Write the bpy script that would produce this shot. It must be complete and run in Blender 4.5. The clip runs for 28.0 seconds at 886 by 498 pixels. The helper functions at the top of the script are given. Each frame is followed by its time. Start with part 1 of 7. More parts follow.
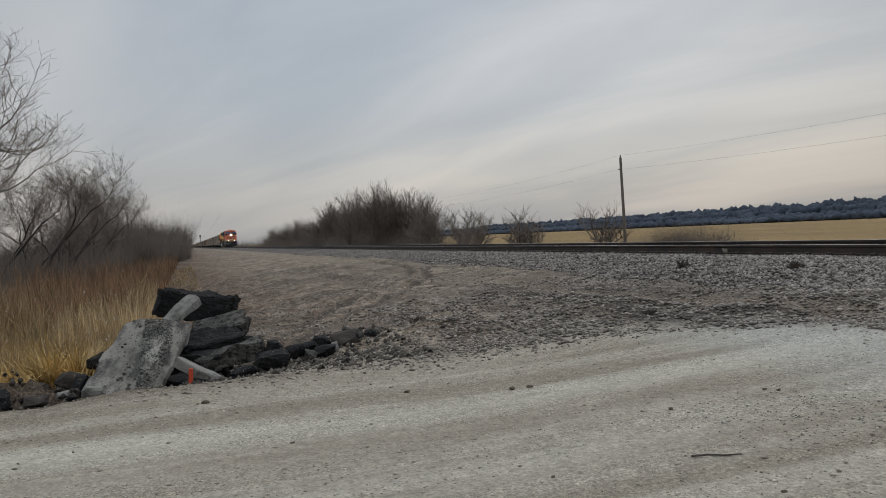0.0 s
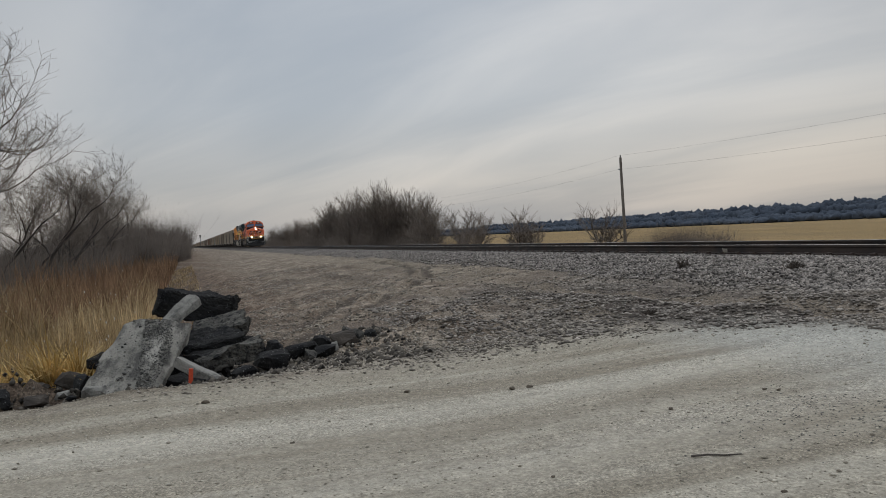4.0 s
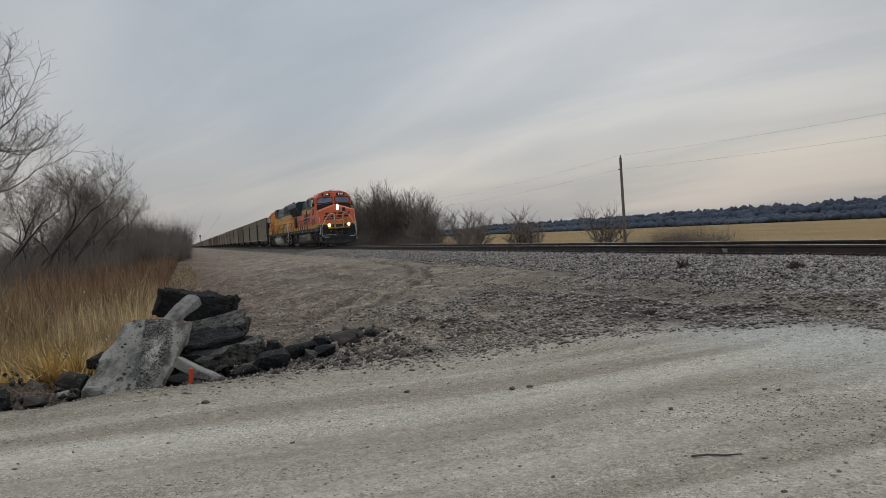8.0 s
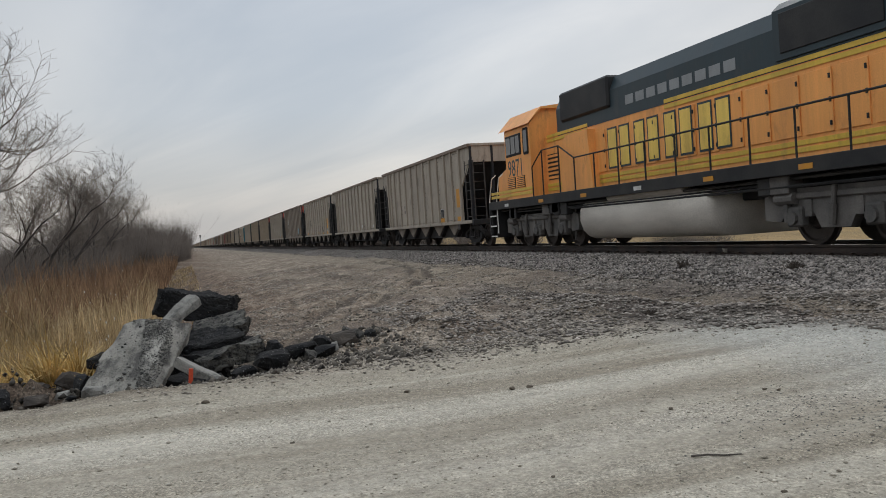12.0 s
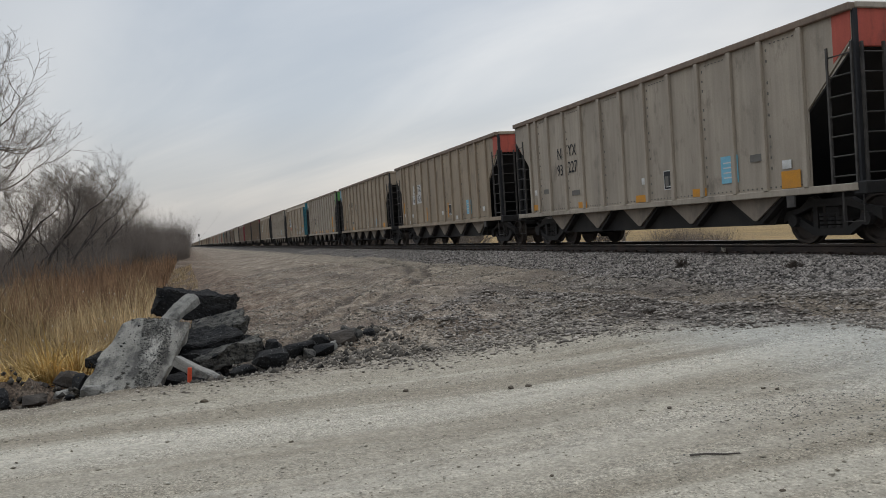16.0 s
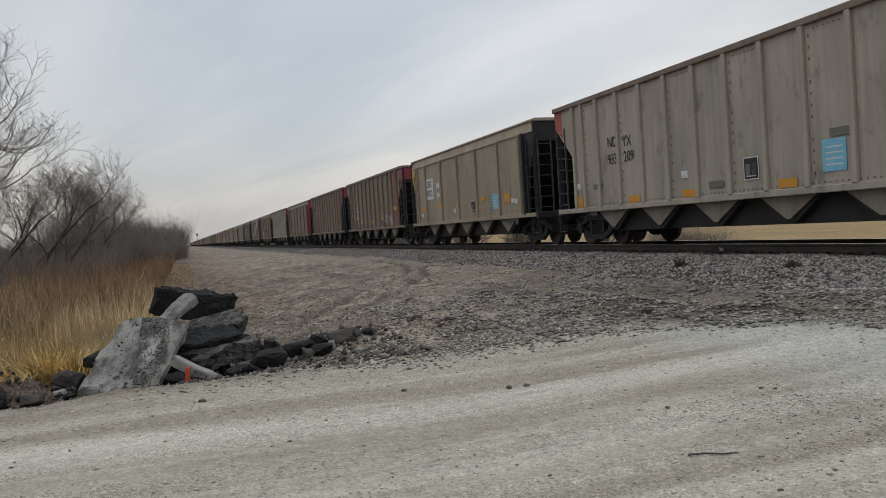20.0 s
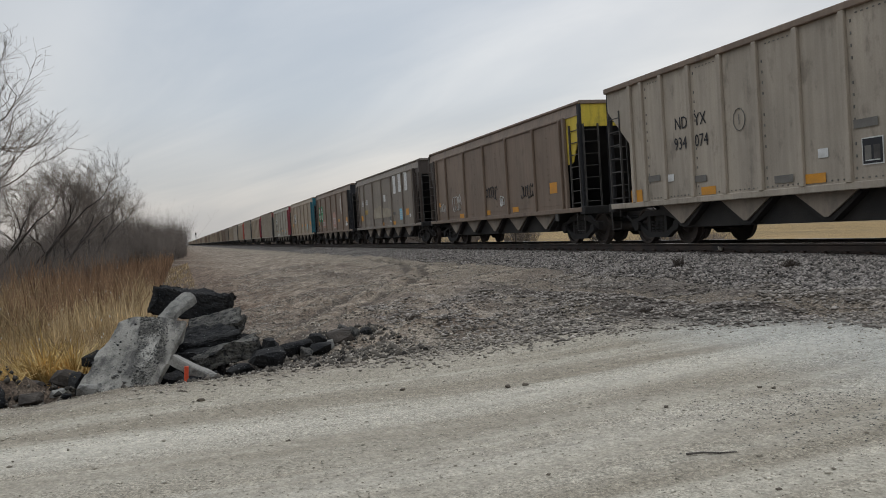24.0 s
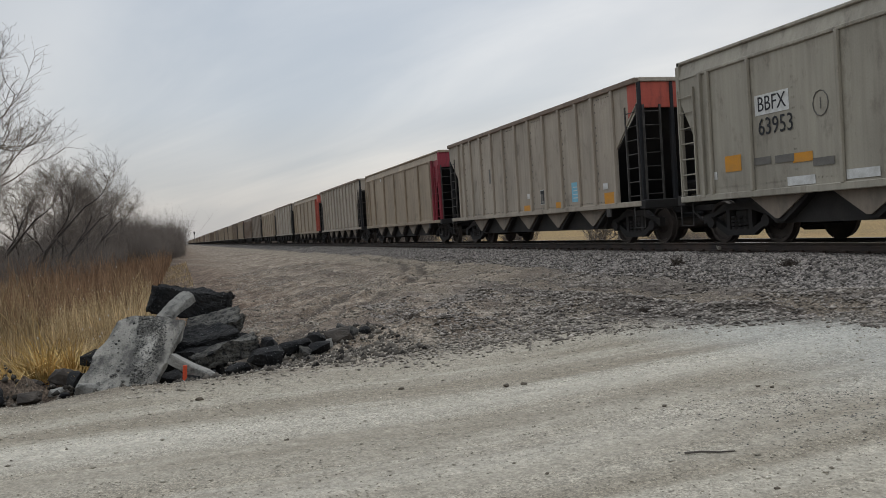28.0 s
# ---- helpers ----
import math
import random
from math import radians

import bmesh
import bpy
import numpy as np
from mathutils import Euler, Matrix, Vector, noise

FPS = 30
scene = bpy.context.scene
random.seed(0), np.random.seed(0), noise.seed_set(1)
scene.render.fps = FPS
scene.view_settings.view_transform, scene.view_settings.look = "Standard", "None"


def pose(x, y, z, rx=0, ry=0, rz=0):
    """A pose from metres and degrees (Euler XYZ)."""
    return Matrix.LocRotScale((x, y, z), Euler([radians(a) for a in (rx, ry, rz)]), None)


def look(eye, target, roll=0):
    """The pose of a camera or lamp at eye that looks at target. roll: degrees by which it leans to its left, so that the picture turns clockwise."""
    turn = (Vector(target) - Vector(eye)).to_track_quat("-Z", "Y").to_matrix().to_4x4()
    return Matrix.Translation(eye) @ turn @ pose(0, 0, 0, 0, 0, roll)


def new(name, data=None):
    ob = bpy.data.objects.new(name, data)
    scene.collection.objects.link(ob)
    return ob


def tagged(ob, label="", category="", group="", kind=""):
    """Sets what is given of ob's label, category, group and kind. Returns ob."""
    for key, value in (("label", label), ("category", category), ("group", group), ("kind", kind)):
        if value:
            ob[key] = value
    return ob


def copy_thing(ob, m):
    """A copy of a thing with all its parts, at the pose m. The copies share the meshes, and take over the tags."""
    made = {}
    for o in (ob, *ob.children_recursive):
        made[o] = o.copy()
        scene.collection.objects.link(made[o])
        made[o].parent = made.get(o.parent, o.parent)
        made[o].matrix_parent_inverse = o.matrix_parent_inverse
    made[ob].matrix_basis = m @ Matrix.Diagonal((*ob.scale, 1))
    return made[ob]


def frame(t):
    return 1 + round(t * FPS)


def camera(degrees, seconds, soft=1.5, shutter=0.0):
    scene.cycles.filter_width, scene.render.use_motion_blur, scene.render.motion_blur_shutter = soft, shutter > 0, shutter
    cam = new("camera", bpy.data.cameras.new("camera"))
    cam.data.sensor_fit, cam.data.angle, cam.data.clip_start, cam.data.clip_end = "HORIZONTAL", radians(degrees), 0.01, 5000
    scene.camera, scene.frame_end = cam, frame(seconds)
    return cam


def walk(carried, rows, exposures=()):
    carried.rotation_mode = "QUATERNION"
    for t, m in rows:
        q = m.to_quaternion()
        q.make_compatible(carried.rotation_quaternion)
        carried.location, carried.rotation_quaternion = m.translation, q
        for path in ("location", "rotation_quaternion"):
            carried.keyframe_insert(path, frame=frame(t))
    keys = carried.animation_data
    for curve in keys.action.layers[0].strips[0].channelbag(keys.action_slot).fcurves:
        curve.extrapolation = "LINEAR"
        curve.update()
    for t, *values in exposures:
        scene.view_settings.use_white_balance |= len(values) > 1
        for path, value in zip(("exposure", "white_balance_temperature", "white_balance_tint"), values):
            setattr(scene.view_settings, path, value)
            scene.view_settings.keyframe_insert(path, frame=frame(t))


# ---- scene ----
# ---------------------------------------------------------------- camera and path
cam = camera(55.75, 28.0, soft=0.9)
EYE = (0.0, 0.0, 1.5)


def aim(right=0.0, down=0.0, lean=0.0):
    """The camera's pose: its first aim, turned right and down and leant by small angles in degrees."""
    a, b = radians(17.06 + right), radians(-1.25 - down)
    d = Vector((-math.cos(a) * math.cos(b), math.sin(a) * math.cos(b), math.sin(b)))
    return look(EYE, Vector(EYE) + 10 * d, -3.7 + lean)


walk(cam, [
    (0.0, aim()), (5.0, aim()), (10.0, aim()), (14.0, aim()),
    (15.0, aim(0.035, 0.02, 0.01)), (16.0, aim(0.075, 0.065, 0.02)), (17.0, aim(0.11, 0.08, 0.03)),
    (18.0, aim(0.135, 0.085, 0.04)), (19.0, aim(0.165, 0.09, 0.045)), (20.0, aim(0.19, 0.1, 0.05)),
    (21.0, aim(0.215, 0.12, 0.055)), (22.0, aim(0.24, 0.14, 0.06)), (23.5, aim(0.265, 0.155, 0.07)),
    (25.0, aim(0.285, 0.16, 0.075)), (26.0, aim(0.305, 0.18, 0.08)), (27.0, aim(0.33, 0.2, 0.09)),
    (28.0, aim(0.36, 0.22, 0.1))],
    exposures=[(0.0, 0.0), (5.0, 0.0), (10.5, 0.0), (11.0, 0.12), (11.8, 0.3), (14.0, 0.32), (20.0, 0.32), (28.0, 0.33)])

# ---------------------------------------------------------------- light
world = bpy.data.worlds.new("overcast_sky")
scene.world = world
world.use_nodes = True
SUN_UP, SUN_TURN = radians(38), radians(-50)
BRIGHT = (-0.92, 0.28, 0.26)  # towards the lighter part of the cloud deck


def sky_nodes():
    nt = world.node_tree
    nt.nodes.clear()
    N, L = nt.nodes.new, nt.links.new
    out, bg = N("ShaderNodeOutputWorld"), N("ShaderNodeBackground")
    sky = N("ShaderNodeTexSky")
    sky.sky_type, sky.sun_disc, sky.sun_elevation, sky.sun_rotation = "NISHITA", False, SUN_UP, SUN_TURN
    sky.dust_density = 3.0
    tc, sep = N("ShaderNodeTexCoord"), N("ShaderNodeSeparateXYZ")
    L(tc.outputs["Generated"], sep.inputs[0])
    # height bands of the cloud deck: warm and bright low down, blue-grey above
    band = N("ShaderNodeValToRGB")
    band.color_ramp.elements[0].position, band.color_ramp.elements[0].color = 0.0, (0.46, 0.435, 0.42, 1)
    band.color_ramp.elements[1].position, band.color_ramp.elements[1].color = 1.0, (1.15, 1.2, 1.28, 1)
    for p, c in ((0.06, (0.51, 0.49, 0.475)), (0.15, (0.5, 0.51, 0.525)), (0.3, (0.44, 0.465, 0.5)), (0.55, (0.82, 0.86, 0.92))):
        e = band.color_ramp.elements.new(p)
        e.color = (*c, 1)
    L(sep.outputs["Z"], band.inputs[0])
    # the deck as a plane overhead: direction divided by its height
    lift = N("ShaderNodeMath")
    lift.operation, lift.inputs[1].default_value = "ADD", 0.16
    div = N("ShaderNodeVectorMath")
    div.operation = "DIVIDE"
    L(sep.outputs["Z"], lift.inputs[0])
    L(tc.outputs["Generated"], div.inputs[0])
    L(lift.outputs[0], div.inputs[1])
    mp = N("ShaderNodeMapping")
    mp.vector_type = "TEXTURE"
    mp.inputs["Rotation"].default_value = (0, 0, radians(24))
    mp.inputs["Scale"].default_value = (3.6, 1.5, 1000.0)
    L(div.outputs[0], mp.inputs[0])
    def layer(scale, detail, rough, distort):
        n = N("ShaderNodeTexNoise")
        n.inputs["Scale"].default_value, n.inputs["Detail"].default_value = scale, detail
        n.inputs["Roughness"].default_value, n.inputs["Distortion"].default_value = rough, distort
        L(mp.outputs[0], n.inputs["Vector"])
        return n.outputs["Fac"]

    broad, wisp = layer(0.62, 3.0, 0.5, 0.5), layer(1.9, 5.0, 0.55, 0.6)
    both = N("ShaderNodeMix")
    both.inputs[0].default_value = 0.3
    L(broad, both.inputs[2])
    L(wisp, both.inputs[3])
    tone = N("ShaderNodeValToRGB")
    tone.color_ramp.interpolation = "EASE"
    tone.color_ramp.elements[0].position, tone.color_ramp.elements[0].color = 0.38, (0.74, 0.815, 0.89, 1)
    tone.color_ramp.elements[1].position, tone.color_ramp.elements[1].color = 0.62, (1.2, 1.2, 1.18, 1)
    L(both.outputs[0], tone.inputs[0])
    mul = N("ShaderNodeMix")
    mul.data_type, mul.blend_type = "RGBA", "MULTIPLY"
    mul.inputs[0].default_value = 1.0
    L(band.outputs[0], mul.inputs[6])
    L(tone.outputs[0], mul.inputs[7])
    # the deck is lighter down the line
    dot, fade, lit = N("ShaderNodeVectorMath"), N("ShaderNodeMapRange"), N("ShaderNodeVectorMath")
    dot.operation, lit.operation = "DOT_PRODUCT", "SCALE"
    dot.inputs[1].default_value = BRIGHT
    L(tc.outputs["Generated"], dot.inputs[0])
    for i, q in enumerate((0.84, 1.0, 0.95, 1.22)):
        fade.inputs[i + 1].default_value = q
    L(dot.outputs["Value"], fade.inputs[0])
    L(mul.outputs[2], lit.inputs[0])
    L(fade.outputs[0], lit.inputs["Scale"])
    thin = N("ShaderNodeVectorMath")
    thin.operation = "SCALE"
    thin.inputs["Scale"].default_value = 0.1
    L(sky.outputs[0], thin.inputs[0])
    mix = N("ShaderNodeMix")
    mix.data_type = "RGBA"
    mix.inputs[0].default_value = 0.88
    L(thin.outputs[0], mix.inputs[6])
    L(lit.outputs[0], mix.inputs[7])
    L(mix.outputs[2], bg.inputs["Color"])
    bg.inputs["Strength"].default_value = 0.86
    L(bg.outputs[0], out.inputs[0])


sky_nodes()
sun = new("sun", bpy.data.lights.new("sun", "SUN"))
sun.data.energy, sun.data.angle, sun.data.color = 0.5, radians(30), (1.0, 0.95, 0.88)
sun.rotation_euler = Vector((-0.72, 0.6, 0.73)).to_track_quat("Z", "Y").to_euler()

# ---------------------------------------------------------------- materials


def surface(name, c1, c2, rough=0.7, metal=0.0, big=1.2, fine=30.0, bump=0.15, stretch=(1, 1, 1), c3=None, spots=0.0, vary=0.0, spec=0.4, specks=None, grain=0.28, streak=0.0):
    """A worn surface: two colours in large patches, a fine grain, optional blotches of a third colour and relief."""
    m = bpy.data.materials.new(name)
    m.use_nodes = True
    nt = m.node_tree
    N, L = nt.nodes.new, nt.links.new
    b = nt.nodes["Principled BSDF"]
    b.inputs["Roughness"].default_value, b.inputs["Metallic"].default_value = rough, metal
    b.inputs["Specular IOR Level"].default_value = spec
    tc, mp = N("ShaderNodeTexCoord"), N("ShaderNodeMapping")
    mp.inputs["Scale"].default_value = stretch
    L(tc.outputs["Object"], mp.inputs[0])
    n1, n2 = N("ShaderNodeTexNoise"), N("ShaderNodeTexNoise")
    n1.inputs["Scale"].default_value, n1.inputs["Detail"].default_value = big, 6
    n2.inputs["Scale"].default_value, n2.inputs["Detail"].default_value = fine, 3
    L(mp.outputs[0], n1.inputs["Vector"])
    L(tc.outputs["Object"], n2.inputs["Vector"])
    r = N("ShaderNodeMapRange")
    r.inputs[1].default_value, r.inputs[2].default_value = 0.34, 0.66
    L(n1.outputs["Fac"], r.inputs[0])
    mx = N("ShaderNodeMix")
    mx.data_type = "RGBA"
    mx.inputs[6].default_value, mx.inputs[7].default_value = (*c1, 1), (*c2, 1)
    L(r.outputs[0], mx.inputs[0])
    col = mx.outputs[2]
    if c3:
        n3, r3, m3 = N("ShaderNodeTexNoise"), N("ShaderNodeMapRange"), N("ShaderNodeMix")
        n3.inputs["Scale"].default_value, n3.inputs["Detail"].default_value = big * 2.7, 8
        n3.inputs["Roughness"].default_value = 0.65
        L(mp.outputs[0], n3.inputs["Vector"])
        r3.inputs[1].default_value, r3.inputs[2].default_value = 0.62 - spots * 0.3, 0.72 - spots * 0.2
        L(n3.outputs["Fac"], r3.inputs[0])
        m3.data_type = "RGBA"
        m3.inputs[7].default_value = (*c3, 1)
        L(col, m3.inputs[6])
        L(r3.outputs[0], m3.inputs[0])
        col = m3.outputs[2]
    if specks:
        n4, r4, m4 = N("ShaderNodeTexNoise"), N("ShaderNodeMapRange"), N("ShaderNodeMix")
        n4.inputs["Scale"].default_value, n4.inputs["Detail"].default_value = specks[1], 2
        L(tc.outputs["Object"], n4.inputs["Vector"])
        r4.inputs[1].default_value, r4.inputs[2].default_value = specks[2], specks[2] + 0.04
        L(n4.outputs["Fac"], r4.inputs[0])
        m4.data_type = "RGBA"
        m4.inputs[7].default_value = (*specks[0], 1)
        L(col, m4.inputs[6])
        L(r4.outputs[0], m4.inputs[0])
        col = m4.outputs[2]
    g = N("ShaderNodeMapRange")
    g.inputs[3].default_value, g.inputs[4].default_value = 1 - grain, 1 + grain
    L(n2.outputs["Fac"], g.inputs[0])
    hv = N("ShaderNodeHueSaturation")
    L(col, hv.inputs["Color"])
    val = g.outputs[0]
    if streak:
        m5, n5, r5, v5 = N("ShaderNodeMapping"), N("ShaderNodeTexNoise"), N("ShaderNodeMapRange"), N("ShaderNodeMath")
        m5.inputs["Scale"].default_value = (4.5, 4.5, 0.22)
        n5.inputs["Scale"].default_value, n5.inputs["Detail"].default_value, n5.inputs["Roughness"].default_value = 1.6, 6, 0.6
        r5.inputs[1].default_value, r5.inputs[2].default_value = 0.3, 0.7
        r5.inputs[3].default_value, r5.inputs[4].default_value = 1 - streak, 1 + streak * 0.7
        L(tc.outputs["Object"], m5.inputs[0])
        L(m5.outputs[0], n5.inputs["Vector"])
        L(n5.outputs["Fac"], r5.inputs[0])
        v5.operation = "MULTIPLY"
        L(r5.outputs[0], v5.inputs[0])
        L(val, v5.inputs[1])
        val = v5.outputs[0]
    if vary:
        oi, vr, vm = N("ShaderNodeObjectInfo"), N("ShaderNodeMapRange"), N("ShaderNodeMath")
        vr.inputs[3].default_value, vr.inputs[4].default_value = 1 - vary, 1 + vary
        L(oi.outputs["Random"], vr.inputs[0])
        vm.operation = "MULTIPLY"
        L(vr.outputs[0], vm.inputs[0])
        L(val, vm.inputs[1])
        val = vm.outputs[0]
    L(val, hv.inputs["Value"])
    L(hv.outputs[0], b.inputs["Base Color"])
    bp = N("ShaderNodeBump")
    bp.inputs["Strength"].default_value, bp.inputs["Distance"].default_value = bump, 0.02
    L(n2.outputs["Fac"], bp.inputs["Height"])
    L(bp.outputs[0], b.inputs["Normal"])
    return m


def island(name, c1, c2, rough=0.9, fine=25.0, low=0.7, high=1.3):
    """Loose small pieces joined in one mesh: each piece takes its own shade between two colours."""
    m = bpy.data.materials.new(name)
    m.use_nodes = True
    nt = m.node_tree
    N, L = nt.nodes.new, nt.links.new
    b = nt.nodes["Principled BSDF"]
    b.inputs["Roughness"].default_value = rough
    b.inputs["Specular IOR Level"].default_value = 0.2
    ge, mx = N("ShaderNodeNewGeometry"), N("ShaderNodeMix")
    mx.data_type = "RGBA"
    mx.inputs[6].default_value, mx.inputs[7].default_value = (*c1, 1), (*c2, 1)
    L(ge.outputs["Random Per Island"], mx.inputs[0])
    tc, n = N("ShaderNodeTexCoord"), N("ShaderNodeTexNoise")
    n.inputs["Scale"].default_value = fine
    L(tc.outputs["Object"], n.inputs["Vector"])
    g, hv = N("ShaderNodeMapRange"), N("ShaderNodeHueSaturation")
    g.inputs[1].default_value, g.inputs[2].default_value = 0.25, 0.75
    g.inputs[3].default_value, g.inputs[4].default_value = low, high
    L(n.outputs["Fac"], g.inputs[0])
    L(g.outputs[0], hv.inputs["Value"])
    L(mx.outputs[2], hv.inputs["Color"])
    L(hv.outputs[0], b.inputs["Base Color"])
    return m


def plain(name, c, rough=0.6, metal=0.0, spec=0.4):
    return surface(name, c, tuple(x * 0.82 for x in c), rough, metal, 2.0, 60.0, 0.05, spec=spec)


def glow(name, c, strength):
    m = bpy.data.materials.new(name)
    m.use_nodes = True
    b = m.node_tree.nodes["Principled BSDF"]
    b.inputs["Base Color"].default_value = (*c, 1)
    b.inputs["Emission Color"].default_value = (*c, 1)
    b.inputs["Emission Strength"].default_value = strength
    return m


# ---------------------------------------------------------------- shapes


class Shape:
    """Collects closed solids and turns them into one mesh."""

    def __init__(self):
        self.v, self.f = [], []

    def add(self, v, f):
        k = len(self.v)
        self.v += [tuple(p) for p in v]
        self.f += [tuple(i + k for i in q) for q in f]
        return self

    def box(self, x0, x1, y0, y1, z0, z1, c=0.0):
        if c <= 0:
            return self.add([(x, y, z) for x in (x0, x1) for y in (y0, y1) for z in (z0, z1)],
                            [(0, 1, 3, 2), (4, 6, 7, 5), (0, 4, 5, 1), (2, 3, 7, 6), (0, 2, 6, 4), (1, 5, 7, 3)])
        # chamfered: an octagonal outline in x and z on inset and full layers along y
        poly = [(x0 + c, z0), (x1 - c, z0), (x1, z0 + c), (x1, z1 - c), (x1 - c, z1), (x0 + c, z1), (x0, z1 - c), (x0, z0 + c)]
        inn = [(x0 + c, z0 + c), (x1 - c, z0 + c), (x1 - c, z0 + c), (x1 - c, z1 - c), (x1 - c, z1 - c), (x0 + c, z1 - c), (x0 + c, z1 - c), (x0 + c, z0 + c)]
        rings = [[(p[0], y0, p[1]) for p in inn], [(p[0], y0 + c, p[1]) for p in poly], [(p[0], y1 - c, p[1]) for p in poly], [(p[0], y1, p[1]) for p in inn]]
        return self.loft(rings)

    def loft(self, rings, cap=True):
        n = len(rings[0])
        v = [p for r in rings for p in r]
        f = [(k * n + i, k * n + (i + 1) % n, (k + 1) * n + (i + 1) % n, (k + 1) * n + i) for k in range(len(rings) - 1) for i in range(n)]
        if cap:
            f += [tuple(range(n - 1, -1, -1)), tuple((len(rings) - 1) * n + i for i in range(n))]
        return self.add(v, f)

    def prism(self, poly, a, b, axis="y"):
        """A flat outline pushed through from a to b. axis y: outline in x, z; x: in y, z; z: in x, y."""
        put = {"y": lambda p, t: (p[0], t, p[1]), "x": lambda p, t: (t, p[0], p[1]), "z": lambda p, t: (p[0], p[1], t)}[axis]
        return self.loft([[put(p, a) for p in poly], [put(p, b) for p in poly]])

    def cyl(self, p, q, r, seg=10, r2=None):
        return self.tube([p, q], r, seg, r2)

    def tube(self, pts, r, seg=6, r2=None):
        pts = [Vector(p) for p in pts]
        rings = []
        up = Vector((0.31, 0.2, 0.93))
        for i, p in enumerate(pts):
            d = (pts[min(i + 1, len(pts) - 1)] - pts[max(i - 1, 0)]).normalized()
            a = d.cross(up)
            if a.length < 0.05:
                a = d.cross(Vector((1, 0, 0)))
            a.normalize()
            b = d.cross(a)
            rr = r if r2 is None else r + (r2 - r) * i / (len(pts) - 1)
            rings.append([p + (a * math.cos(2 * math.pi * j / seg) + b * math.sin(2 * math.pi * j / seg)) * rr for j in range(seg)])
        return self.loft(rings)

    def mesh(self, name, material, smooth=False):
        me = bpy.data.meshes.new(name)
        me.from_pydata(self.v, [], self.f)
        if len(self.f) < 4000:
            bm = bmesh.new()
            bm.from_mesh(me)
            bmesh.ops.recalc_face_normals(bm, faces=bm.faces)
            bm.to_mesh(me)
            bm.free()
        me.materials.append(material)
        if smooth:
            me.polygons.foreach_set("use_smooth", [True] * len(me.polygons))
        return me


def raw_mesh(name, v, f, material):
    """A large mesh from arrays of corners and faces of one size."""
    me = bpy.data.meshes.new(name)
    v, f = np.asarray(v, np.float32), np.asarray(f, np.int32)
    me.vertices.add(len(v))
    me.vertices.foreach_set("co", v.ravel())
    me.loops.add(f.size)
    me.loops.foreach_set("vertex_index", f.ravel())
    me.polygons.add(len(f))
    me.polygons.foreach_set("loop_start", np.arange(len(f), dtype=np.int32) * f.shape[1])
    me.update(calc_edges=True)
    me.materials.append(material)
    return me


def thing(name, label, category, group="", m=None):
    e = new(name)
    e.empty_display_size = 0.3
    if m is not None:
        e.matrix_basis = m
    return tagged(e, label, category, group)


def part(name, shape, material, parent, label="", smooth=False, at=None):
    """One mesh object under a thing or a part. shape: a Shape, or a mesh to share."""
    me = shape.mesh(name, material, smooth) if isinstance(shape, Shape) else shape
    ob = new(name, me)
    ob.parent = parent
    if at is not None:
        ob.matrix_basis = at
    if label:
        ob["label"] = label
    return ob


MESHES = {}


def shared(name, key, material, make, smooth=False):
    """The mesh of a repeated piece, built once for each shape and material."""
    k = (name, key, material.name)
    if k not in MESHES:
        MESHES[k] = make().mesh(name, material, smooth)
    return MESHES[k]


def letters(text, size, material, parent, m, name="lettering", label="", squeeze=1.0):
    """Writing in the built-in font as a thin mesh on its thing."""
    cu = bpy.data.curves.new(name, "FONT")
    cu.body, cu.size, cu.extrude, cu.align_x, cu.align_y, cu.resolution_u = text, size, 0.002, "CENTER", "CENTER", 2
    tmp = bpy.data.objects.new(name, cu)
    me = bpy.data.meshes.new_from_object(tmp)
    bpy.data.objects.remove(tmp)
    bpy.data.curves.remove(cu)
    me.name = name
    me.materials.clear()
    me.materials.append(material)
    me.transform(Matrix.Diagonal((squeeze, 1, 1, 1)))
    ob = new(name, me)
    ob.parent = parent
    ob.matrix_basis = m
    if label:
        ob["label"] = label
    return ob


def vnoise(x, y, scale, seed):
    """Smooth value noise from 0 to 1 over arrays."""
    rng = np.random.RandomState(seed)
    grid = rng.rand(256, 256)
    u, w = np.asarray(x) * scale, np.asarray(y) * scale
    i, j = np.floor(u).astype(int), np.floor(w).astype(int)
    a, b = u - i, w - j
    a, b = a * a * (3 - 2 * a), b * b * (3 - 2 * b)
    g = lambda p, q: grid[p % 256, q % 256]
    return (g(i, j) * (1 - a) + g(i + 1, j) * a) * (1 - b) + (g(i, j + 1) * (1 - a) + g(i + 1, j + 1) * a) * b

# ---------------------------------------------------------------- ground
TRACK_Y, RAIL_Z = 12.18, 0.78
BANK = ((-3000, -2.0), (-40, -0.6), (-12, -0.2), (-7, -0.5), (-4, -0.85), (-1.2, -0.75), (0, -0.5), (1.5, -0.17), (3, 0.03), (5, 0.2), (8.5, 0.4),
        (9.2, 0.44), (10.3, 0.57), (14.1, 0.57), (15.6, 0.1), (20, -1.5), (30, -3.0), (300, -6.0), (3000, -9.0))
ROAD = ((-3000, -2.0), (-60, -0.3), (-8, 0.0), (2, 0.0), (5, 0.12), (8.5, 0.36), (10.3, 0.57), (14.1, 0.57), (16, 0.45), (30, -1.5), (60, -3.2), (300, -6.0), (3000, -9.0))


def smooth(a, lo, hi):
    t = np.clip((np.asarray(a, float) - lo) / (hi - lo), 0, 1)
    return t * t * (3 - 2 * t)


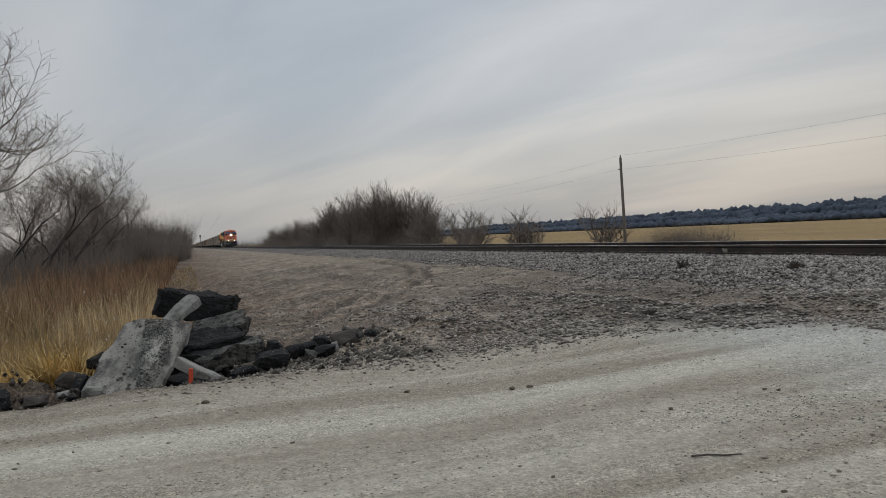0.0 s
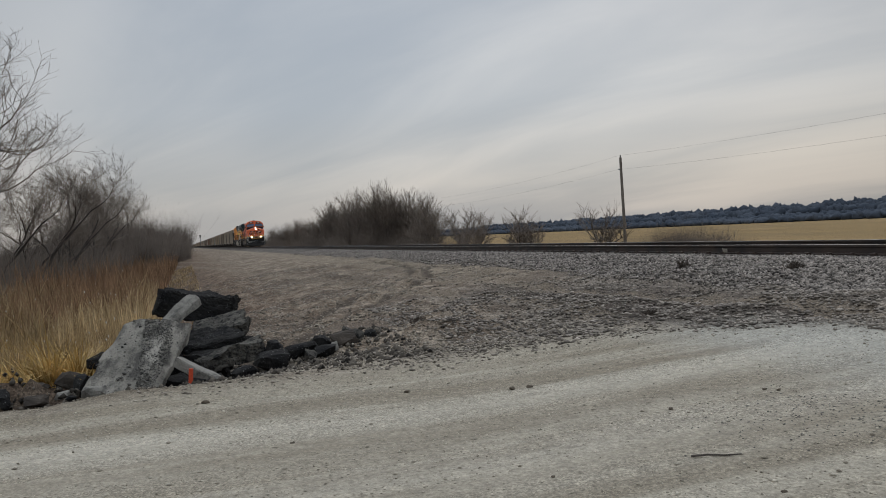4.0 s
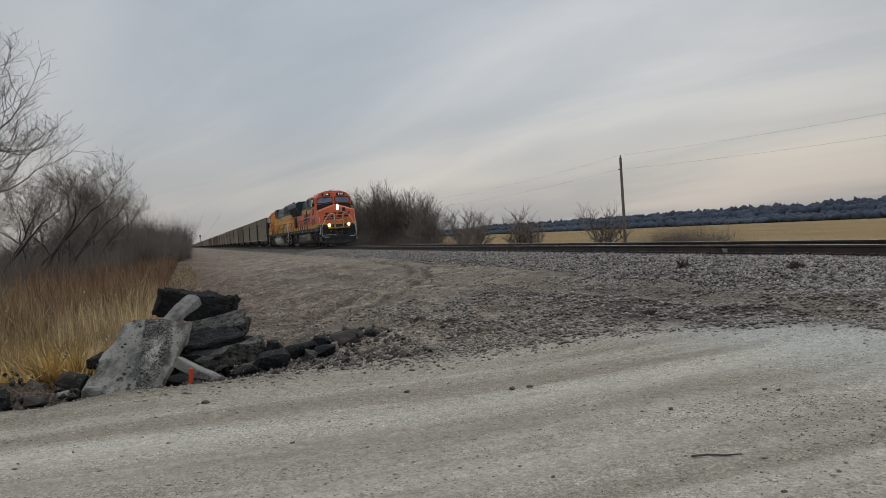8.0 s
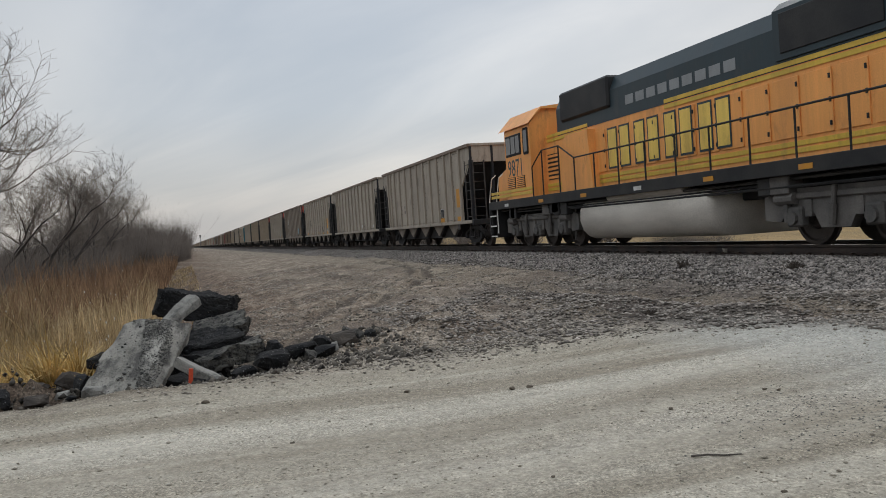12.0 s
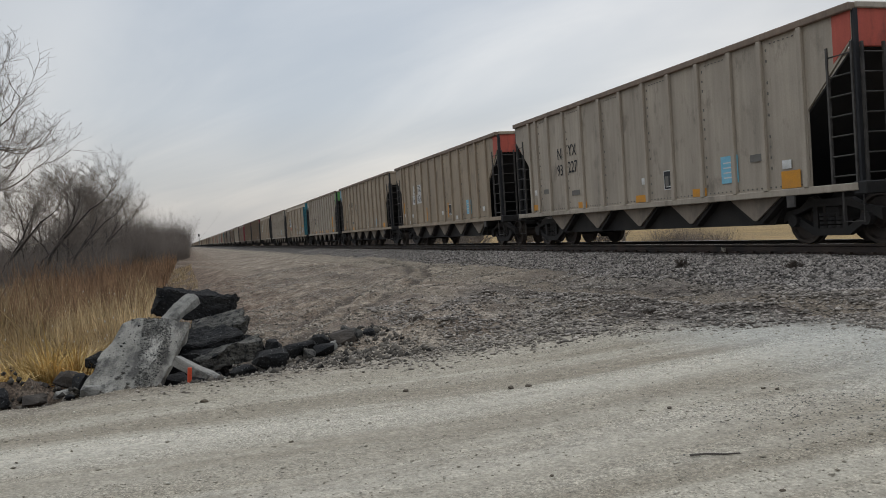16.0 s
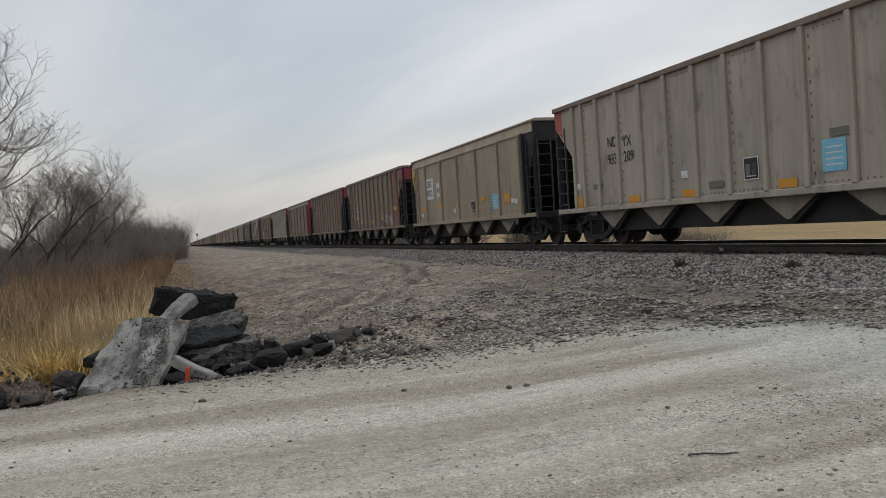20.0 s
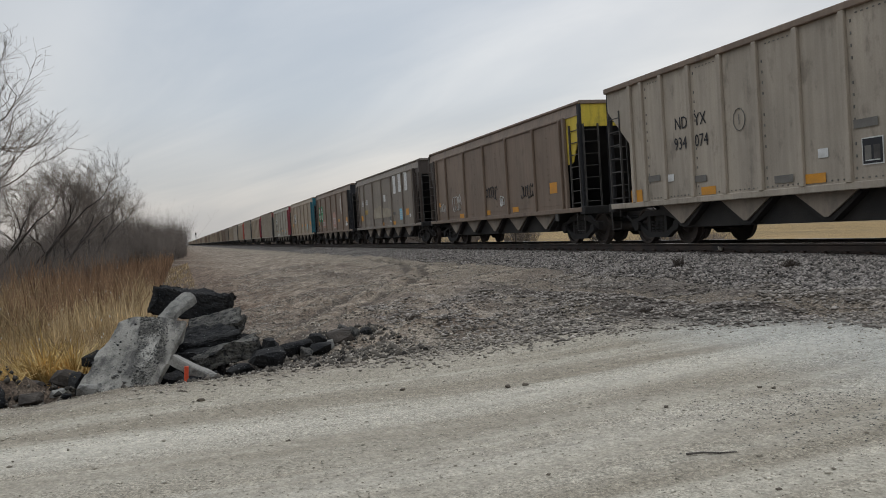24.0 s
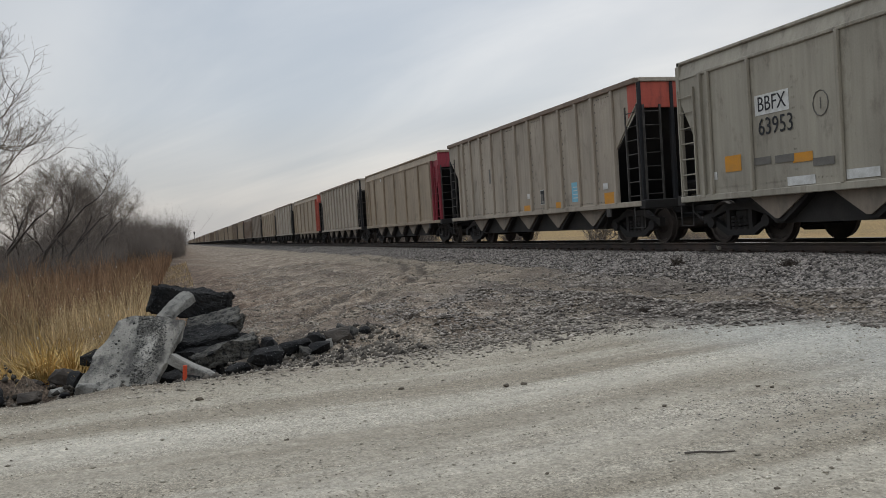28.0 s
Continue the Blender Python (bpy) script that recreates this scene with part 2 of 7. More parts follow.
def road_edge(y):
    """Where the road's far edge lies: straight along the road, then swinging away before the track."""
    y = np.asarray(y, float)
    return -9.4 + 0.9 * np.clip(y - 4.6, 0, 12) ** 1.5 + 0.5 * smooth(-y, 0.5, 1.6)


RUTS = ((19.3, 0.09, 0.2), (17.6, 0.08, 0.2))
TYRE_TRACKS = ((6.95, 0.035, 0.26), (5.25, 0.03, 0.24))  # where they pass x = -10.9, depth, half width


def ground_z(x, y):
    """Height of the ground: the gravel road on one side, the bank, ditch and track bed on the other."""
    x, y = np.asarray(x, float), np.asarray(y, float)
    edge = road_edge(y) - 0.2 + 0.5 * (vnoise(x * 0 + 3, y, 0.7, 4) - 0.5)
    w = smooth(x, edge - 1.5, edge)
    zb = np.interp(y, [p[0] for p in BANK], [p[1] for p in BANK])
    zr = np.interp(y, [p[0] for p in ROAD], [p[1] for p in ROAD])
    z = zb * (1 - w) + zr * w
    near = np.exp(-((x + 10) / 60) ** 2)
    bed = smooth(y, 8.6, 9.4) * (1 - smooth(y, 15, 17))
    rough = (vnoise(x, y, 0.9, 7) - 0.5) * 0.2 + (vnoise(x, y, 2.7, 9) - 0.5) * 0.09 + (vnoise(x, y, 6.0, 10) - 0.5) * 0.03
    z = z + rough * near * (1 - w) * (1 - 0.8 * bed) * smooth(y, -30, -20)
    # low heaps of dirt pushed up beside the road
    for hx, hy, hr, hh in ((-12.2, 4.3, 0.7, 0.12), (-13.4, 5.2, 0.9, 0.12), (-11.4, 3.2, 0.6, 0.1), (-12.1, 2.2, 0.55, 0.14), (-10.8, 5.2, 0.8, 0.07),
                           (-10.6, -1.7, 0.75, 0.6), (-10.7, -2.7, 0.8, 0.55), (-10.8, -3.7, 0.8, 0.5), (-11.6, -1.2, 0.7, 0.4)):
        z = z + hh * np.exp(-((x - hx) ** 2 + (y - hy) ** 2) / hr ** 2) * (0.6 + 0.8 * vnoise(x, y, 4.5, 15))
    # wheel ruts of vehicles that turned off the road along the track
    for mid, deep, wide in RUTS:
        line = 7.7 / (1 + np.exp(np.clip((x + mid) / 3.2, -30, 30)))
        ridge = np.exp(-((y - line - 0.35) / 0.2) ** 2) + np.exp(-((y - line + 0.35) / 0.2) ** 2)
        z = z + (0.35 * deep * ridge - deep * np.exp(-((y - line) / wide) ** 2)) * (1 - w) * near
    for mid, deep, wide in TYRE_TRACKS:
        line = mid + 0.068 * (x + 10.9)
        z = z - deep * np.exp(-((y - line) / wide) ** 2) * (1 - w) * near
    z = z + w * near * ((vnoise(x, y, 0.6, 12) - 0.5) * 0.05 + (vnoise(x, y, 4.0, 13) - 0.5) * 0.012)
    return z


def ground_material():
    m = bpy.data.materials.new("ground")
    m.use_nodes = True
    nt = m.node_tree
    N, L = nt.nodes.new, nt.links.new
    b = nt.nodes["Principled BSDF"]
    b.inputs["Roughness"].default_value = 0.95
    b.inputs["Specular IOR Level"].default_value = 0.15
    tc, sep = N("ShaderNodeTexCoord"), N("ShaderNodeSeparateXYZ")
    L(tc.outputs["Object"], sep.inputs[0])

    def noise_of(scale, detail=5, stretch=(1, 1, 1), rough=0.5):
        mp, n = N("ShaderNodeMapping"), N("ShaderNodeTexNoise")
        mp.inputs["Scale"].default_value = stretch
        L(tc.outputs["Object"], mp.inputs[0])
        n.inputs["Scale"].default_value, n.inputs["Detail"].default_value, n.inputs["Roughness"].default_value = scale, detail, rough
        L(mp.outputs[0], n.inputs["Vector"])
        return n.outputs["Fac"]

    def math_of(op, a, c, d=None):
        n = N("ShaderNodeMath")
        n.operation = op
        for i, s in enumerate((a, c, d)):
            if s is None:
                continue
            if isinstance(s, (int, float)):
                n.inputs[i].default_value = s
            else:
                L(s, n.inputs[i])
        return n.outputs[0]

    def ramp(s, lo, hi, a=0.0, c=1.0):
        n = N("ShaderNodeMapRange")
        n.interpolation_type = "SMOOTHSTEP"
        for i, q in enumerate((lo, hi, a, c)):
            n.inputs[i + 1].default_value = q
        L(s, n.inputs[0])
        return n.outputs[0]

    def mix(f, c1, c2):
        n = N("ShaderNodeMix")
        n.data_type = "RGBA"
        for i, s in ((0, f), (6, c1), (7, c2)):
            if isinstance(s, tuple):
                n.inputs[i].default_value = (*s, 1)
            elif isinstance(s, (int, float)):
                n.inputs[i].default_value = s
            else:
                L(s, n.inputs[i])
        return n.outputs[2]

    X, Y = sep.outputs["X"], sep.outputs["Y"]
    wob, wob2, speck = noise_of(0.8, 6), noise_of(3.0, 5), noise_of(38.0, 4, rough=0.7)
    grit = noise_of(9.0, 6, rough=0.7)
    xe = math_of("MULTIPLY_ADD", wob, 1.6, math_of("MULTIPLY_ADD", wob2, 0.8, X))
    ye = math_of("MULTIPLY_ADD", wob, 1.4, math_of("MULTIPLY_ADD", wob2, 0.6, Y))
    # the road: pale crushed limestone with darker lanes along its length
    lanes = noise_of(1.5, 5, (1.1, 0.1, 1), 0.6)
    road = mix(ramp(lanes, 0.35, 0.65), (0.285, 0.248, 0.19), (0.455, 0.412, 0.335))
    road = mix(ramp(wob, 0.42, 0.7, 0, 0.35), road, (0.26, 0.225, 0.17))
    # lanes that wheels keep clear and the darker strips between them
    for at, wide, strong, tint in ((-8.6, 0.7, 0.45, (0.27, 0.235, 0.175)), (-6.75, 0.55, 0.6, (0.56, 0.52, 0.44)), (-5.75, 0.4, 0.55, (0.29, 0.255, 0.2)), (-5.05, 0.35, 0.4, (0.5, 0.46, 0.39)), (-4.45, 0.3, 0.5, (0.29, 0.255, 0.2))):
        lane = math_of("POWER", math_of("DIVIDE", math_of("ADD", math_of("MULTIPLY_ADD", lanes, 1.0, X), -0.5 - at), wide), 2.0)
        road = mix(math_of("MULTIPLY", ramp(lane, 1.0, 0.0), strong * 0.75), road, tint)
    pale = math_of("MULTIPLY", ramp(ye, 5.4, 7.0), ramp(ye, 9.4, 8.0))
    road = mix(math_of("MULTIPLY", pale, 0.7), road, (0.455, 0.445, 0.4))
    # bank: gravel over earth
    bank = mix(ramp(wob2, 0.38, 0.62), (0.16, 0.122, 0.09), (0.305, 0.252, 0.195))
    bank = mix(ramp(noise_of(0.5, 5), 0.48, 0.62, 0, 0.8), bank, (0.13, 0.1, 0.078))
    path = math_of("MULTIPLY", ramp(ye, 7.0, 7.9), ramp(ye, 9.9, 9.0))
    bank = mix(math_of("MULTIPLY", math_of("MULTIPLY", path, ramp(X, -14.0, -24.0)), 0.6), bank, (0.27, 0.226, 0.17))
    # coarse dark gravel between the road and the rails
    shoal = math_of("MULTIPLY", ramp(xe, -17.5, -13.0), ramp(ye, 4.6, 6.0))
    bank = mix(math_of("MULTIPLY", shoal, 0.8), bank, mix(ramp(wob2, 0.36, 0.64), (0.115, 0.098, 0.084), (0.235, 0.204, 0.174)))
    # dark ditch soil, with the shade of gaps in the grass put in
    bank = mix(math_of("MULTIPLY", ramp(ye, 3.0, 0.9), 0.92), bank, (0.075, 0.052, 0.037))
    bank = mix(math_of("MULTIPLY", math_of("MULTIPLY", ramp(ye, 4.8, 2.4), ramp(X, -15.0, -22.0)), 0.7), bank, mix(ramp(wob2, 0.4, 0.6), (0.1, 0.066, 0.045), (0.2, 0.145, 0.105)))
    ballast = mix(ramp(wob2, 0.35, 0.65), (0.085, 0.075, 0.066), (0.165, 0.146, 0.13))
    soil = math_of("ADD", math_of("POWER", math_of("MULTIPLY", math_of("ADD", xe, 10.0), 0.24), 2.0), math_of("POWER", math_of("SUBTRACT", ye, 7.3), 2.0))
    bank = mix(ramp(soil, 2.4, 0.5, 0, 0.85), bank, (0.075, 0.06, 0.05))
    side = mix(ramp(ye, 8.9, 9.8), bank, ballast)
    # damp soil along the wheel ruts, with the ruts' shade put into its colour
    for mid, deep, wide in RUTS:
        line = math_of("DIVIDE", 7.7, math_of("ADD", 1.0, math_of("POWER", 2.71828, math_of("DIVIDE", math_of("ADD", X, mid), 3.2))))
        off = math_of("POWER", math_of("DIVIDE", math_of("SUBTRACT", math_of("MULTIPLY_ADD", wob2, 0.5, Y), math_of("ADD", line, 0.25)), wide * 1.1), 2.0)
        trace = math_of("MULTIPLY", ramp(off, 1.0, 0.1), ramp(grit, 0.32, 0.5))
        side = mix(math_of("MULTIPLY", math_of("MULTIPLY", trace, ramp(X, -42.0, -24.0)), 0.85), side, (0.062, 0.05, 0.04))
    # packed tan earth along the straight tyre tracks
    for mid, deep, wide in TYRE_TRACKS:
        line = math_of("MULTIPLY_ADD", X, 0.068, mid + 0.741)
        off = math_of("POWER", math_of("DIVIDE", math_of("SUBTRACT", math_of("MULTIPLY_ADD", wob2, 0.4, Y), math_of("ADD", line, 0.2)), wide * 1.5), 2.0)
        side = mix(math_of("MULTIPLY", math_of("MULTIPLY", ramp(off, 1.0, 0.2), ramp(grit, 0.3, 0.5)), 0.65), side, (0.215, 0.175, 0.132))
    bend = math_of("MULTIPLY", math_of("POWER", math_of("MAXIMUM", math_of("SUBTRACT", Y, 4.6), 0.0), 1.5), 0.9)
    xe = math_of("SUBTRACT", math_of("SUBTRACT", xe, bend), ramp(Y, -0.5, -1.6, 0.0, 0.55))
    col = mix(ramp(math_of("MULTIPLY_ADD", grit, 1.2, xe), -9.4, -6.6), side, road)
    # beyond the track: rough verge, then a stubble field in drilled rows
    rows = noise_of(1.0, 4, (0.03, 1.1, 1), 0.6)
    field = mix(ramp(rows, 0.35, 0.65), (0.20, 0.132, 0.055), (0.33, 0.225, 0.1))
    field = mix(ramp(noise_of(0.03, 3, (0.3, 1, 1)), 0.45, 0.6, 0, 0.5), field, (0.2, 0.14, 0.07))
    verge = mix(ramp(wob, 0.4, 0.6), (0.14, 0.1, 0.065), (0.25, 0.19, 0.11))
    back = mix(ramp(Y, 32.0, 42.0), verge, field)
    back = mix(ramp(Y, 318.0, 330.0), back, (0.13, 0.115, 0.10))
    col = mix(ramp(Y, 14.8, 16.2), col, back)
    col = mix(ramp(Y, -9.0, -12.0), col, mix(wob, (0.09, 0.07, 0.05), (0.16, 0.12, 0.08)))
    hv = N("ShaderNodeHueSaturation")
    L(col, hv.inputs["Color"])
    # single stones of the gravel: coarse on the bank, fine on the packed road
    cell, chip = N("ShaderNodeTexVoronoi"), N("ShaderNodeTexVoronoi")
    cell.inputs["Scale"].default_value, chip.inputs["Scale"].default_value = 42.0, 85.0
    tints = []
    for v in (cell, chip):
        s = N("ShaderNodeSeparateColor")
        L(tc.outputs["Object"], v.inputs["Vector"])
        L(v.outputs["Color"], s.inputs[0])
        tints.append(s.outputs[0])
    coarse = math_of("MULTIPLY", ramp(speck, 0.25, 0.75, 0.6, 1.4), ramp(tints[0], 0.0, 1.0, 0.62, 1.4))
    worn = ramp(noise_of(1.6, 5, (1.3, 0.14, 1), 0.6), 0.42, 0.58)
    packed = math_of("MULTIPLY", ramp(speck, 0.25, 0.75, 0.75, 1.25), mix(worn, (1.0, 1.0, 1.0), ramp(tints[1], 0.0, 1.0, 0.74, 1.26)))
    fine = mix(ramp(xe, -9.0, -8.0), coarse, packed)
    L(math_of("MULTIPLY", fine, ramp(grit, 0.25, 0.75, 0.82, 1.18)), hv.inputs["Value"])
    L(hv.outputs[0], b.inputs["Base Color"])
    vor = N("ShaderNodeTexVoronoi")
    vor.inputs["Scale"].default_value = 26.0
    L(tc.outputs["Object"], vor.inputs["Vector"])
    bp = N("ShaderNodeBump")
    bp.inputs["Strength"].default_value, bp.inputs["Distance"].default_value = 0.6, 0.03
    L(math_of("MULTIPLY_ADD", speck, 0.7, math_of("MULTIPLY", vor.outputs["Distance"], -0.8)), bp.inputs["Height"])
    L(bp.outputs[0], b.inputs["Normal"])
    return m


def build_ground():
    geo = lambda a, b, n: list(np.sign(a) * np.geomspace(abs(a), abs(b), n, endpoint=False))
    xs = geo(-3000, -110, 36) + list(np.arange(-110, -40, 1.0)) + list(np.arange(-40, 6, 0.17)) + list(np.arange(6, 40, 2.0)) + list(np.geomspace(40, 3000, 25))
    ys = geo(-3000, -20, 26) + list(np.arange(-20, -5, 0.5)) + list(np.arange(-5, 15.6, 0.17)) + list(np.arange(15.6, 45, 1.5)) + list(np.geomspace(45, 3000, 36))
    X, Y = np.meshgrid(np.array(xs), np.array(ys), indexing="ij")
    Z = ground_z(X, Y)
    nx, ny = X.shape
    idx = np.arange(nx * ny).reshape(nx, ny)
    f = np.stack([idx[:-1, :-1], idx[1:, :-1], idx[1:, 1:], idx[:-1, 1:]], -1).reshape(-1, 4)
    me = raw_mesh("ground", np.stack([X, Y, Z], -1).reshape(-1, 3), f, ground_material())
    me.polygons.foreach_set("use_smooth", [True] * len(me.polygons))
    tagged(new("ground", me), "pale gravel road, dirt bank, ditch and stubble field", "ground", kind="structure")


build_ground()

# ---------------------------------------------------------------- track
STEEL_DARK = surface("rail_steel", (0.035, 0.03, 0.028), (0.07, 0.05, 0.04), 0.6, 0.4, 2.0, 40, 0.1)
STEEL_BRIGHT = plain("polished_rail_head", (0.6, 0.6, 0.6), 0.22, 1.0)
TIE = surface("old_tie_timber", (0.055, 0.045, 0.04), (0.10, 0.085, 0.075), 0.9, 0, 3, 40, 0.4, (0.3, 3, 3), vary=0.25)


def build_track():
    track = thing("railway_track", "straight railway track with steel rails on ties in stone ballast", "railway track")
    track["kind"] = "structure"
    half = [(0.075, 0), (0.075, 0.014), (0.016, 0.035), (0.012, 0.13), (0.036, 0.145), (0.036, 0.172), (0.026, 0.181)]
    prof = half + [(-a, b) for a, b in reversed(half)]
    for side in (-1, 1):
        s = Shape()
        y0 = TRACK_Y + side * 0.755
        s.loft([[(x, y0 + p[0], RAIL_Z - 0.185 + p[1]) for p in prof] for x in (-1800, -600, -200, -60, 40, 400)])
        rail = part("rail", s, STEEL_DARK, track, "dark rusty rail with a worn bright head")
        part("rail_head", Shape().box(-1800, 400, y0 - 0.027, y0 + 0.027, RAIL_Z - 0.005, RAIL_Z), STEEL_BRIGHT, rail)
    tie = shared("tie", 0, TIE, lambda: Shape().box(-0.11, 0.11, -1.3, 1.3, -0.17, 0.0, 0.012))
    clip = shared("rail_anchor", 0, STEEL_DARK, lambda: Shape().box(-0.05, 0.05, -0.16, -0.075, 0.0, 0.045, 0.01).box(-0.07, 0.07, -0.15, 0.15, -0.002, 0.012))
    for i in range(290):
        x = 8 - i * 0.53
        t = part("tie", tie, TIE, track, at=pose(x, TRACK_Y, RAIL_Z - 0.187, 0, 0, random.uniform(-1, 1)))
        if x > -75:
            for side in (-1, 1):
                part("rail_anchor", clip, STEEL_DARK, t, at=pose(0, side * 0.755, 0.001, 0, 0, 0))
    part("joint_bond", Shape().tube([(-15.8, 11.32, 0.64), (-15.8, 11.27, 0.72), (-15.79, 11.28, 0.66)], 0.012).box(-15.84, -15.76, 11.3, 11.36, 0.62, 0.7), plain("bond_metal", (0.4, 0.36, 0.3)), track)


build_track()

# ---------------------------------------------------------------- coal cars
CAR_BLACK = surface("underframe_black", (0.018, 0.017, 0.017), (0.035, 0.031, 0.028), 0.75, 0.1, 1.5, 30, 0.15)
COAL_BLACK = surface("sooty_slope_sheet", (0.012, 0.013, 0.016), (0.028, 0.027, 0.028), 0.7, 0, 1.0, 20, 0.1)
WHEEL = surface("wheel_steel", (0.05, 0.042, 0.038), (0.085, 0.07, 0.06), 0.55, 0.5, 3, 40, 0.1)
TREAD = plain("wheel_tread", (0.5, 0.49, 0.47), 0.3, 0.9)
RUNG = surface("ladder_steel", (0.04, 0.037, 0.035), (0.09, 0.082, 0.075), 0.6, 0.2, 4, 40, 0.1)
WHITE = surface("stencil_white", (0.68, 0.68, 0.66), (0.5, 0.49, 0.46), 0.7, 0, 6, 60, 0.02)
STENCIL = plain("stencil_black", (0.025, 0.025, 0.028), 0.7)
ORANGE = surface("reflector_amber", (0.62, 0.27, 0.02), (0.5, 0.23, 0.04), 0.55, 0, 5, 60, 0.02)
BLUE = surface("placard_blue", (0.16, 0.42, 0.55), (0.22, 0.48, 0.6), 0.6, 0, 5, 60, 0.02)
FADED = surface("faded_stencil", (0.13, 0.12, 0.11), (0.17, 0.16, 0.14), 0.8, 0, 5, 60, 0.02)


def paint(name, c, dirt=(0.13, 0.11, 0.09), amount=0.22, rough=0.62, streak=0.15):
    """Car paint with rain streaks and blotches of grime."""
    c1 = tuple(min(1.0, a * 1.09) for a in c)
    c2 = tuple(a * 0.74 + d * 0.26 for a, d in zip(c, dirt))
    c3 = tuple(a * 0.42 + d * 0.58 for a, d in zip(c, dirt))
    return surface(name, c1, c2, rough, 0, 0.9, 35, 0.06, (1.1, 1.1, 0.5), c3, amount, grain=0.13, streak=streak)


PAINTS = {
    "silver": paint("dull_aluminium", (0.375, 0.322, 0.258)), "taupe": paint("weathered_taupe", (0.335, 0.266, 0.19)),
    "grey": paint("sooty_grey", (0.235, 0.192, 0.15)), "brown": paint("rust_brown", (0.205, 0.15, 0.105), (0.09, 0.07, 0.055)),
    "dark": paint("grimy_brown", (0.2, 0.147, 0.108), (0.095, 0.07, 0.055)), "sand": paint("faded_sand", (0.34, 0.31, 0.25)),
    "mud": paint("muddy_brown", (0.185, 0.155, 0.13), (0.32, 0.28, 0.21), 0.25),
    "soot": paint("soot_brown", (0.07, 0.054, 0.044), (0.04, 0.034, 0.03)),
    "red": paint("signal_red", (0.45, 0.09, 0.06), (0.16, 0.06, 0.05), 0.2), "maroon": paint("maroon", (0.27, 0.035, 0.05), (0.09, 0.04, 0.04), 0.3),
    "teal": paint("teal", (0.025, 0.14, 0.175), (0.025, 0.09, 0.11), 0.4), "green": paint("leaf_green", (0.11, 0.28, 0.075), (0.07, 0.2, 0.06), 0.25),
    "jade": paint("jade", (0.04, 0.19, 0.145), (0.04, 0.16, 0.12), 0.25), "sky": paint("pale_blue", (0.2, 0.33, 0.44), (0.17, 0.35, 0.42), 0.2),
    "yellow": paint("yellow", (0.6, 0.45, 0.05), (0.3, 0.22, 0.05), 0.25), "black": COAL_BLACK,
}
CAR_PITCH, BODY = 16.18, 7.24
SIDES_AT_END = 6.15
RIBS = (-6.08, -5.55, -4.7, -3.63, -2.53, -1.43, -0.33, 0.77, 1.87, 2.97, 4.07, 5.0, 6.08)
SMOOTH_POSTS = (-6.1, -4.83, -2.53, -0.33, 1.87, 4.17, 6.1)


def lathe(profile, seg):
    """A solid of revolution about the y axis from (y, radius) pairs."""
    return Shape().loft([[(r * math.cos(6.2832 * j / seg), y, r * math.sin(6.2832 * j / seg)) for j in range(seg)] for y, r in profile])


def truck_under(car, x, fine=True):
    """A two-axle truck: side frames with their windows, springs, bolster and wheels."""
    def frame_shape():
        s = Shape()
        out = [(-1.2, 0.42), (-1.2, 0.62), (-0.75, 0.68), (-0.5, 0.82), (0.5, 0.82), (0.75, 0.68), (1.2, 0.62), (1.2, 0.42), (0.82, 0.4), (0.42, 0.2), (-0.42, 0.2), (-0.82, 0.4)]
        s.prism([(-1.2, 0.42), (-1.2, 0.62), (-0.75, 0.7), (-0.5, 0.84), (0.5, 0.84), (0.75, 0.7), (1.2, 0.62), (1.2, 0.42), (0.9, 0.56), (0.42, 0.7), (-0.42, 0.7), (-0.9, 0.56)], -0.07, 0.07)
        s.prism([(-1.02, 0.5), (-0.9, 0.56), (-0.36, 0.3), (0.36, 0.3), (0.9, 0.56), (1.02, 0.5), (0.42, 0.17), (-0.42, 0.17)], -0.06, 0.06)
        s.box(-0.42, -0.3, -0.06, 0.06, 0.28, 0.72).box(0.3, 0.42, -0.06, 0.06, 0.28, 0.72)
        for q in (-0.89, 0.89):
            s.cyl((q, -0.13, 0.46), (q, 0.0, 0.46), 0.12, 10)
        return s

    def springs():
        s = Shape()
        for q in (-0.2, 0.0, 0.2):
            for k in range(4):
                s.cyl((q, 0, 0.3 + k * 0.075), (q, 0, 0.35 + k * 0.075), 0.085, 8)
        return s

    def wheelset():
        half = ((0.67, 0.15), (0.675, 0.485), (0.7, 0.485), (0.71, 0.457), (0.815, 0.45), (0.82, 0.39), (0.775, 0.36), (0.77, 0.2), (0.84, 0.16), (0.86, 0.13), (0.95, 0.085))
        return lathe([(-a, b) for a, b in reversed(half)] + list(half), 22)

    t = part("truck", shared("truck", 0, CAR_BLACK, lambda: Shape().box(-0.2, 0.2, -1.0, 1.0, 0.4, 0.72, 0.04).cyl((0, 0, 0.7), (0, 0, 0.9), 0.2, 10)), CAR_BLACK, car, at=pose(x, 0, 0))
    for q in (-1, 1):
        part("side_frame", shared("side_frame", 0, CAR_BLACK, frame_shape), CAR_BLACK, t, at=pose(0, q * 1.0, 0, 0, 0, 0 if q < 0 else 180))
        if fine:
            part("spring_group", shared("spring_group", 0, CAR_BLACK, springs), CAR_BLACK, t, at=pose(0, q * 1.0, 0))
    for q in (-0.89, 0.89):
        part("wheelset", shared("wheelset", 0, WHEEL, wheelset, False), WHEEL, t, at=pose(q, 0, 0.457))
    return t


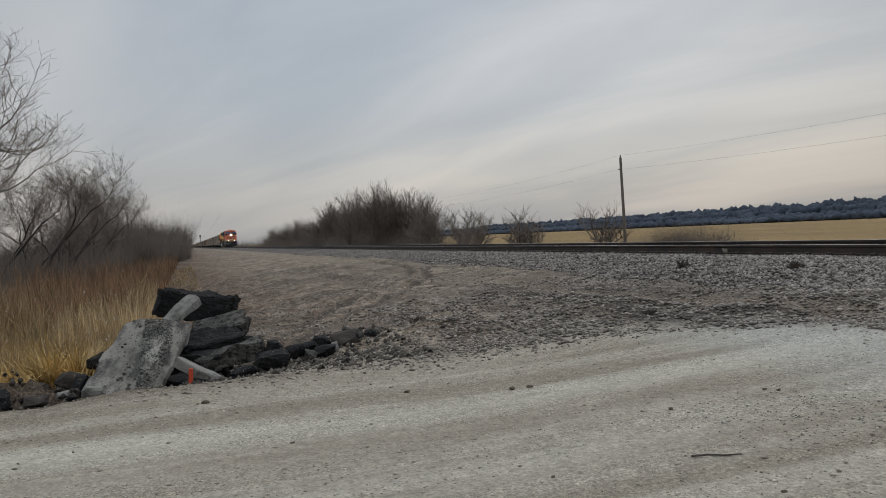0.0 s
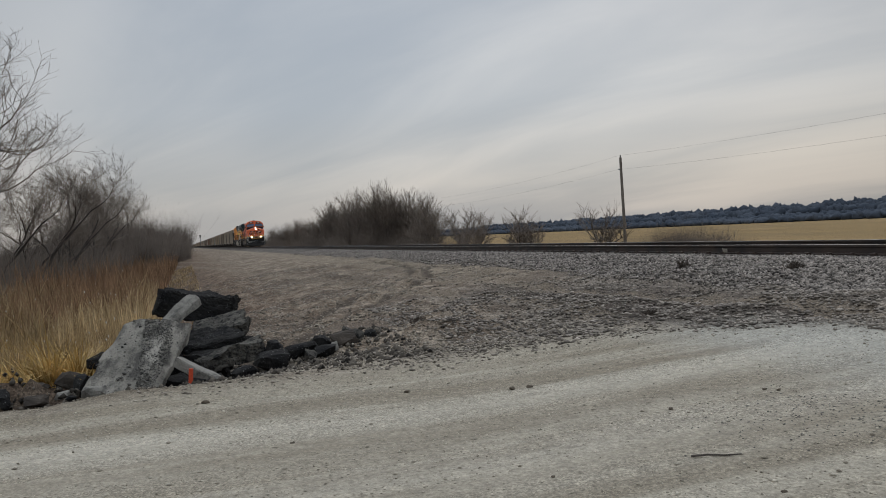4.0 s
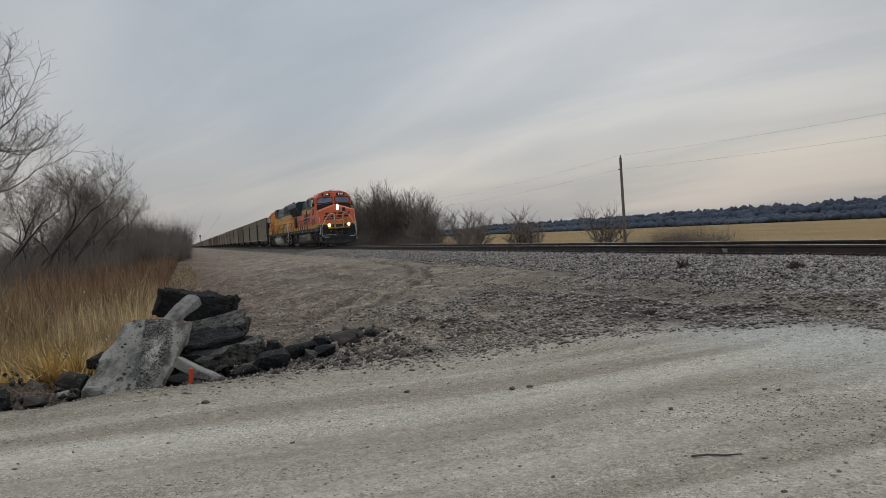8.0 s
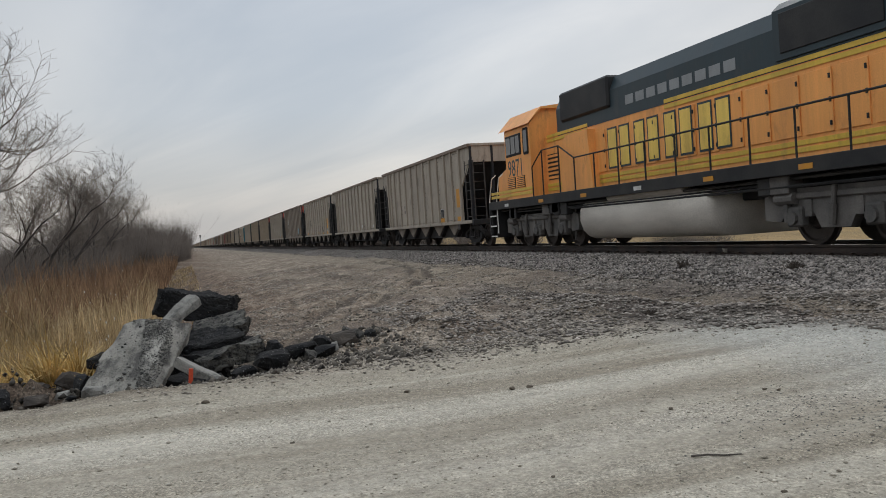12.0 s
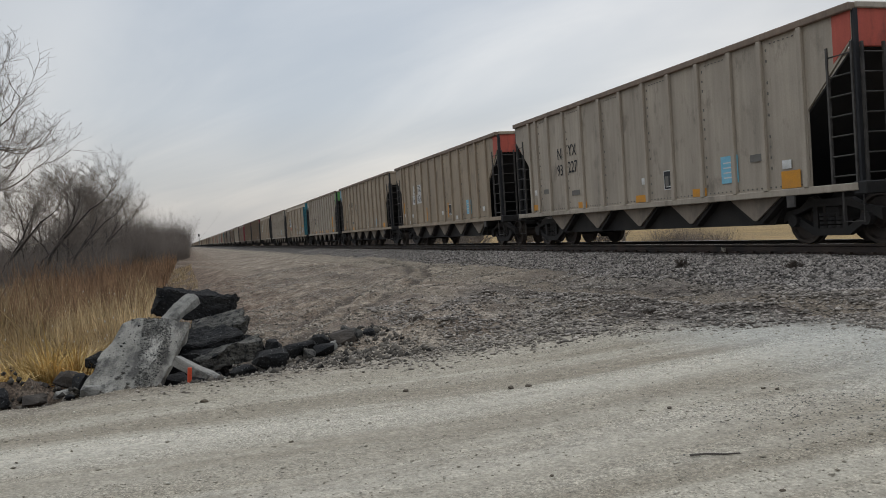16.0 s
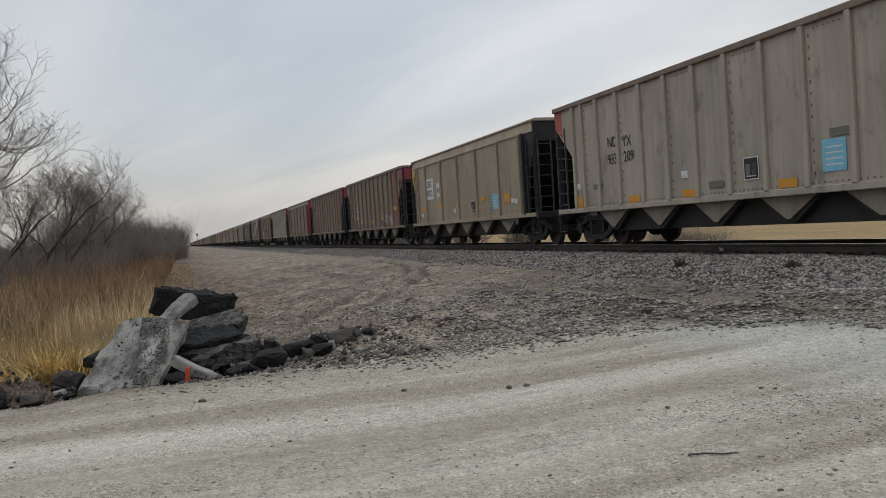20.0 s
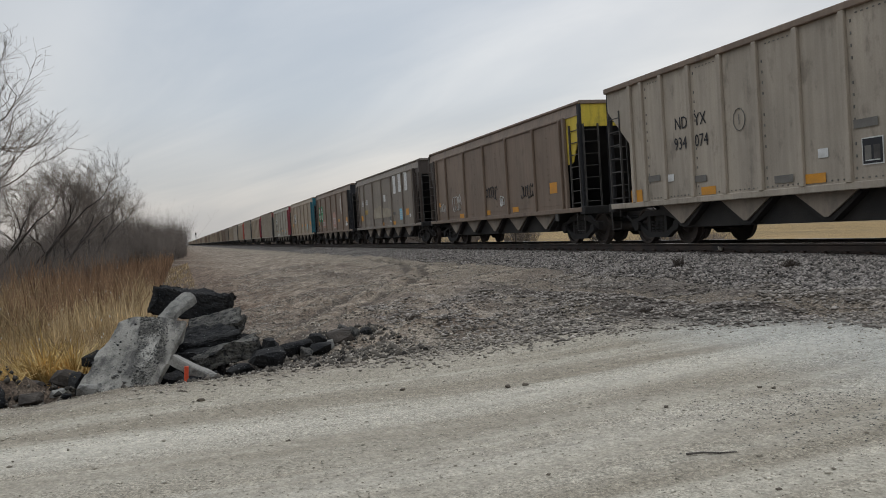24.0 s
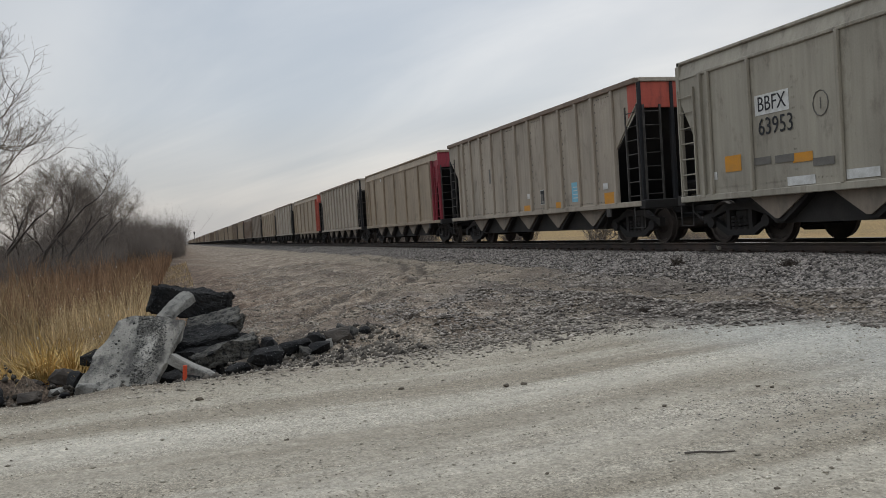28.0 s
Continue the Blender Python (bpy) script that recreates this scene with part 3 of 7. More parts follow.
def ladder(w, h, n):
    s = Shape().box(-w / 2 - 0.02, -w / 2 + 0.02, -0.025, 0.025, 0, h).box(w / 2 - 0.02, w / 2 + 0.02, -0.025, 0.025, 0, h)
    for i in range(n):
        s.cyl((-w / 2, 0, h * (i + 0.5) / n), (w / 2, 0, h * (i + 0.5) / n), 0.014, 5)
    return s


def coal_car(label, posts, body, front, rear, rear_patch=None, smooth_sides=False, fine=True, group="cars of the coal train"):
    """A four-pocket coal hopper, its base on the rails, front towards +x. posts: outside posts on each side."""
    car = thing("coal_hopper_car", label, "freight car", group)
    B = PAINTS[body]
    E = SIDES_AT_END
    top = 4.0

    def side_sheet(q):
        if smooth_sides:
            s = Shape().box(-E - 0.2, E + 0.2, q * 1.52 - 0.02, q * 1.52 + 0.02, 1.0, 3.62)
            s.add([(x, q * y, z) for x in (-BODY, BODY) for y, z in ((1.54, 3.6), (1.5, 3.6), (1.40, 3.96), (1.44, 3.96))],
                  [(0, 1, 2, 3), (4, 7, 6, 5), (0, 4, 5, 1), (1, 5, 6, 2), (2, 6, 7, 3), (3, 7, 4, 0)])
            return s
        out = [(-BODY, top - 0.1), (BODY, top - 0.1), (BODY, 3.4), (E, 2.4), (E, 1.0), (-E, 1.0), (-E, 2.4), (-BODY, 3.4)]
        return Shape().prism(out, q * 1.53 - 0.02, q * 1.53 + 0.02)

    for q in (-1, 1):
        part("side_sheet", shared("side_sheet", (q, smooth_sides), B, lambda: side_sheet(q)), B, car)
        part("top_chord", shared("top_chord", (q, smooth_sides), B if smooth_sides else PAINTS["dark"], lambda: Shape().box(-BODY - 0.04, BODY + 0.04, q * (1.43 if smooth_sides else 1.56) - 0.07, q * (1.43 if smooth_sides else 1.56) + 0.07, top - 0.13 if not smooth_sides else top - 0.07, top, 0.015)), B if smooth_sides else PAINTS["dark"], car, "" if smooth_sides else "soot-darkened top chord")
        part("side_sill", shared("side_sill", q, B, lambda: Shape().box(-E - 1.1, E + 1.1, q * 1.54 - 0.06, q * 1.54 + 0.06, 0.93, 1.06, 0.012)), B, car)
        if smooth_sides:
            part("chord_lip", shared("chord_lip", q, B, lambda: Shape().box(-E - 0.2, E + 0.2, q * 1.55 - 0.03, q * 1.55 + 0.03, 3.58, 3.65, 0.01)), B, car)
        if fine or q < 0:
            w = 0.035 if smooth_sides else 0.06
            pm = shared("side_post", (q, smooth_sides), B, lambda: Shape().box(-w, w, q * 1.585 - 0.04, q * 1.585 + 0.04, 1.05, 3.6 if smooth_sides else top - 0.12, 0.012))
            for x in SMOOTH_POSTS if smooth_sides else RIBS if fine else RIBS[::2]:
                part("side_post", pm, B, car, at=pose(x, 0, 0))
        if smooth_sides and fine and q < 0:
            def rivets():
                s = Shape()
                for x in (-3.68, -1.43, 0.77, 3.02, 5.1):
                    for k in range(11):
                        s.box(x - 0.035, x - 0.012, -1.548, -1.53, 1.35 + k * 0.185, 1.38 + k * 0.185).box(x + 0.012, x + 0.035, -1.548, -1.53, 1.35 + k * 0.185, 1.38 + k * 0.185)
                for k in range(120):
                    x = -E + k * 2 * E / 119
                    s.box(x - 0.012, x + 0.012, -1.59, -1.575, 3.6, 3.625)
                    s.box(x - 0.012, x + 0.012, -1.548, -1.53, 1.17, 1.195)
                return s
            part("rivet_line", shared("rivet_line", posts, B, rivets), B, car)["kind"] = "stuff"
        if not smooth_sides and fine and q < 0:
            def bolts():
                s = Shape()
                for n, x in enumerate(RIBS[1:-1:2]):
                    for k in range(13):
                        if (k * 7 + n * 3) % 5:
                            s.box(x + 0.13, x + 0.155, -1.562, -1.548, 1.25 + k * 0.2, 1.3 + k * 0.2)
                    for k in range(6):
                        s.box(x + 0.25 + k * 0.12, x + 0.29 + k * 0.12, -1.562, -1.548, 3.77, 3.79)
                for k in range(90):
                    x = -E + 0.1 + k * 2 * (E - 0.1) / 89
                    s.box(x - 0.015, x + 0.015, -1.562, -1.548, 1.1, 1.125)
                return s
            part("bolt_line", shared("bolt_line", 0, FADED, bolts), FADED, car)["kind"] = "stuff"
    # ends: painted band, sooty slope sheet, posts, ladders and sill
    for q, end in ((1, front), (-1, rear)):
        P = PAINTS[end]
        Q = PAINTS[rear_patch] if (q < 0 and rear_patch) else P
        part("end_band", shared("end_band", q, Q, lambda: Shape().box(q * BODY - 0.03, q * BODY + 0.03, -1.5, 1.5, 3.28, top - 0.04, 0.01)), Q, car)
        part("end_chord", shared("end_chord", q, B, lambda: Shape().box(q * (BODY + 0.02) - 0.06, q * (BODY + 0.02) + 0.06, -1.5, 1.5, top - 0.1, top + 0.005, 0.015)), B, car)
        part("slope_sheet", shared("slope_sheet", q, COAL_BLACK, lambda: Shape().prism([(q * BODY, 3.3), (q * (BODY - 0.05), 3.3), (q * 4.55, 1.1), (q * 4.6, 1.05)], -1.49, 1.49)), COAL_BLACK, car)
        part("end_sill", shared("end_sill", q, CAR_BLACK, lambda: Shape().box(q * 7.28 - 0.14, q * 7.28 + 0.14, -1.58, 1.58, 0.86, 1.08, 0.02)), CAR_BLACK, car)
        part("coupler", shared("coupler", q, CAR_BLACK, lambda: Shape().box(min(q * 6.9, q * 7.9), max(q * 6.9, q * 7.9), -0.16, 0.16, 0.72, 0.98, 0.03).prism([(q * 7.85, -0.2), (q * 8.12, -0.22), (q * 8.15, 0.0), (q * 8.0, 0.05), (q * 8.15, 0.22), (q * 7.85, 0.2)], 0.74, 0.98, "z")), CAR_BLACK, car)
        post_mat = P if smooth_sides and end != "yellow" else COAL_BLACK
        for y in (-1.5, 1.5) if not fine else (-1.5, -0.62, 0.62, 1.5):
            mm = post_mat if abs(y) > 1 else COAL_BLACK
            part("end_post", shared("end_post", (q, y), mm, lambda: Shape().box(q * BODY - 0.06, q * BODY + 0.06, y - 0.045, y + 0.045, 1.05, top - 0.1, 0.01)), mm, car)
        for y in (-1, 1):
            if not smooth_sides:
                if end == "maroon" and q > 0:
                    part("end_panel", shared("end_panel", (q, y), P, lambda: Shape().box(5.42, 6.0, y * 1.552 - 0.004, y * 1.552 + 0.004, 1.08, top - 0.14)), P, car, "maroon panel at the end of the side")
                # painted triangle where the side sheet is cut back
                tri = [(q * BODY, top - 0.12), (q * E, top - 0.12), (q * E, 2.4), (q * BODY, 3.4)]
                if end != body or Q is not P:
                    part("end_patch", shared("end_patch", (q, y), Q, lambda: Shape().prism([(q * (BODY - 0.01), top - 0.13), (q * (BODY - 0.42), top - 0.13), (q * (BODY - 0.42), 3.08), (q * (BODY - 0.01), 3.42)], y * 1.552 - 0.004, y * 1.552 + 0.004)), Q, car)
            else:
                part("corner_sheet", shared("corner_sheet", (q, y), P, lambda: Shape().prism([(q * (E + 0.2), 2.3 if end == "yellow" else 1.0), (q * (E + 0.2), 3.62), (q * (BODY - 0.05), 3.62), (q * (BODY - 0.05), 3.1), (q * (E + 0.62), 2.35), (q * (E + 0.5), 2.3 if end == "yellow" else 1.0)], y * 1.50 - 0.015, y * 1.50 + 0.015)), P, car)
                part("corner_angle", shared("corner_angle", (q, y), B if end == "yellow" else P, lambda: Shape().box(q * (E + 0.24) - 0.05, q * (E + 0.24) + 0.05, y * 1.57 - 0.05, y * 1.57 + 0.05, 1.0, 3.62, 0.012)), B if end == "yellow" else P, car)
            if fine or y < 0:
                part("side_ladder", shared("side_ladder", smooth_sides, RUNG if not smooth_sides or end == "yellow" else P, lambda: ladder(0.55, 2.35, 7)), RUNG, car, at=pose(q * 6.95, y * 1.55, 1.02))
        if fine:
            part("end_ladder", shared("end_ladder", 0, RUNG, lambda: ladder(0.45, 2.3, 7)), RUNG, car, at=pose(q * (BODY + 0.09), -1.22, 1.05, 0, 0, 90))
            part("step", shared("step", 0, RUNG, lambda: Shape().tube([(-0.22, 0, 0.5), (-0.22, 0, 0), (0.22, 0, 0), (0.22, 0, 0.5)], 0.016, 5)), RUNG, car, at=pose(q * 7.1, -1.55, 0.42))
            part("air_hose", shared("air_hose", q, CAR_BLACK, lambda: Shape().tube([(q * 7.5, -0.35, 0.75), (q * 7.9, -0.33, 0.5), (q * 8.1, -0.2, 0.55)], 0.025, 6)), CAR_BLACK, car)
        truck_under(car, q * 6.0, fine)
    # discharge pockets below the sill
    pocket = lambda: Shape().prism([(-0.95, 1.0), (0.95, 1.0), (0.14, 0.44), (-0.14, 0.44)], -1.36, 1.36)
    plate = lambda: Shape().prism([(-0.78, 0.95), (0.78, 0.95), (0.05, 0.5), (-0.05, 0.5)], -1.41, -1.37)
    PM = CAR_BLACK
    for i in range(5):
        x = -4.4 + i * 2.2
        p = part("discharge_chute", shared("discharge_chute", 0, PM, pocket), PM, car, at=pose(x, 0, 0))
        if fine:
            part("chute_plate", shared("chute_plate", 0, PAINTS["grey"], plate), PAINTS["grey"], p)
    part("hopper_body", shared("hopper_body", 0, CAR_BLACK, lambda: Shape().prism([(-5.2, 1.0), (5.2, 1.0), (4.7, 0.4), (-4.7, 0.4)], -1.2, 1.2)), CAR_BLACK, car)
    part("centre_sill", shared("centre_sill", 0, CAR_BLACK, lambda: Shape().box(-7.2, 7.2, -0.28, 0.28, 0.72, 1.06, 0.02)), CAR_BLACK, car)
    part("floor", shared("floor", 0, COAL_BLACK, lambda: Shape().box(-4.6, 4.6, -1.49, 1.49, 1.0, 1.06)), COAL_BLACK, car)
    if fine:
        part("brake_reservoir", shared("brake_reservoir", 0, CAR_BLACK, lambda: Shape().cyl((-0.5, 0, 0), (0.5, 0, 0), 0.17, 12).box(-0.45, -0.38, -0.2, 0.2, -0.05, 0.2)), CAR_BLACK, car, at=pose(6.4, 0.6, 1.35))
        part("brake_wheel", shared("brake_wheel", 0, CAR_BLACK, lambda: Shape().tube([(0, 0.25 * math.cos(a * math.pi / 6), 0.25 * math.sin(a * math.pi / 6)) for a in range(13)], 0.015, 5).box(-0.02, 0.02, -0.25, 0.25, -0.015, 0.015)), CAR_BLACK, car, at=pose(-BODY - 0.12, 0.9, 2.5))
        part("door_rod", shared("door_rod", 0, CAR_BLACK, lambda: Shape().cyl((-4.6, -0.5, 0.6), (4.6, -0.5, 0.6), 0.05, 6).cyl((-4.6, 0.5, 0.6), (4.6, 0.5, 0.6), 0.05, 6)), CAR_BLACK, car)
        part("tag_plate", Shape().box(5.55, 5.75, -1.6, -1.56, 0.72, 0.93), RUNG, car)
    return car


def panel(car, x, z, w, h, material, name="marking", label=""):
    """A thin painted or stuck-on panel on the side that faces the road."""
    return part(name, shared(name, (round(w, 2), round(h, 2)), material, lambda: Shape().box(-w / 2, w / 2, -0.003, 0.003, -h / 2, h / 2)), material, car, label, at=pose(x, -1.556, z))

# ---------------------------------------------------------------- locomotives
RED_ORANGE = paint("loco_red_orange", (0.76, 0.17, 0.075), (0.45, 0.10, 0.045), 0.14, 0.42, 0.09)
PUMPKIN = paint("loco_pumpkin", (0.86, 0.37, 0.10), (0.5, 0.22, 0.08), 0.2, 0.5, 0.09)
LOCO_GREEN = paint("loco_dark_green", (0.019, 0.036, 0.044), (0.045, 0.05, 0.05), 0.2, 0.45, 0.1)
LOCO_YELLOW = paint("loco_yellow", (0.68, 0.44, 0.06), (0.36, 0.24, 0.06), 0.25, 0.45, 0.12)
LOCO_BLACK = surface("loco_black", (0.014, 0.014, 0.015), (0.032, 0.03, 0.028), 0.6, 0.1, 1.5, 30, 0.12)
TANK_TAN = surface("dusty_fuel_tank", (0.26, 0.21, 0.16), (0.15, 0.12, 0.095), 0.8, 0, 1.2, 30, 0.1, (1, 1, 0.4))
TANK_DARK = surface("dark_fuel_tank", (0.055, 0.047, 0.04), (0.09, 0.075, 0.062), 0.8, 0, 1.2, 30, 0.1)
TANK_GREY = surface("grey_fuel_tank", (0.62, 0.57, 0.50), (0.42, 0.38, 0.33), 0.7, 0, 1.0, 30, 0.08, (0.4, 1, 1.5))
TRUCK_GREY = surface("dusty_truck_frame", (0.085, 0.08, 0.075), (0.17, 0.155, 0.14), 0.8, 0.1, 2.0, 30, 0.15)
RAIL_WHITE = plain("white_handrail", (0.72, 0.70, 0.64), 0.5)
PLOW_GREY = surface("worn_black_plow", (0.014, 0.014, 0.015), (0.036, 0.034, 0.033), 0.75, 0.0, 2.5, 30, 0.12)
FADED_GOLD = paint("faded_gold", (0.85, 0.58, 0.12), (0.5, 0.3, 0.08), 0.3, 0.5, 0.1)
RUSTY_YELLOW = surface("rusty_yellow", (0.5, 0.28, 0.055), (0.22, 0.11, 0.04), 0.7, 0, 3.0, 30, 0.15)
TRUCK_BLACK = surface("oily_truck_frame", (0.03, 0.029, 0.028), (0.075, 0.07, 0.064), 0.75, 0.1, 2.0, 30, 0.15)
# the sky's reflection is put into the windscreen glass as a blue base colour
SKY_GLASS = surface("sky_blue_cab_glass", (0.2, 0.29, 0.48), (0.1, 0.15, 0.25), 0.06, 0.0, 0.5, 4, 0.0, spec=1.0)
DARK_GLASS = surface("dark_cab_glass", (0.035, 0.042, 0.05), (0.02, 0.024, 0.03), 0.06, 0.0, 0.5, 4, 0.0, spec=0.8)
LAMP = glow("headlamp", (1.0, 0.88, 0.68), 24.0)
NUMBER_WHITE = glow("lit_number", (0.9, 0.88, 0.8), 0.5)
SEAL = plain("rubber_seal", (0.015, 0.015, 0.016), 0.7)
SMOKE_HOOD = plain("silencer_grey", (0.16, 0.16, 0.165), 0.6)


def side_panel_on(loco, x0, x1, z0, z1, y, material, name, label="", proud=0.012):
    return part(name, Shape().box(x0, x1, y - proud, y + proud, z0, z1, min(0.01, proud * 0.6)), material, loco, label)


def six_wheel_truck(loco, x, body, TRUCK_GREY):
    t = part("truck", Shape().box(-2.3, 2.3, -0.75, 0.75, 0.55, 0.9, 0.04), TRUCK_GREY, loco, at=pose(x, 0, 0))

    def frame_shape():
        s = Shape().prism([(-2.8, 0.5), (-2.8, 0.95), (-2.2, 1.08), (2.2, 1.08), (2.8, 0.95), (2.8, 0.5), (2.35, 0.46), (2.2, 0.62), (1.45, 0.6), (1.3, 0.34), (0.6, 0.34), (0.45, 0.6), (-0.45, 0.6), (-0.6, 0.34), (-1.3, 0.34), (-1.45, 0.6), (-2.2, 0.62), (-2.35, 0.46)], -0.1, 0.1)
        s.box(-2.3, 2.3, -0.16, -0.08, 0.88, 1.0, 0.02)
        for q in (-1.9, 0.0, 1.9):
            s.box(q - 0.2, q + 0.2, -0.2, 0.02, 0.36, 0.74, 0.04).cyl((q, -0.26, 0.53), (q, -0.15, 0.53), 0.13, 10)
            s.box(q - 0.42, q - 0.25, -0.14, 0.0, 0.55, 0.86).box(q + 0.25, q + 0.42, -0.14, 0.0, 0.55, 0.86)
        return s

    def damper():
        return Shape().cyl((0, 0, 0.45), (0.12, 0, 1.1), 0.05, 8).cyl((0, 0, 0.4), (0.05, 0, 0.75), 0.075, 8)

    def wheels():
        half = ((0.67, 0.15), (0.672, 0.56), (0.7, 0.56), (0.71, 0.533), (0.815, 0.525), (0.82, 0.46), (0.775, 0.43), (0.77, 0.24), (0.84, 0.19), (0.86, 0.15), (0.92, 0.11))
        return lathe([(-a, b) for a, b in reversed(half)] + list(half), 24)

    for q in (-1, 1):
        part("side_frame", shared("loco_side_frame", 0, TRUCK_GREY, frame_shape), TRUCK_GREY, t, at=pose(0, q * 1.12, 0, 0, 0, 0 if q < 0 else 180))
        for d in (-0.95, 0.95):
            part("damper", shared("damper", 0, TRUCK_GREY, damper), TRUCK_GREY, t, at=pose(d, q * 1.3, 0))
            part("brake_cylinder", shared("brake_cylinder", 0, TRUCK_GREY, lambda: Shape().cyl((-0.25, 0, 0.9), (0.25, 0, 0.9), 0.12, 10).box(-0.05, 0.05, -0.05, 0.05, 0.45, 0.9)), TRUCK_GREY, t, at=pose(d * 2.2, q * 1.28, 0))
        part("sand_pipe", shared("sand_pipe", 0, TRUCK_GREY, lambda: Shape().tube([(2.5, 0, 1.2), (2.55, 0, 0.7), (2.4, 0, 0.2)], 0.03, 5)), TRUCK_GREY, t, at=pose(0, q * 1.15, 0))
    for q in (-1.9, 0.0, 1.9):
        part("wheelset", shared("loco_wheelset", 0, WHEEL, wheels), WHEEL, t, at=pose(q, 0, 0.533))


def handrail(loco, pts, top, n, material, y):
    """A walkway rail: stanchions from the deck and a tube along their tops."""
    for x, z in pts[:n]:
        part("stanchion", Shape().cyl((x, y, 1.6), (x, y, z), 0.022, 6), material, loco)
    part("handrail", Shape().tube([(x, y, z) for x, z in pts], 0.022, 6), material, loco)


def steps_at(loco, x, q, colour):
    """Corner steps with two rails. q: -1 or 1, the side."""
    s = Shape().box(x - 0.34, x - 0.3, q * 1.28 - 0.25, q * 1.28 + 0.25, 0.35, 1.6).box(x + 0.3, x + 0.34, q * 1.28 - 0.25, q * 1.28 + 0.25, 0.35, 1.6)
    part("step_well", s, LOCO_BLACK, loco)
    for k in range(4):
        tread = part("step_tread", Shape().box(x - 0.3, x + 0.3, q * 1.28 - 0.22, q * 1.28 + 0.22, 0.38 + k * 0.36, 0.41 + k * 0.36), LOCO_BLACK, loco)
        part("step_edge", Shape().box(x - 0.3, x + 0.3, q * 1.52 - 0.012, q * 1.52 + 0.012, 0.37 + k * 0.36, 0.42 + k * 0.36), colour, tread)
    for d in (-0.36, 0.36):
        part("grab_rail", Shape().tube([(x + d, q * 1.5, 0.5), (x + d, q * 1.5, 1.7), (x + d - 0.25 * (1 if x > 0 else -1), q * 1.47, 2.45), (x + d - 0.25 * (1 if x > 0 else -1), q * 1.3, 2.6)], 0.02, 6), colour, loco)


def stripes(loco, x0, x1, z, y, n=2, h=0.095, gap=0.04, face="y"):
    for k in range(n):
        side_panel_on(loco, x0, x1, z + k * (h + gap), z + k * (h + gap) + h, y, LOCO_YELLOW, "yellow_stripe", proud=0.006)


def slanted_marks(loco, x0, z0, w, h, y, material, n, lean=0.3, back=None, bold=0.26):
    """A row of broad emblem strokes, standing in for a trade mark. back: the colour of a thin outline."""
    step = w / n
    out = -1 if y < 0 else 1
    for i in range(n):
        a = x0 + i * step
        bars = [(0.0, 0.8, 0.0, 0.4), (0.0, 0.8, 0.6, 1.0)] if lean else [(0.02, 0.32, 0.0, 1.0), (0.48, 0.78, 0.0, 1.0)]
        for k, (grow_by, m, name) in enumerate(((0.05, back, "emblem_outline"), (0.0, material, "emblem_stroke"))):
            if m is None:
                continue
            s = Shape()
            for j, (u0, u1, v0, v1) in enumerate(bars):
                d = y + out * (0.006 * k + 0.0012 * j)
                p0, p1, q0, q1 = a + u0 * step - grow_by, a + u1 * step + grow_by, z0 + h * v0 - grow_by, z0 + h * v1 + grow_by
                s.prism([(p0 + lean * h * v0, q0), (p1 + lean * h * v0, q0), (p1 + lean * h * v1, q1), (p0 + lean * h * v1, q1)], d - 0.003, d + 0.003)
            part(name, s, m, loco)


def vent(loco, x0, x1, z0, z1, y, material, n):
    v = part("louvre", Shape().box(x0, x1, y - 0.01, y + 0.01, z0, z1), LOCO_BLACK, loco)
    h = (z1 - z0) / n
    for k in range(n):
        part("louvre_slat", Shape().box(x0 + 0.02, x1 - 0.02, y - 0.028, y - 0.005, z0 + k * h + 0.2 * h, z0 + k * h + 0.75 * h), material, v)


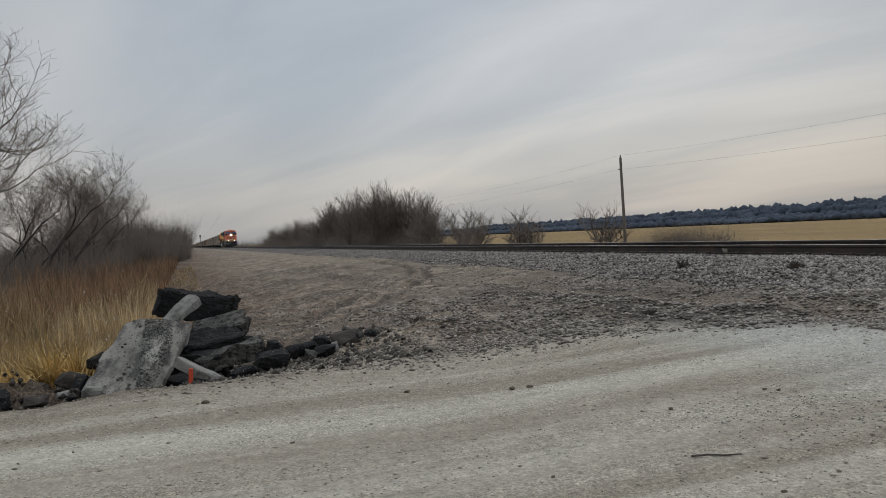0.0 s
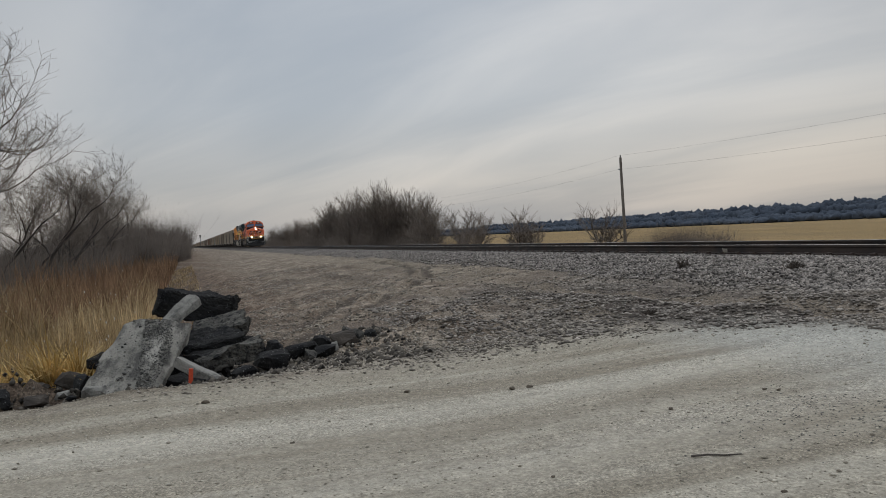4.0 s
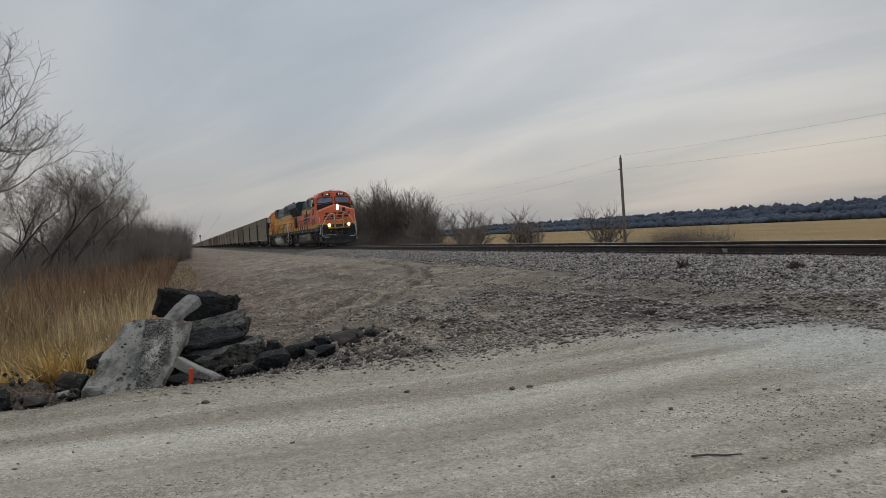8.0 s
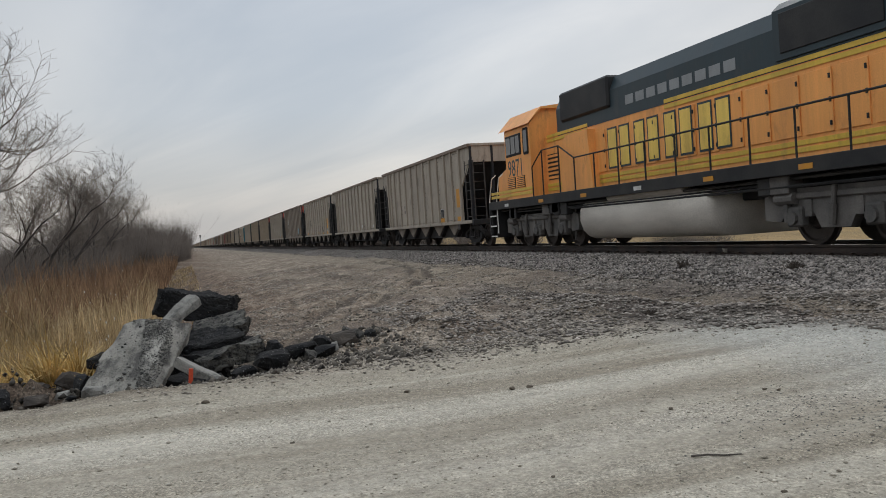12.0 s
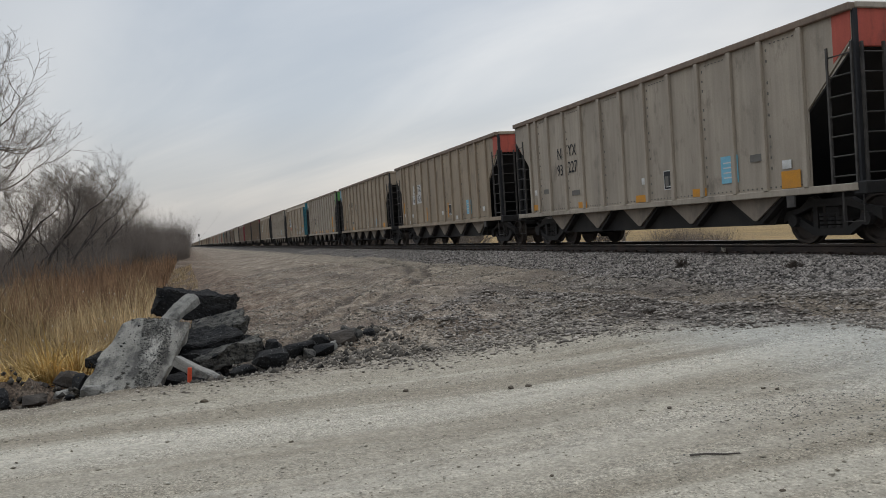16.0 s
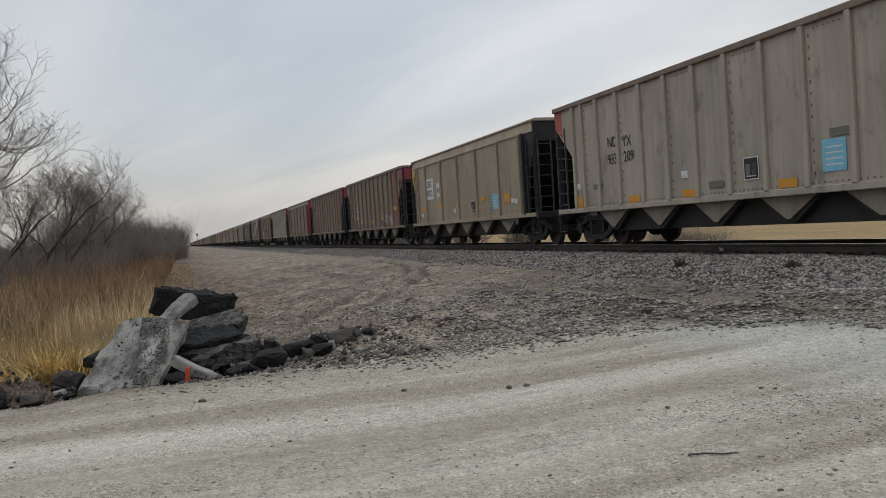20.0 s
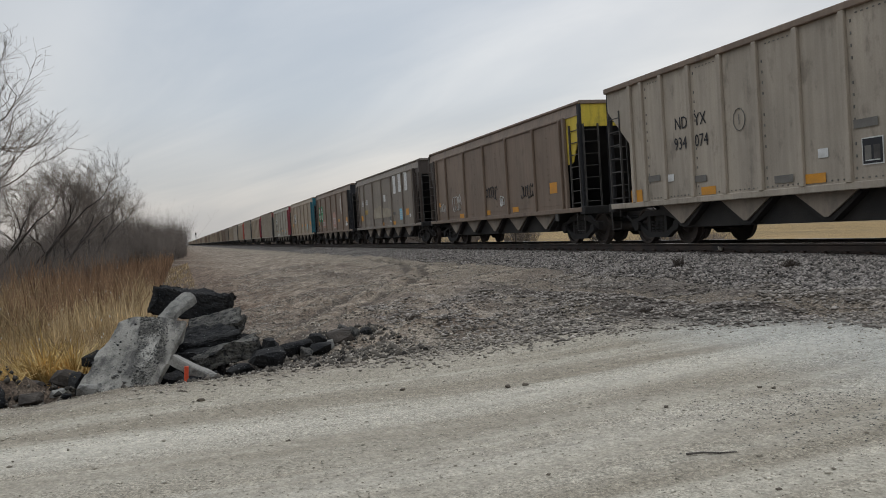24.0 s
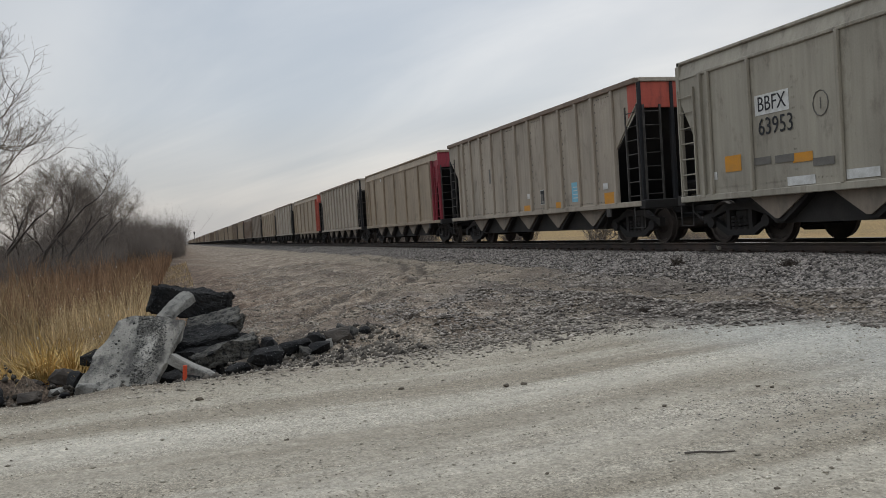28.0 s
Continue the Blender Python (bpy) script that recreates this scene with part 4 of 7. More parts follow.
def common_frame(loco, skirt, half, tank_material, tank, truck_x, tank_top=1.28, truck=TRUCK_GREY):
    part("deck", Shape().box(-half + 0.75, half - 0.75, -1.55, 1.55, 1.5, 1.6, 0.01), LOCO_BLACK, loco)
    part("main_frame", Shape().box(-half + 0.6, half - 0.6, -0.6, 0.6, 0.95, 1.5, 0.03), LOCO_BLACK, loco)
    for q in (-1, 1):
        part("side_skirt", Shape().box(-half + 0.8, half - 0.8, q * 1.53 - 0.025, q * 1.53 + 0.025, 1.33, 1.62, 0.01), skirt, loco)
        for k in range(7):
            part("reflector", Shape().box(-9 + k * 2.9, -8.65 + k * 2.9, q * 1.56 - 0.004, q * 1.56 + 0.004, 1.4, 1.5), ORANGE if k % 3 else WHITE, loco)
    a, b = tank
    rings = []
    for x, k in ((a, 0.9), (a + 0.12, 1.0), (b - 0.12, 1.0), (b, 0.9)):
        half_ring = [(-1.0, 0.0), (-1.22, 0.08), (-1.38, 0.24), (-1.47, 0.5), (-1.45, 0.78), (-1.35, 0.93), (-1.15, 1.0)]
        outline = half_ring + [(-y, z) for y, z in reversed(half_ring)]
        rings.append([(x, y * k, 0.22 + (tank_top - 0.22) * z * k) for y, z in outline])
    part("fuel_tank", Shape().loft(rings), tank_material, loco, smooth=True)
    for q in (-1, 1):
        six_wheel_truck(loco, q * truck_x, skirt, truck)
        part("coupler", Shape().box(min(q * (half - 1), q * (half - 0.25)), max(q * (half - 1), q * (half - 0.25)), -0.18, 0.18, 0.7, 1.0, 0.03).box(min(q * (half - 0.3), q * half), max(q * (half - 0.3), q * half), -0.24, 0.24, 0.72, 1.0, 0.05), LOCO_BLACK, loco)
        for side in (-1, 1):
            steps_at(loco, q * (half - 1.05), side, RAIL_WHITE)
        for k, y in enumerate((-0.75, -0.6, -0.45, 0.45, 0.6, 0.75)):
            part("air_hose", Shape().tube([(q * (half - 0.55), y, 1.25), (q * (half - 0.25), y, 1.05), (q * (half - 0.28), y * 0.9, 0.7)], 0.022, 5), LOCO_BLACK, loco)


def side_clutter(loco, spans, y, hatch, seed):
    """Door latches, lift rings and grab irons on the hood, pipes and boxes under the deck."""
    rng = random.Random(seed)
    for x0, x1, step in spans:
        x = x0
        while x < x1:
            for z in (2.2, 2.62, 3.04):
                part("door_latch", shared("door_latch", 0, LOCO_BLACK, lambda: Shape().box(-0.02, 0.02, -0.014, 0.014, -0.045, 0.045, 0.005)), LOCO_BLACK, loco, at=pose(x, y, z))
            x += step
    for k, (x0, x1, z, r) in enumerate(((-10.0, 9.6, 1.28, 0.035), (-9.0, 4.5, 1.19, 0.025), (-4.2, 9.5, 1.13, 0.03))):
        part("air_pipe", Shape().tube([(x0, -1.32 - 0.04 * k, z), (0, -1.32 - 0.04 * k, z - 0.02), (x1, -1.32 - 0.04 * k, z)], r, 6), LOCO_BLACK if k else TRUCK_BLACK, loco)
    for k in range(9):
        x = rng.choice((-1, 1)) * rng.uniform(4.3, 9.6)
        w = rng.uniform(0.12, 0.35)
        part("equipment_box", Shape().box(x - w, x + w, -1.42, -1.05, 1.05 - rng.uniform(0, 0.1), 1.33, 0.02), hatch if k % 3 == 0 else LOCO_BLACK, loco)
    for x in (-6.75, 6.75):
        part("truck_backing", Shape().box(x - 2.6, x + 2.6, -0.5, 0.5, 0.3, 1.0, 0.05), LOCO_BLACK, loco)


def loco_es(m):
    """Leading unit: wide cab forward, radiator wings at the rear."""
    L = thing("diesel_locomotive", "red-orange diesel locomotive with dark green roof and yellow stripes, headlights lit", "locomotive", "locomotives of the coal train", m)
    O = RED_ORANGE
    common_frame(L, LOCO_BLACK, 11.15, TANK_DARK, (-4.0, 4.3), 6.75, 0.86, TRUCK_BLACK)
    part("battery_box", Shape().box(1.55, 3.9, -1.46, 1.46, 0.6, 1.27, 0.05), TANK_TAN, L, "dusty tan equipment box")
    for x in (-3.1, -0.75):
        part("air_reservoir", Shape().tube([(x, -1.2, 1.0), (x + 0.1, -1.2, 1.0), (x + 2.05, -1.2, 1.0), (x + 2.15, -1.2, 1.0)], 0.29, 16), TRUCK_GREY if x < -3 else TANK_TAN, L)
    hood = [(-1.02, 1.6), (-1.02, 3.62), (-0.85, 4.22), (0.85, 4.22), (1.02, 3.62), (1.02, 1.6)]
    body = part("hood", Shape().prism([(y, z) for y, z in hood if z < 3.7], -9.8, 6.5, "x"), O, L)
    part("hood_top", Shape().prism([(-1.03, 3.42), (-1.03, 3.66), (-0.9, 4.3), (0.9, 4.3), (1.03, 3.66), (1.03, 3.42)], -4.0, 6.4, "x"), LOCO_GREEN, L)
    # radiator wings
    wing = Shape().prism([(-0.95, 3.55), (-1.56, 3.95), (-1.56, 4.3), (-1.2, 4.48), (1.2, 4.48), (1.56, 4.3), (1.56, 3.95), (0.95, 3.55)], -10.2, -3.7, "x")
    part("radiator_wing", wing, LOCO_GREEN, L, "overhanging dark radiator housing")
    for k in range(5):
        part("wing_brace", Shape().prism([(-1.05, 3.1), (-1.12, 3.1), (-1.54, 3.92), (-1.02, 3.55)], -9.9 + k * 1.25, -9.82 + k * 1.25, "x"), LOCO_GREEN, L)
        part("wing_screen", Shape().prism([(-1.04, 3.12), (-1.07, 3.12), (-1.5, 3.9), (-1.02, 3.55)], -9.8 + k * 1.25, -8.75 + k * 1.25, "x"), LOCO_BLACK if k < 4 else LOCO_GREEN, L)
    for q in (-1, 1):
        y = q * 1.035
        stripes(L, -9.75, -4.2, 1.72, y, 2)
        stripes(L, -4.0, 6.1, 1.72, y, 2)
        stripes(L, -4.0, 6.05, 3.3, y, 2)
        # doors and seams
        for k in range(9):
            side_panel_on(L, -9.6 + k * 0.6, -9.2 + k * 0.6, 1.95, 3.05, y, LOCO_BLACK if k < 4 else O, "hood_door")
        for k in range(9):
            side_panel_on(L, -3.6 + k * 1.02, -2.72 + k * 1.02, 2.05, 3.18, y, O, "hood_door", proud=0.015)
        for x in (3.0, 3.55, 5.05):
            side_panel_on(L, x, x + 0.05, 1.7, 3.3, y - 0.01 * (1 if q < 0 else -1), LOCO_BLACK, "door_seam", proud=0.01)
        for x in (0.7, 3.0, 4.2):
            side_panel_on(L, x, x + 0.95, 3.72, 4.32, q * 1.03, LOCO_BLACK, "intake_screen", proud=0.03)
        for x in (4.2, 5.6):
            vent(L, x, x + 0.55, 1.95, 2.15, y - 0.012 if q < 0 else y + 0.012, O, 4)
        slanted_marks(L, -2.4 if q < 0 else -2.2, 2.45, 4.2, 0.62, q * 1.055, LOCO_GREEN, 4, 0.45)
        part("emblem_bar", Shape().prism([(-2.7, 2.22), (1.4, 2.34), (1.5, 2.42), (-2.6, 2.36)], q * 1.055 - 0.008, q * 1.055 + 0.008), LOCO_GREEN, L)
        pts = [(-9.9, 2.5), (-8.7, 2.5), (-7.4, 2.5), (-6.0, 2.5), (-4.6, 2.5), (-3.2, 2.5), (-1.8, 2.5), (-0.4, 2.5), (1.0, 2.5), (2.2, 2.5), (3.0, 3.35), (6.8, 3.4)]
        handrail(L, pts, 2.5, 11, LOCO_BLACK, q * 1.5)
    side_clutter(L, ((-3.45, 3.0, 1.02),), -1.062, TANK_TAN, 3)
    for k in range(9):
        part("lift_ring", Shape().cyl((-3.6 + k * 1.15, -0.98, 3.7), (-3.6 + k * 1.15, -1.08, 3.7), 0.03, 8), LOCO_BLACK, L)
    # roof fittings
    part("exhaust_stack", Shape().box(-0.9, 0.1, -0.35, 0.35, 4.28, 4.5, 0.03), LOCO_BLACK, L)
    part("roof_hatch", Shape().box(-3.6, -1.2, -0.6, 0.6, 4.28, 4.38, 0.03), LOCO_GREEN, L)
    part("dynamic_brake_box", Shape().prism([(-1.04, 3.62), (-1.04, 4.4), (-0.85, 4.54), (0.85, 4.54), (1.04, 4.4), (1.04, 3.62)], 0.3, 6.4, "x"), LOCO_GREEN, L)
    part("air_horn", Shape().cyl((-0.5, -0.7, 4.5), (-0.1, -0.7, 4.5), 0.03, 8, 0.08).cyl((-0.5, -0.55, 4.5), (-0.05, -0.55, 4.5), 0.03, 8, 0.08).box(-0.6, -0.5, -0.8, -0.5, 4.2, 4.55), LOCO_BLACK, L)
    # cab
    cab = part("cab", Shape().prism([(-1.55, 1.6), (-1.55, 4.12), (-1.15, 4.5), (-0.6, 4.67), (0.6, 4.67), (1.15, 4.5), (1.55, 4.12), (1.55, 1.6)], 6.4, 8.6, "x"), O, L)
    part("cab_roof_rib", Shape().prism([(-1.58, 4.1), (-1.17, 4.52), (-0.6, 4.695), (0.6, 4.695), (1.17, 4.52), (1.58, 4.1), (1.15, 4.46), (-1.15, 4.46)], 6.35, 8.68, "x"), O, cab)
    part("roof_antenna", Shape().box(7.4, 8.0, -0.3, 0.3, 4.67, 4.74, 0.02).cyl((7.7, 0, 4.67), (7.7, 0, 4.82), 0.06, 8).tube([(8.3, -0.25, 4.67), (8.3, -0.2, 4.78), (8.3, 0.2, 4.78), (8.3, 0.25, 4.67)], 0.015, 5), RUNG, cab)
    for q in (-1, 1):
        f = part("cab_side_window", Shape().box(6.6, 8.2, q * 1.55 - 0.02, q * 1.55 + 0.02, 3.42, 4.12, 0.012), SEAL, cab)
        for a, b in ((6.67, 7.05), (7.15, 7.6), (7.67, 8.13)):
            part("pane", Shape().box(a, b, q * 1.56 - 0.02, q * 1.56 + 0.02, 3.48, 4.06), DARK_GLASS, f)
        part("mirror", Shape().box(8.25, 8.33, q * 1.64 - 0.1, q * 1.64 + 0.1, 3.42, 3.74, 0.02), LOCO_BLACK, cab)
        vent(cab, 6.55, 7.35, 1.9, 2.45, q * 1.575, O, 9)
        vent(cab, 7.5, 8.3, 1.9, 2.45, q * 1.575, O, 9)
        stripes(L, 6.4, 9.9, 1.72, q * 1.56, 2)
        letters("5768", 0.74, LOCO_BLACK, cab, pose(7.5, q * 1.562, 2.98, 90, 0, 0 if q < 0 else 180), "road_number", squeeze=0.85)
    part("sunshade", Shape().box(6.55, 8.35, -1.7, -1.52, 4.14, 4.19, 0.01), O, cab)
    face = lambda x, k, top: [(x, y * k, z) for y, z in ((-1.53, 1.7), (-1.53, 4.12), (-1.15, top), (1.15, top), (1.53, 4.12), (1.53, 1.7))]
    part("cab_front", Shape().loft([face(8.55, 1.0, 4.56), face(8.92, 0.96, 4.52)]), O, cab)
    wind = lambda x, g: [(x, 0.1 + g, 3.72 + g), (x, 0.08 + g, 4.12 - g), (x, 0.16 + g, 4.18 - g), (x, 1.16 - g, 4.16 - g), (x, 1.36 - g, 4.06 - g), (x, 1.43 - g, 3.9 - g), (x, 1.43 - g, 3.68 + g), (x, 1.36 - g, 3.62 + g), (x, 0.7, 3.64 + g)]
    for q in (-1, 1):
        turn = lambda ring: [(x, q * y, z) for x, y, z in ring]
        f = part("windscreen", Shape().loft([turn(wind(8.88, 0.0)), turn(wind(8.95, 0.0))]), SEAL, cab)
        part("pane", Shape().loft([turn(wind(8.94, 0.05)), turn(wind(8.965, 0.05))]), SKY_GLASS, f)
        part("wiper", Shape().tube([(8.98, q * 0.6, 4.2), (8.99, q * 0.95, 3.86)], 0.012, 5), LOCO_BLACK, f)
        nb = part("number_board", Shape().box(8.8, 9.02, q * 0.62 - 0.34, q * 0.62 + 0.34, 4.27, 4.51, 0.02), LOCO_BLACK, cab)
        letters("5768", 0.2, NUMBER_WHITE, nb, pose(9.025, q * 0.62, 4.39, 90, 0, 90), "road_number")
    ring = lambda x, w, e, s, t: [(x, -w, 1.6), (x, -w, e), (x, -w * 0.55, s), (x, 0, t), (x, w * 0.55, s), (x, w, e), (x, w, 1.6)]
    nose = part("nose", Shape().loft([ring(8.9, 1.53, 3.04, 3.28, 3.56), ring(9.9, 1.53, 3.02, 3.26, 3.54), ring(10.14, 1.5, 2.99, 3.23, 3.52), ring(10.24, 1.44, 2.93, 3.18, 3.47)]), O, L)
    for q in (-1, 1):
        part("nose_shade", Shape().prism([(q * 1.45, 3.02), (q * 1.45, 3.56), (q * 0.7, 3.62), (q * 0.05, 3.66), (q * 0.05, 3.5)], 8.9, 8.945, "x"), LOCO_BLACK, nose, "black anti-glare paint under the windscreen")
    low = lambda x, w, a, b: [(x, -w, a), (x, -w, b), (x, w, b), (x, w, a)]
    part("nose_band", Shape().loft([low(9.0, 1.54, 1.6, 1.84), low(9.9, 1.54, 1.6, 1.84), low(10.15, 1.51, 1.6, 1.84), low(10.26, 1.45, 1.6, 1.84)]), LOCO_GREEN, nose)
    part("nose_stripe", Shape().loft([low(9.0, 1.545, 1.86, 1.94), low(9.9, 1.545, 1.86, 1.94), low(10.15, 1.515, 1.86, 1.94), low(10.265, 1.455, 1.86, 1.94)]), LOCO_YELLOW, nose)
    box = part("headlight_box", Shape().box(10.14, 10.31, -0.1, 0.2, 2.98, 3.46, 0.02), LOCO_BLACK, nose)
    for z in (3.12, 3.34):
        part("headlight", Shape().cyl((10.3, 0.05, z), (10.34, 0.05, z), 0.092, 14), LAMP, box)
    part("door_window", Shape().box(10.19, 10.27, 0.45, 0.7, 2.88, 3.2, 0.03), SEAL, nose)
    part("nose_grab_rail", Shape().tube([(9.9, 0.75, 3.4), (9.95, 0.8, 3.52), (10.05, 1.15, 3.3), (10.05, 1.2, 3.15)], 0.018, 5), LOCO_BLACK, nose)
    for i, a in enumerate((-1.14, -0.6, -0.06, 0.5)):
        s = Shape()
        for y0, y1, z0, z1 in ((0, 0.42, 0, 0.15), (0, 0.42, 0.24, 0.39)):
            s.prism([(a + y0 + z0 * 0.45, 2.42 + z0), (a + y1 + z0 * 0.45, 2.42 + z0), (a + y1 + z1 * 0.45, 2.42 + z1), (a + y0 + z1 * 0.45, 2.42 + z1)], 10.22, 10.252, "x")
        part("emblem_bar", s, LOCO_BLACK, nose)
    part("emblem_bar", Shape().prism([(-1.22, 2.24), (0.4, 2.29), (0.4, 2.35), (-1.15, 2.34)], 10.22, 10.252, "x"), LOCO_BLACK, nose)
    # pilot, plow, ditch lights, front rails
    part("pilot", Shape().box(10.3, 10.6, -1.4, 1.4, 0.45, 1.6, 0.03).box(10.5, 10.75, -0.55, -0.3, 0.6, 1.45, 0.03).box(10.5, 10.75, 0.3, 0.55, 0.6, 1.45, 0.03), LOCO_BLACK, L)
    part("drawbar_pocket", Shape().box(10.4, 10.95, -0.3, 0.3, 0.66, 1.06, 0.04).cyl((10.9, 0, 0.62), (10.9, 0, 1.1), 0.12, 8), LOCO_BLACK, L)
    part("cut_lever", Shape().tube([(10.9, -1.35, 0.98), (10.92, -0.5, 1.02), (10.95, -0.2, 0.95)], 0.015, 5), RAIL_WHITE, L)
    part("mu_receptacle", Shape().cyl((10.55, -0.65, 1.3), (10.68, -0.65, 1.3), 0.09, 10), SMOKE_HOOD, L)
    part("anticlimber", Shape().box(10.5, 10.95, -0.9, 0.9, 1.46, 1.6, 0.03), RUSTY_YELLOW, L, "rusty front platform edge")
    # a curved blade: swept back and rounded up towards its ends, hollow in the middle of its height
    blade = lambda y: [(11.3 - 0.42 * abs(y) ** 1.2 + dx, y, z) for dx, z in ((0.0, 0.12 + 0.1 * y * y), (-0.14, 0.4), (-0.18, 0.66), (-0.1, 0.9 + 0.1 * abs(y)), (-0.15, 0.9 + 0.1 * abs(y)), (-0.25, 0.64), (-0.2, 0.36), (-0.08, 0.12 + 0.1 * y * y))]
    plow = Shape().loft([blade(-1.6 + 0.32 * k) for k in range(11)])
    for q in (-1, 1):
        part("plow_gusset", Shape().box(10.75, 10.95, q * 0.55 - 0.02, q * 0.55 + 0.02, 0.3, 1.0), LOCO_BLACK, L)
    part("snow_plow", plow, PLOW_GREY, L, "dark curved snow plow", smooth=True)
    for q in (-1, 1):
        d = part("ditch_light_box", Shape().box(10.55, 10.85, q * 0.82 - 0.13, q * 0.82 + 0.13, 1.62, 1.92, 0.03), RUSTY_YELLOW, L)
        part("ditch_light", Shape().cyl((10.85, q * 0.82, 1.78), (10.89, q * 0.82, 1.78), 0.095, 14), LAMP, d)
        part("front_rail", Shape().tube([(10.95, q * 0.35, 1.6), (10.95, q * 0.35, 2.65), (10.95, q * 0.42, 2.7), (10.9, q * 0.75, 2.7), (10.72, q * 1.1, 2.25), (10.7, q * 1.4, 1.65), (10.72, q * 1.42, 0.95), (10.78, q * 1.2, 0.8), (10.85, q * 0.85, 0.8)], 0.022, 6), RAIL_WHITE, L)
        part("front_post", Shape().box(10.9, 10.96, q * 0.36 - 0.075, q * 0.36 + 0.075, 1.6, 2.55, 0.015).box(10.93, 10.98, q * 0.6 - 0.03, q * 0.6 + 0.03, 1.6, 2.4), RUSTY_YELLOW, L)
    part("safety_chain", Shape().tube([(10.95, -0.35, 2.3), (10.97, 0.0, 2.05), (10.95, 0.35, 2.3)], 0.015, 5), RAIL_WHITE, L)
    part("jumper_cable", Shape().tube([(10.66, -0.3, 1.4), (10.9, -0.2, 1.1), (10.95, 0.0, 1.25), (10.9, 0.2, 1.1), (10.66, 0.35, 1.4)], 0.03, 6), SMOKE_HOOD, L)
    return L


def loco_sd(m):
    """Second unit, running with its cab towards the cars."""
    L = thing("diesel_locomotive", "faded pumpkin-orange diesel locomotive with dark green roof, cab trailing", "locomotive", "locomotives of the coal train", m)
    O = PUMPKIN
    common_frame(L, LOCO_BLACK, 11.3, TANK_GREY, (-3.6, 2.6), 6.9)
    part("air_reservoir", Shape().tube([(-2.0, -1.25, 1.36), (-1.9, -1.25, 1.36), (1.4, -1.25, 1.36), (1.5, -1.25, 1.36)], 0.17, 14), TANK_GREY, L)
    part("hood", Shape().prism([(-1.0, 1.6), (-1.0, 3.45), (1.0, 3.45), (1.0, 1.6)], -6.6, 10.5, "x"), O, L)
    part("hood_top", Shape().prism([(-1.01, 3.4), (-1.01, 4.2), (-0.85, 4.56), (0.85, 4.56), (1.01, 4.2), (1.01, 3.4)], -5.6, 10.4, "x"), LOCO_GREEN, L)
    part("radiator", Shape().prism([(-1.06, 3.56), (-1.06, 4.52), (-0.88, 4.68), (0.88, 4.68), (1.06, 4.52), (1.06, 3.56)], 4.4, 10.3, "x"), LOCO_GREEN, L)
    part("radiator_screen", Shape().box(4.6, 7.1, -1.09, -1.05, 3.68, 4.44, 0.01).box(7.25, 9.7, -1.09, -1.05, 3.68, 4.44, 0.01), LOCO_BLACK, L)
    part("brake_grid_box", Shape().box(-5.2, -2.2, -1.1, 1.1, 3.75, 4.62, 0.06), LOCO_BLACK, L)
    part("exhaust_silencer", Shape().box(0.6, 2.2, -0.5, 0.5, 4.54, 4.7, 0.05), SMOKE_HOOD, L)
    for k in range(3):
        part("roof_fan", Shape().cyl((5.2 + k * 1.8, 0, 4.68), (5.2 + k * 1.8, 0, 4.8), 0.65, 18), LOCO_GREEN, L)
    for q in (-1, 1):
        y = q * 1.015
        stripes(L, -6.5, 10.4, 1.75, y, 2)
        stripes(L, 0.4, 10.3, 3.28, y, 2)
        stripes(L, -6.4, -3.6, 3.28, y, 2)
        for k in range(16):
            side_panel_on(L, -3.3 + k * 0.84, -2.58 + k * 0.84, 2.05, 3.2, y, O, "hood_door", proud=0.014)
        side_panel_on(L, 7.5, 7.98, 2.0, 3.15, y, LOCO_BLACK, "hood_door")
        vent(L, -6.4, -5.6, 2.1, 2.9, y, O, 6)
        slanted_marks(L, -2.4, 2.15, 5.6, 1.0, q * 1.04, FADED_GOLD, 4, 0.0, LOCO_GREEN)
        for k in range(9):
            part("reporting_bar", Shape().box(-1.4 + k * 0.52, -1.0 + k * 0.52, q * 1.012 - 0.006, q * 1.012 + 0.006, 3.68, 3.92), plain("peeling_white", (0.3, 0.31, 0.31)) if k == 0 else bpy.data.materials["peeling_white"], L)
        pts = [(-6.6, 2.55), (-5.8, 3.0), (-4.6, 3.0), (-3.6, 2.55), (-2.4, 2.55), (-1.1, 2.55), (0.2, 2.55), (1.5, 2.55), (2.8, 2.55), (4.1, 2.55), (5.4, 2.55), (6.7, 2.55), (8.0, 2.55), (9.6, 2.55)]
        handrail(L, pts, 2.55, 14, LOCO_BLACK, q * 1.5)
    side_clutter(L, ((-2.62, 10.0, 0.84),), -1.042, TRUCK_GREY, 4)
    # blower housing behind the cab
    part("blower_housing", Shape().prism([(-5.0, 1.65), (-5.0, 2.9), (-4.6, 3.3), (-3.2, 3.3), (-3.0, 1.65)], -1.25, 1.25), O, L)
    # rear end of the long hood: bevelled corners, stripes round it, number, lamps and a round badge
    plan = lambda k, d=0.0: [(10.1, -1.0 * k), (10.3 + d, -1.0 * k), (10.95 + d, -0.5 * k), (10.95 + d, 0.5 * k), (10.3 + d, 1.0 * k), (10.1, 1.0 * k)]
    end = part("hood_end", Shape().prism(plan(1.0), 1.6, 3.3, "z"), O, L)
    layers = ((3.3, 1.005, 0.004), (4.25, 1.005, 0.004), (4.5, 0.86, -0.06), (4.58, 0.7, -0.2))
    part("hood_end_top", Shape().loft([[(x, y, z) for x, y in plan(k, d)] for z, k, d in layers]), LOCO_GREEN, L)
    for k in range(3):
        part("yellow_stripe", Shape().prism(plan(1.012, 0.008), 3.3 + k * 0.125, 3.385 + k * 0.125, "z"), LOCO_YELLOW, end)
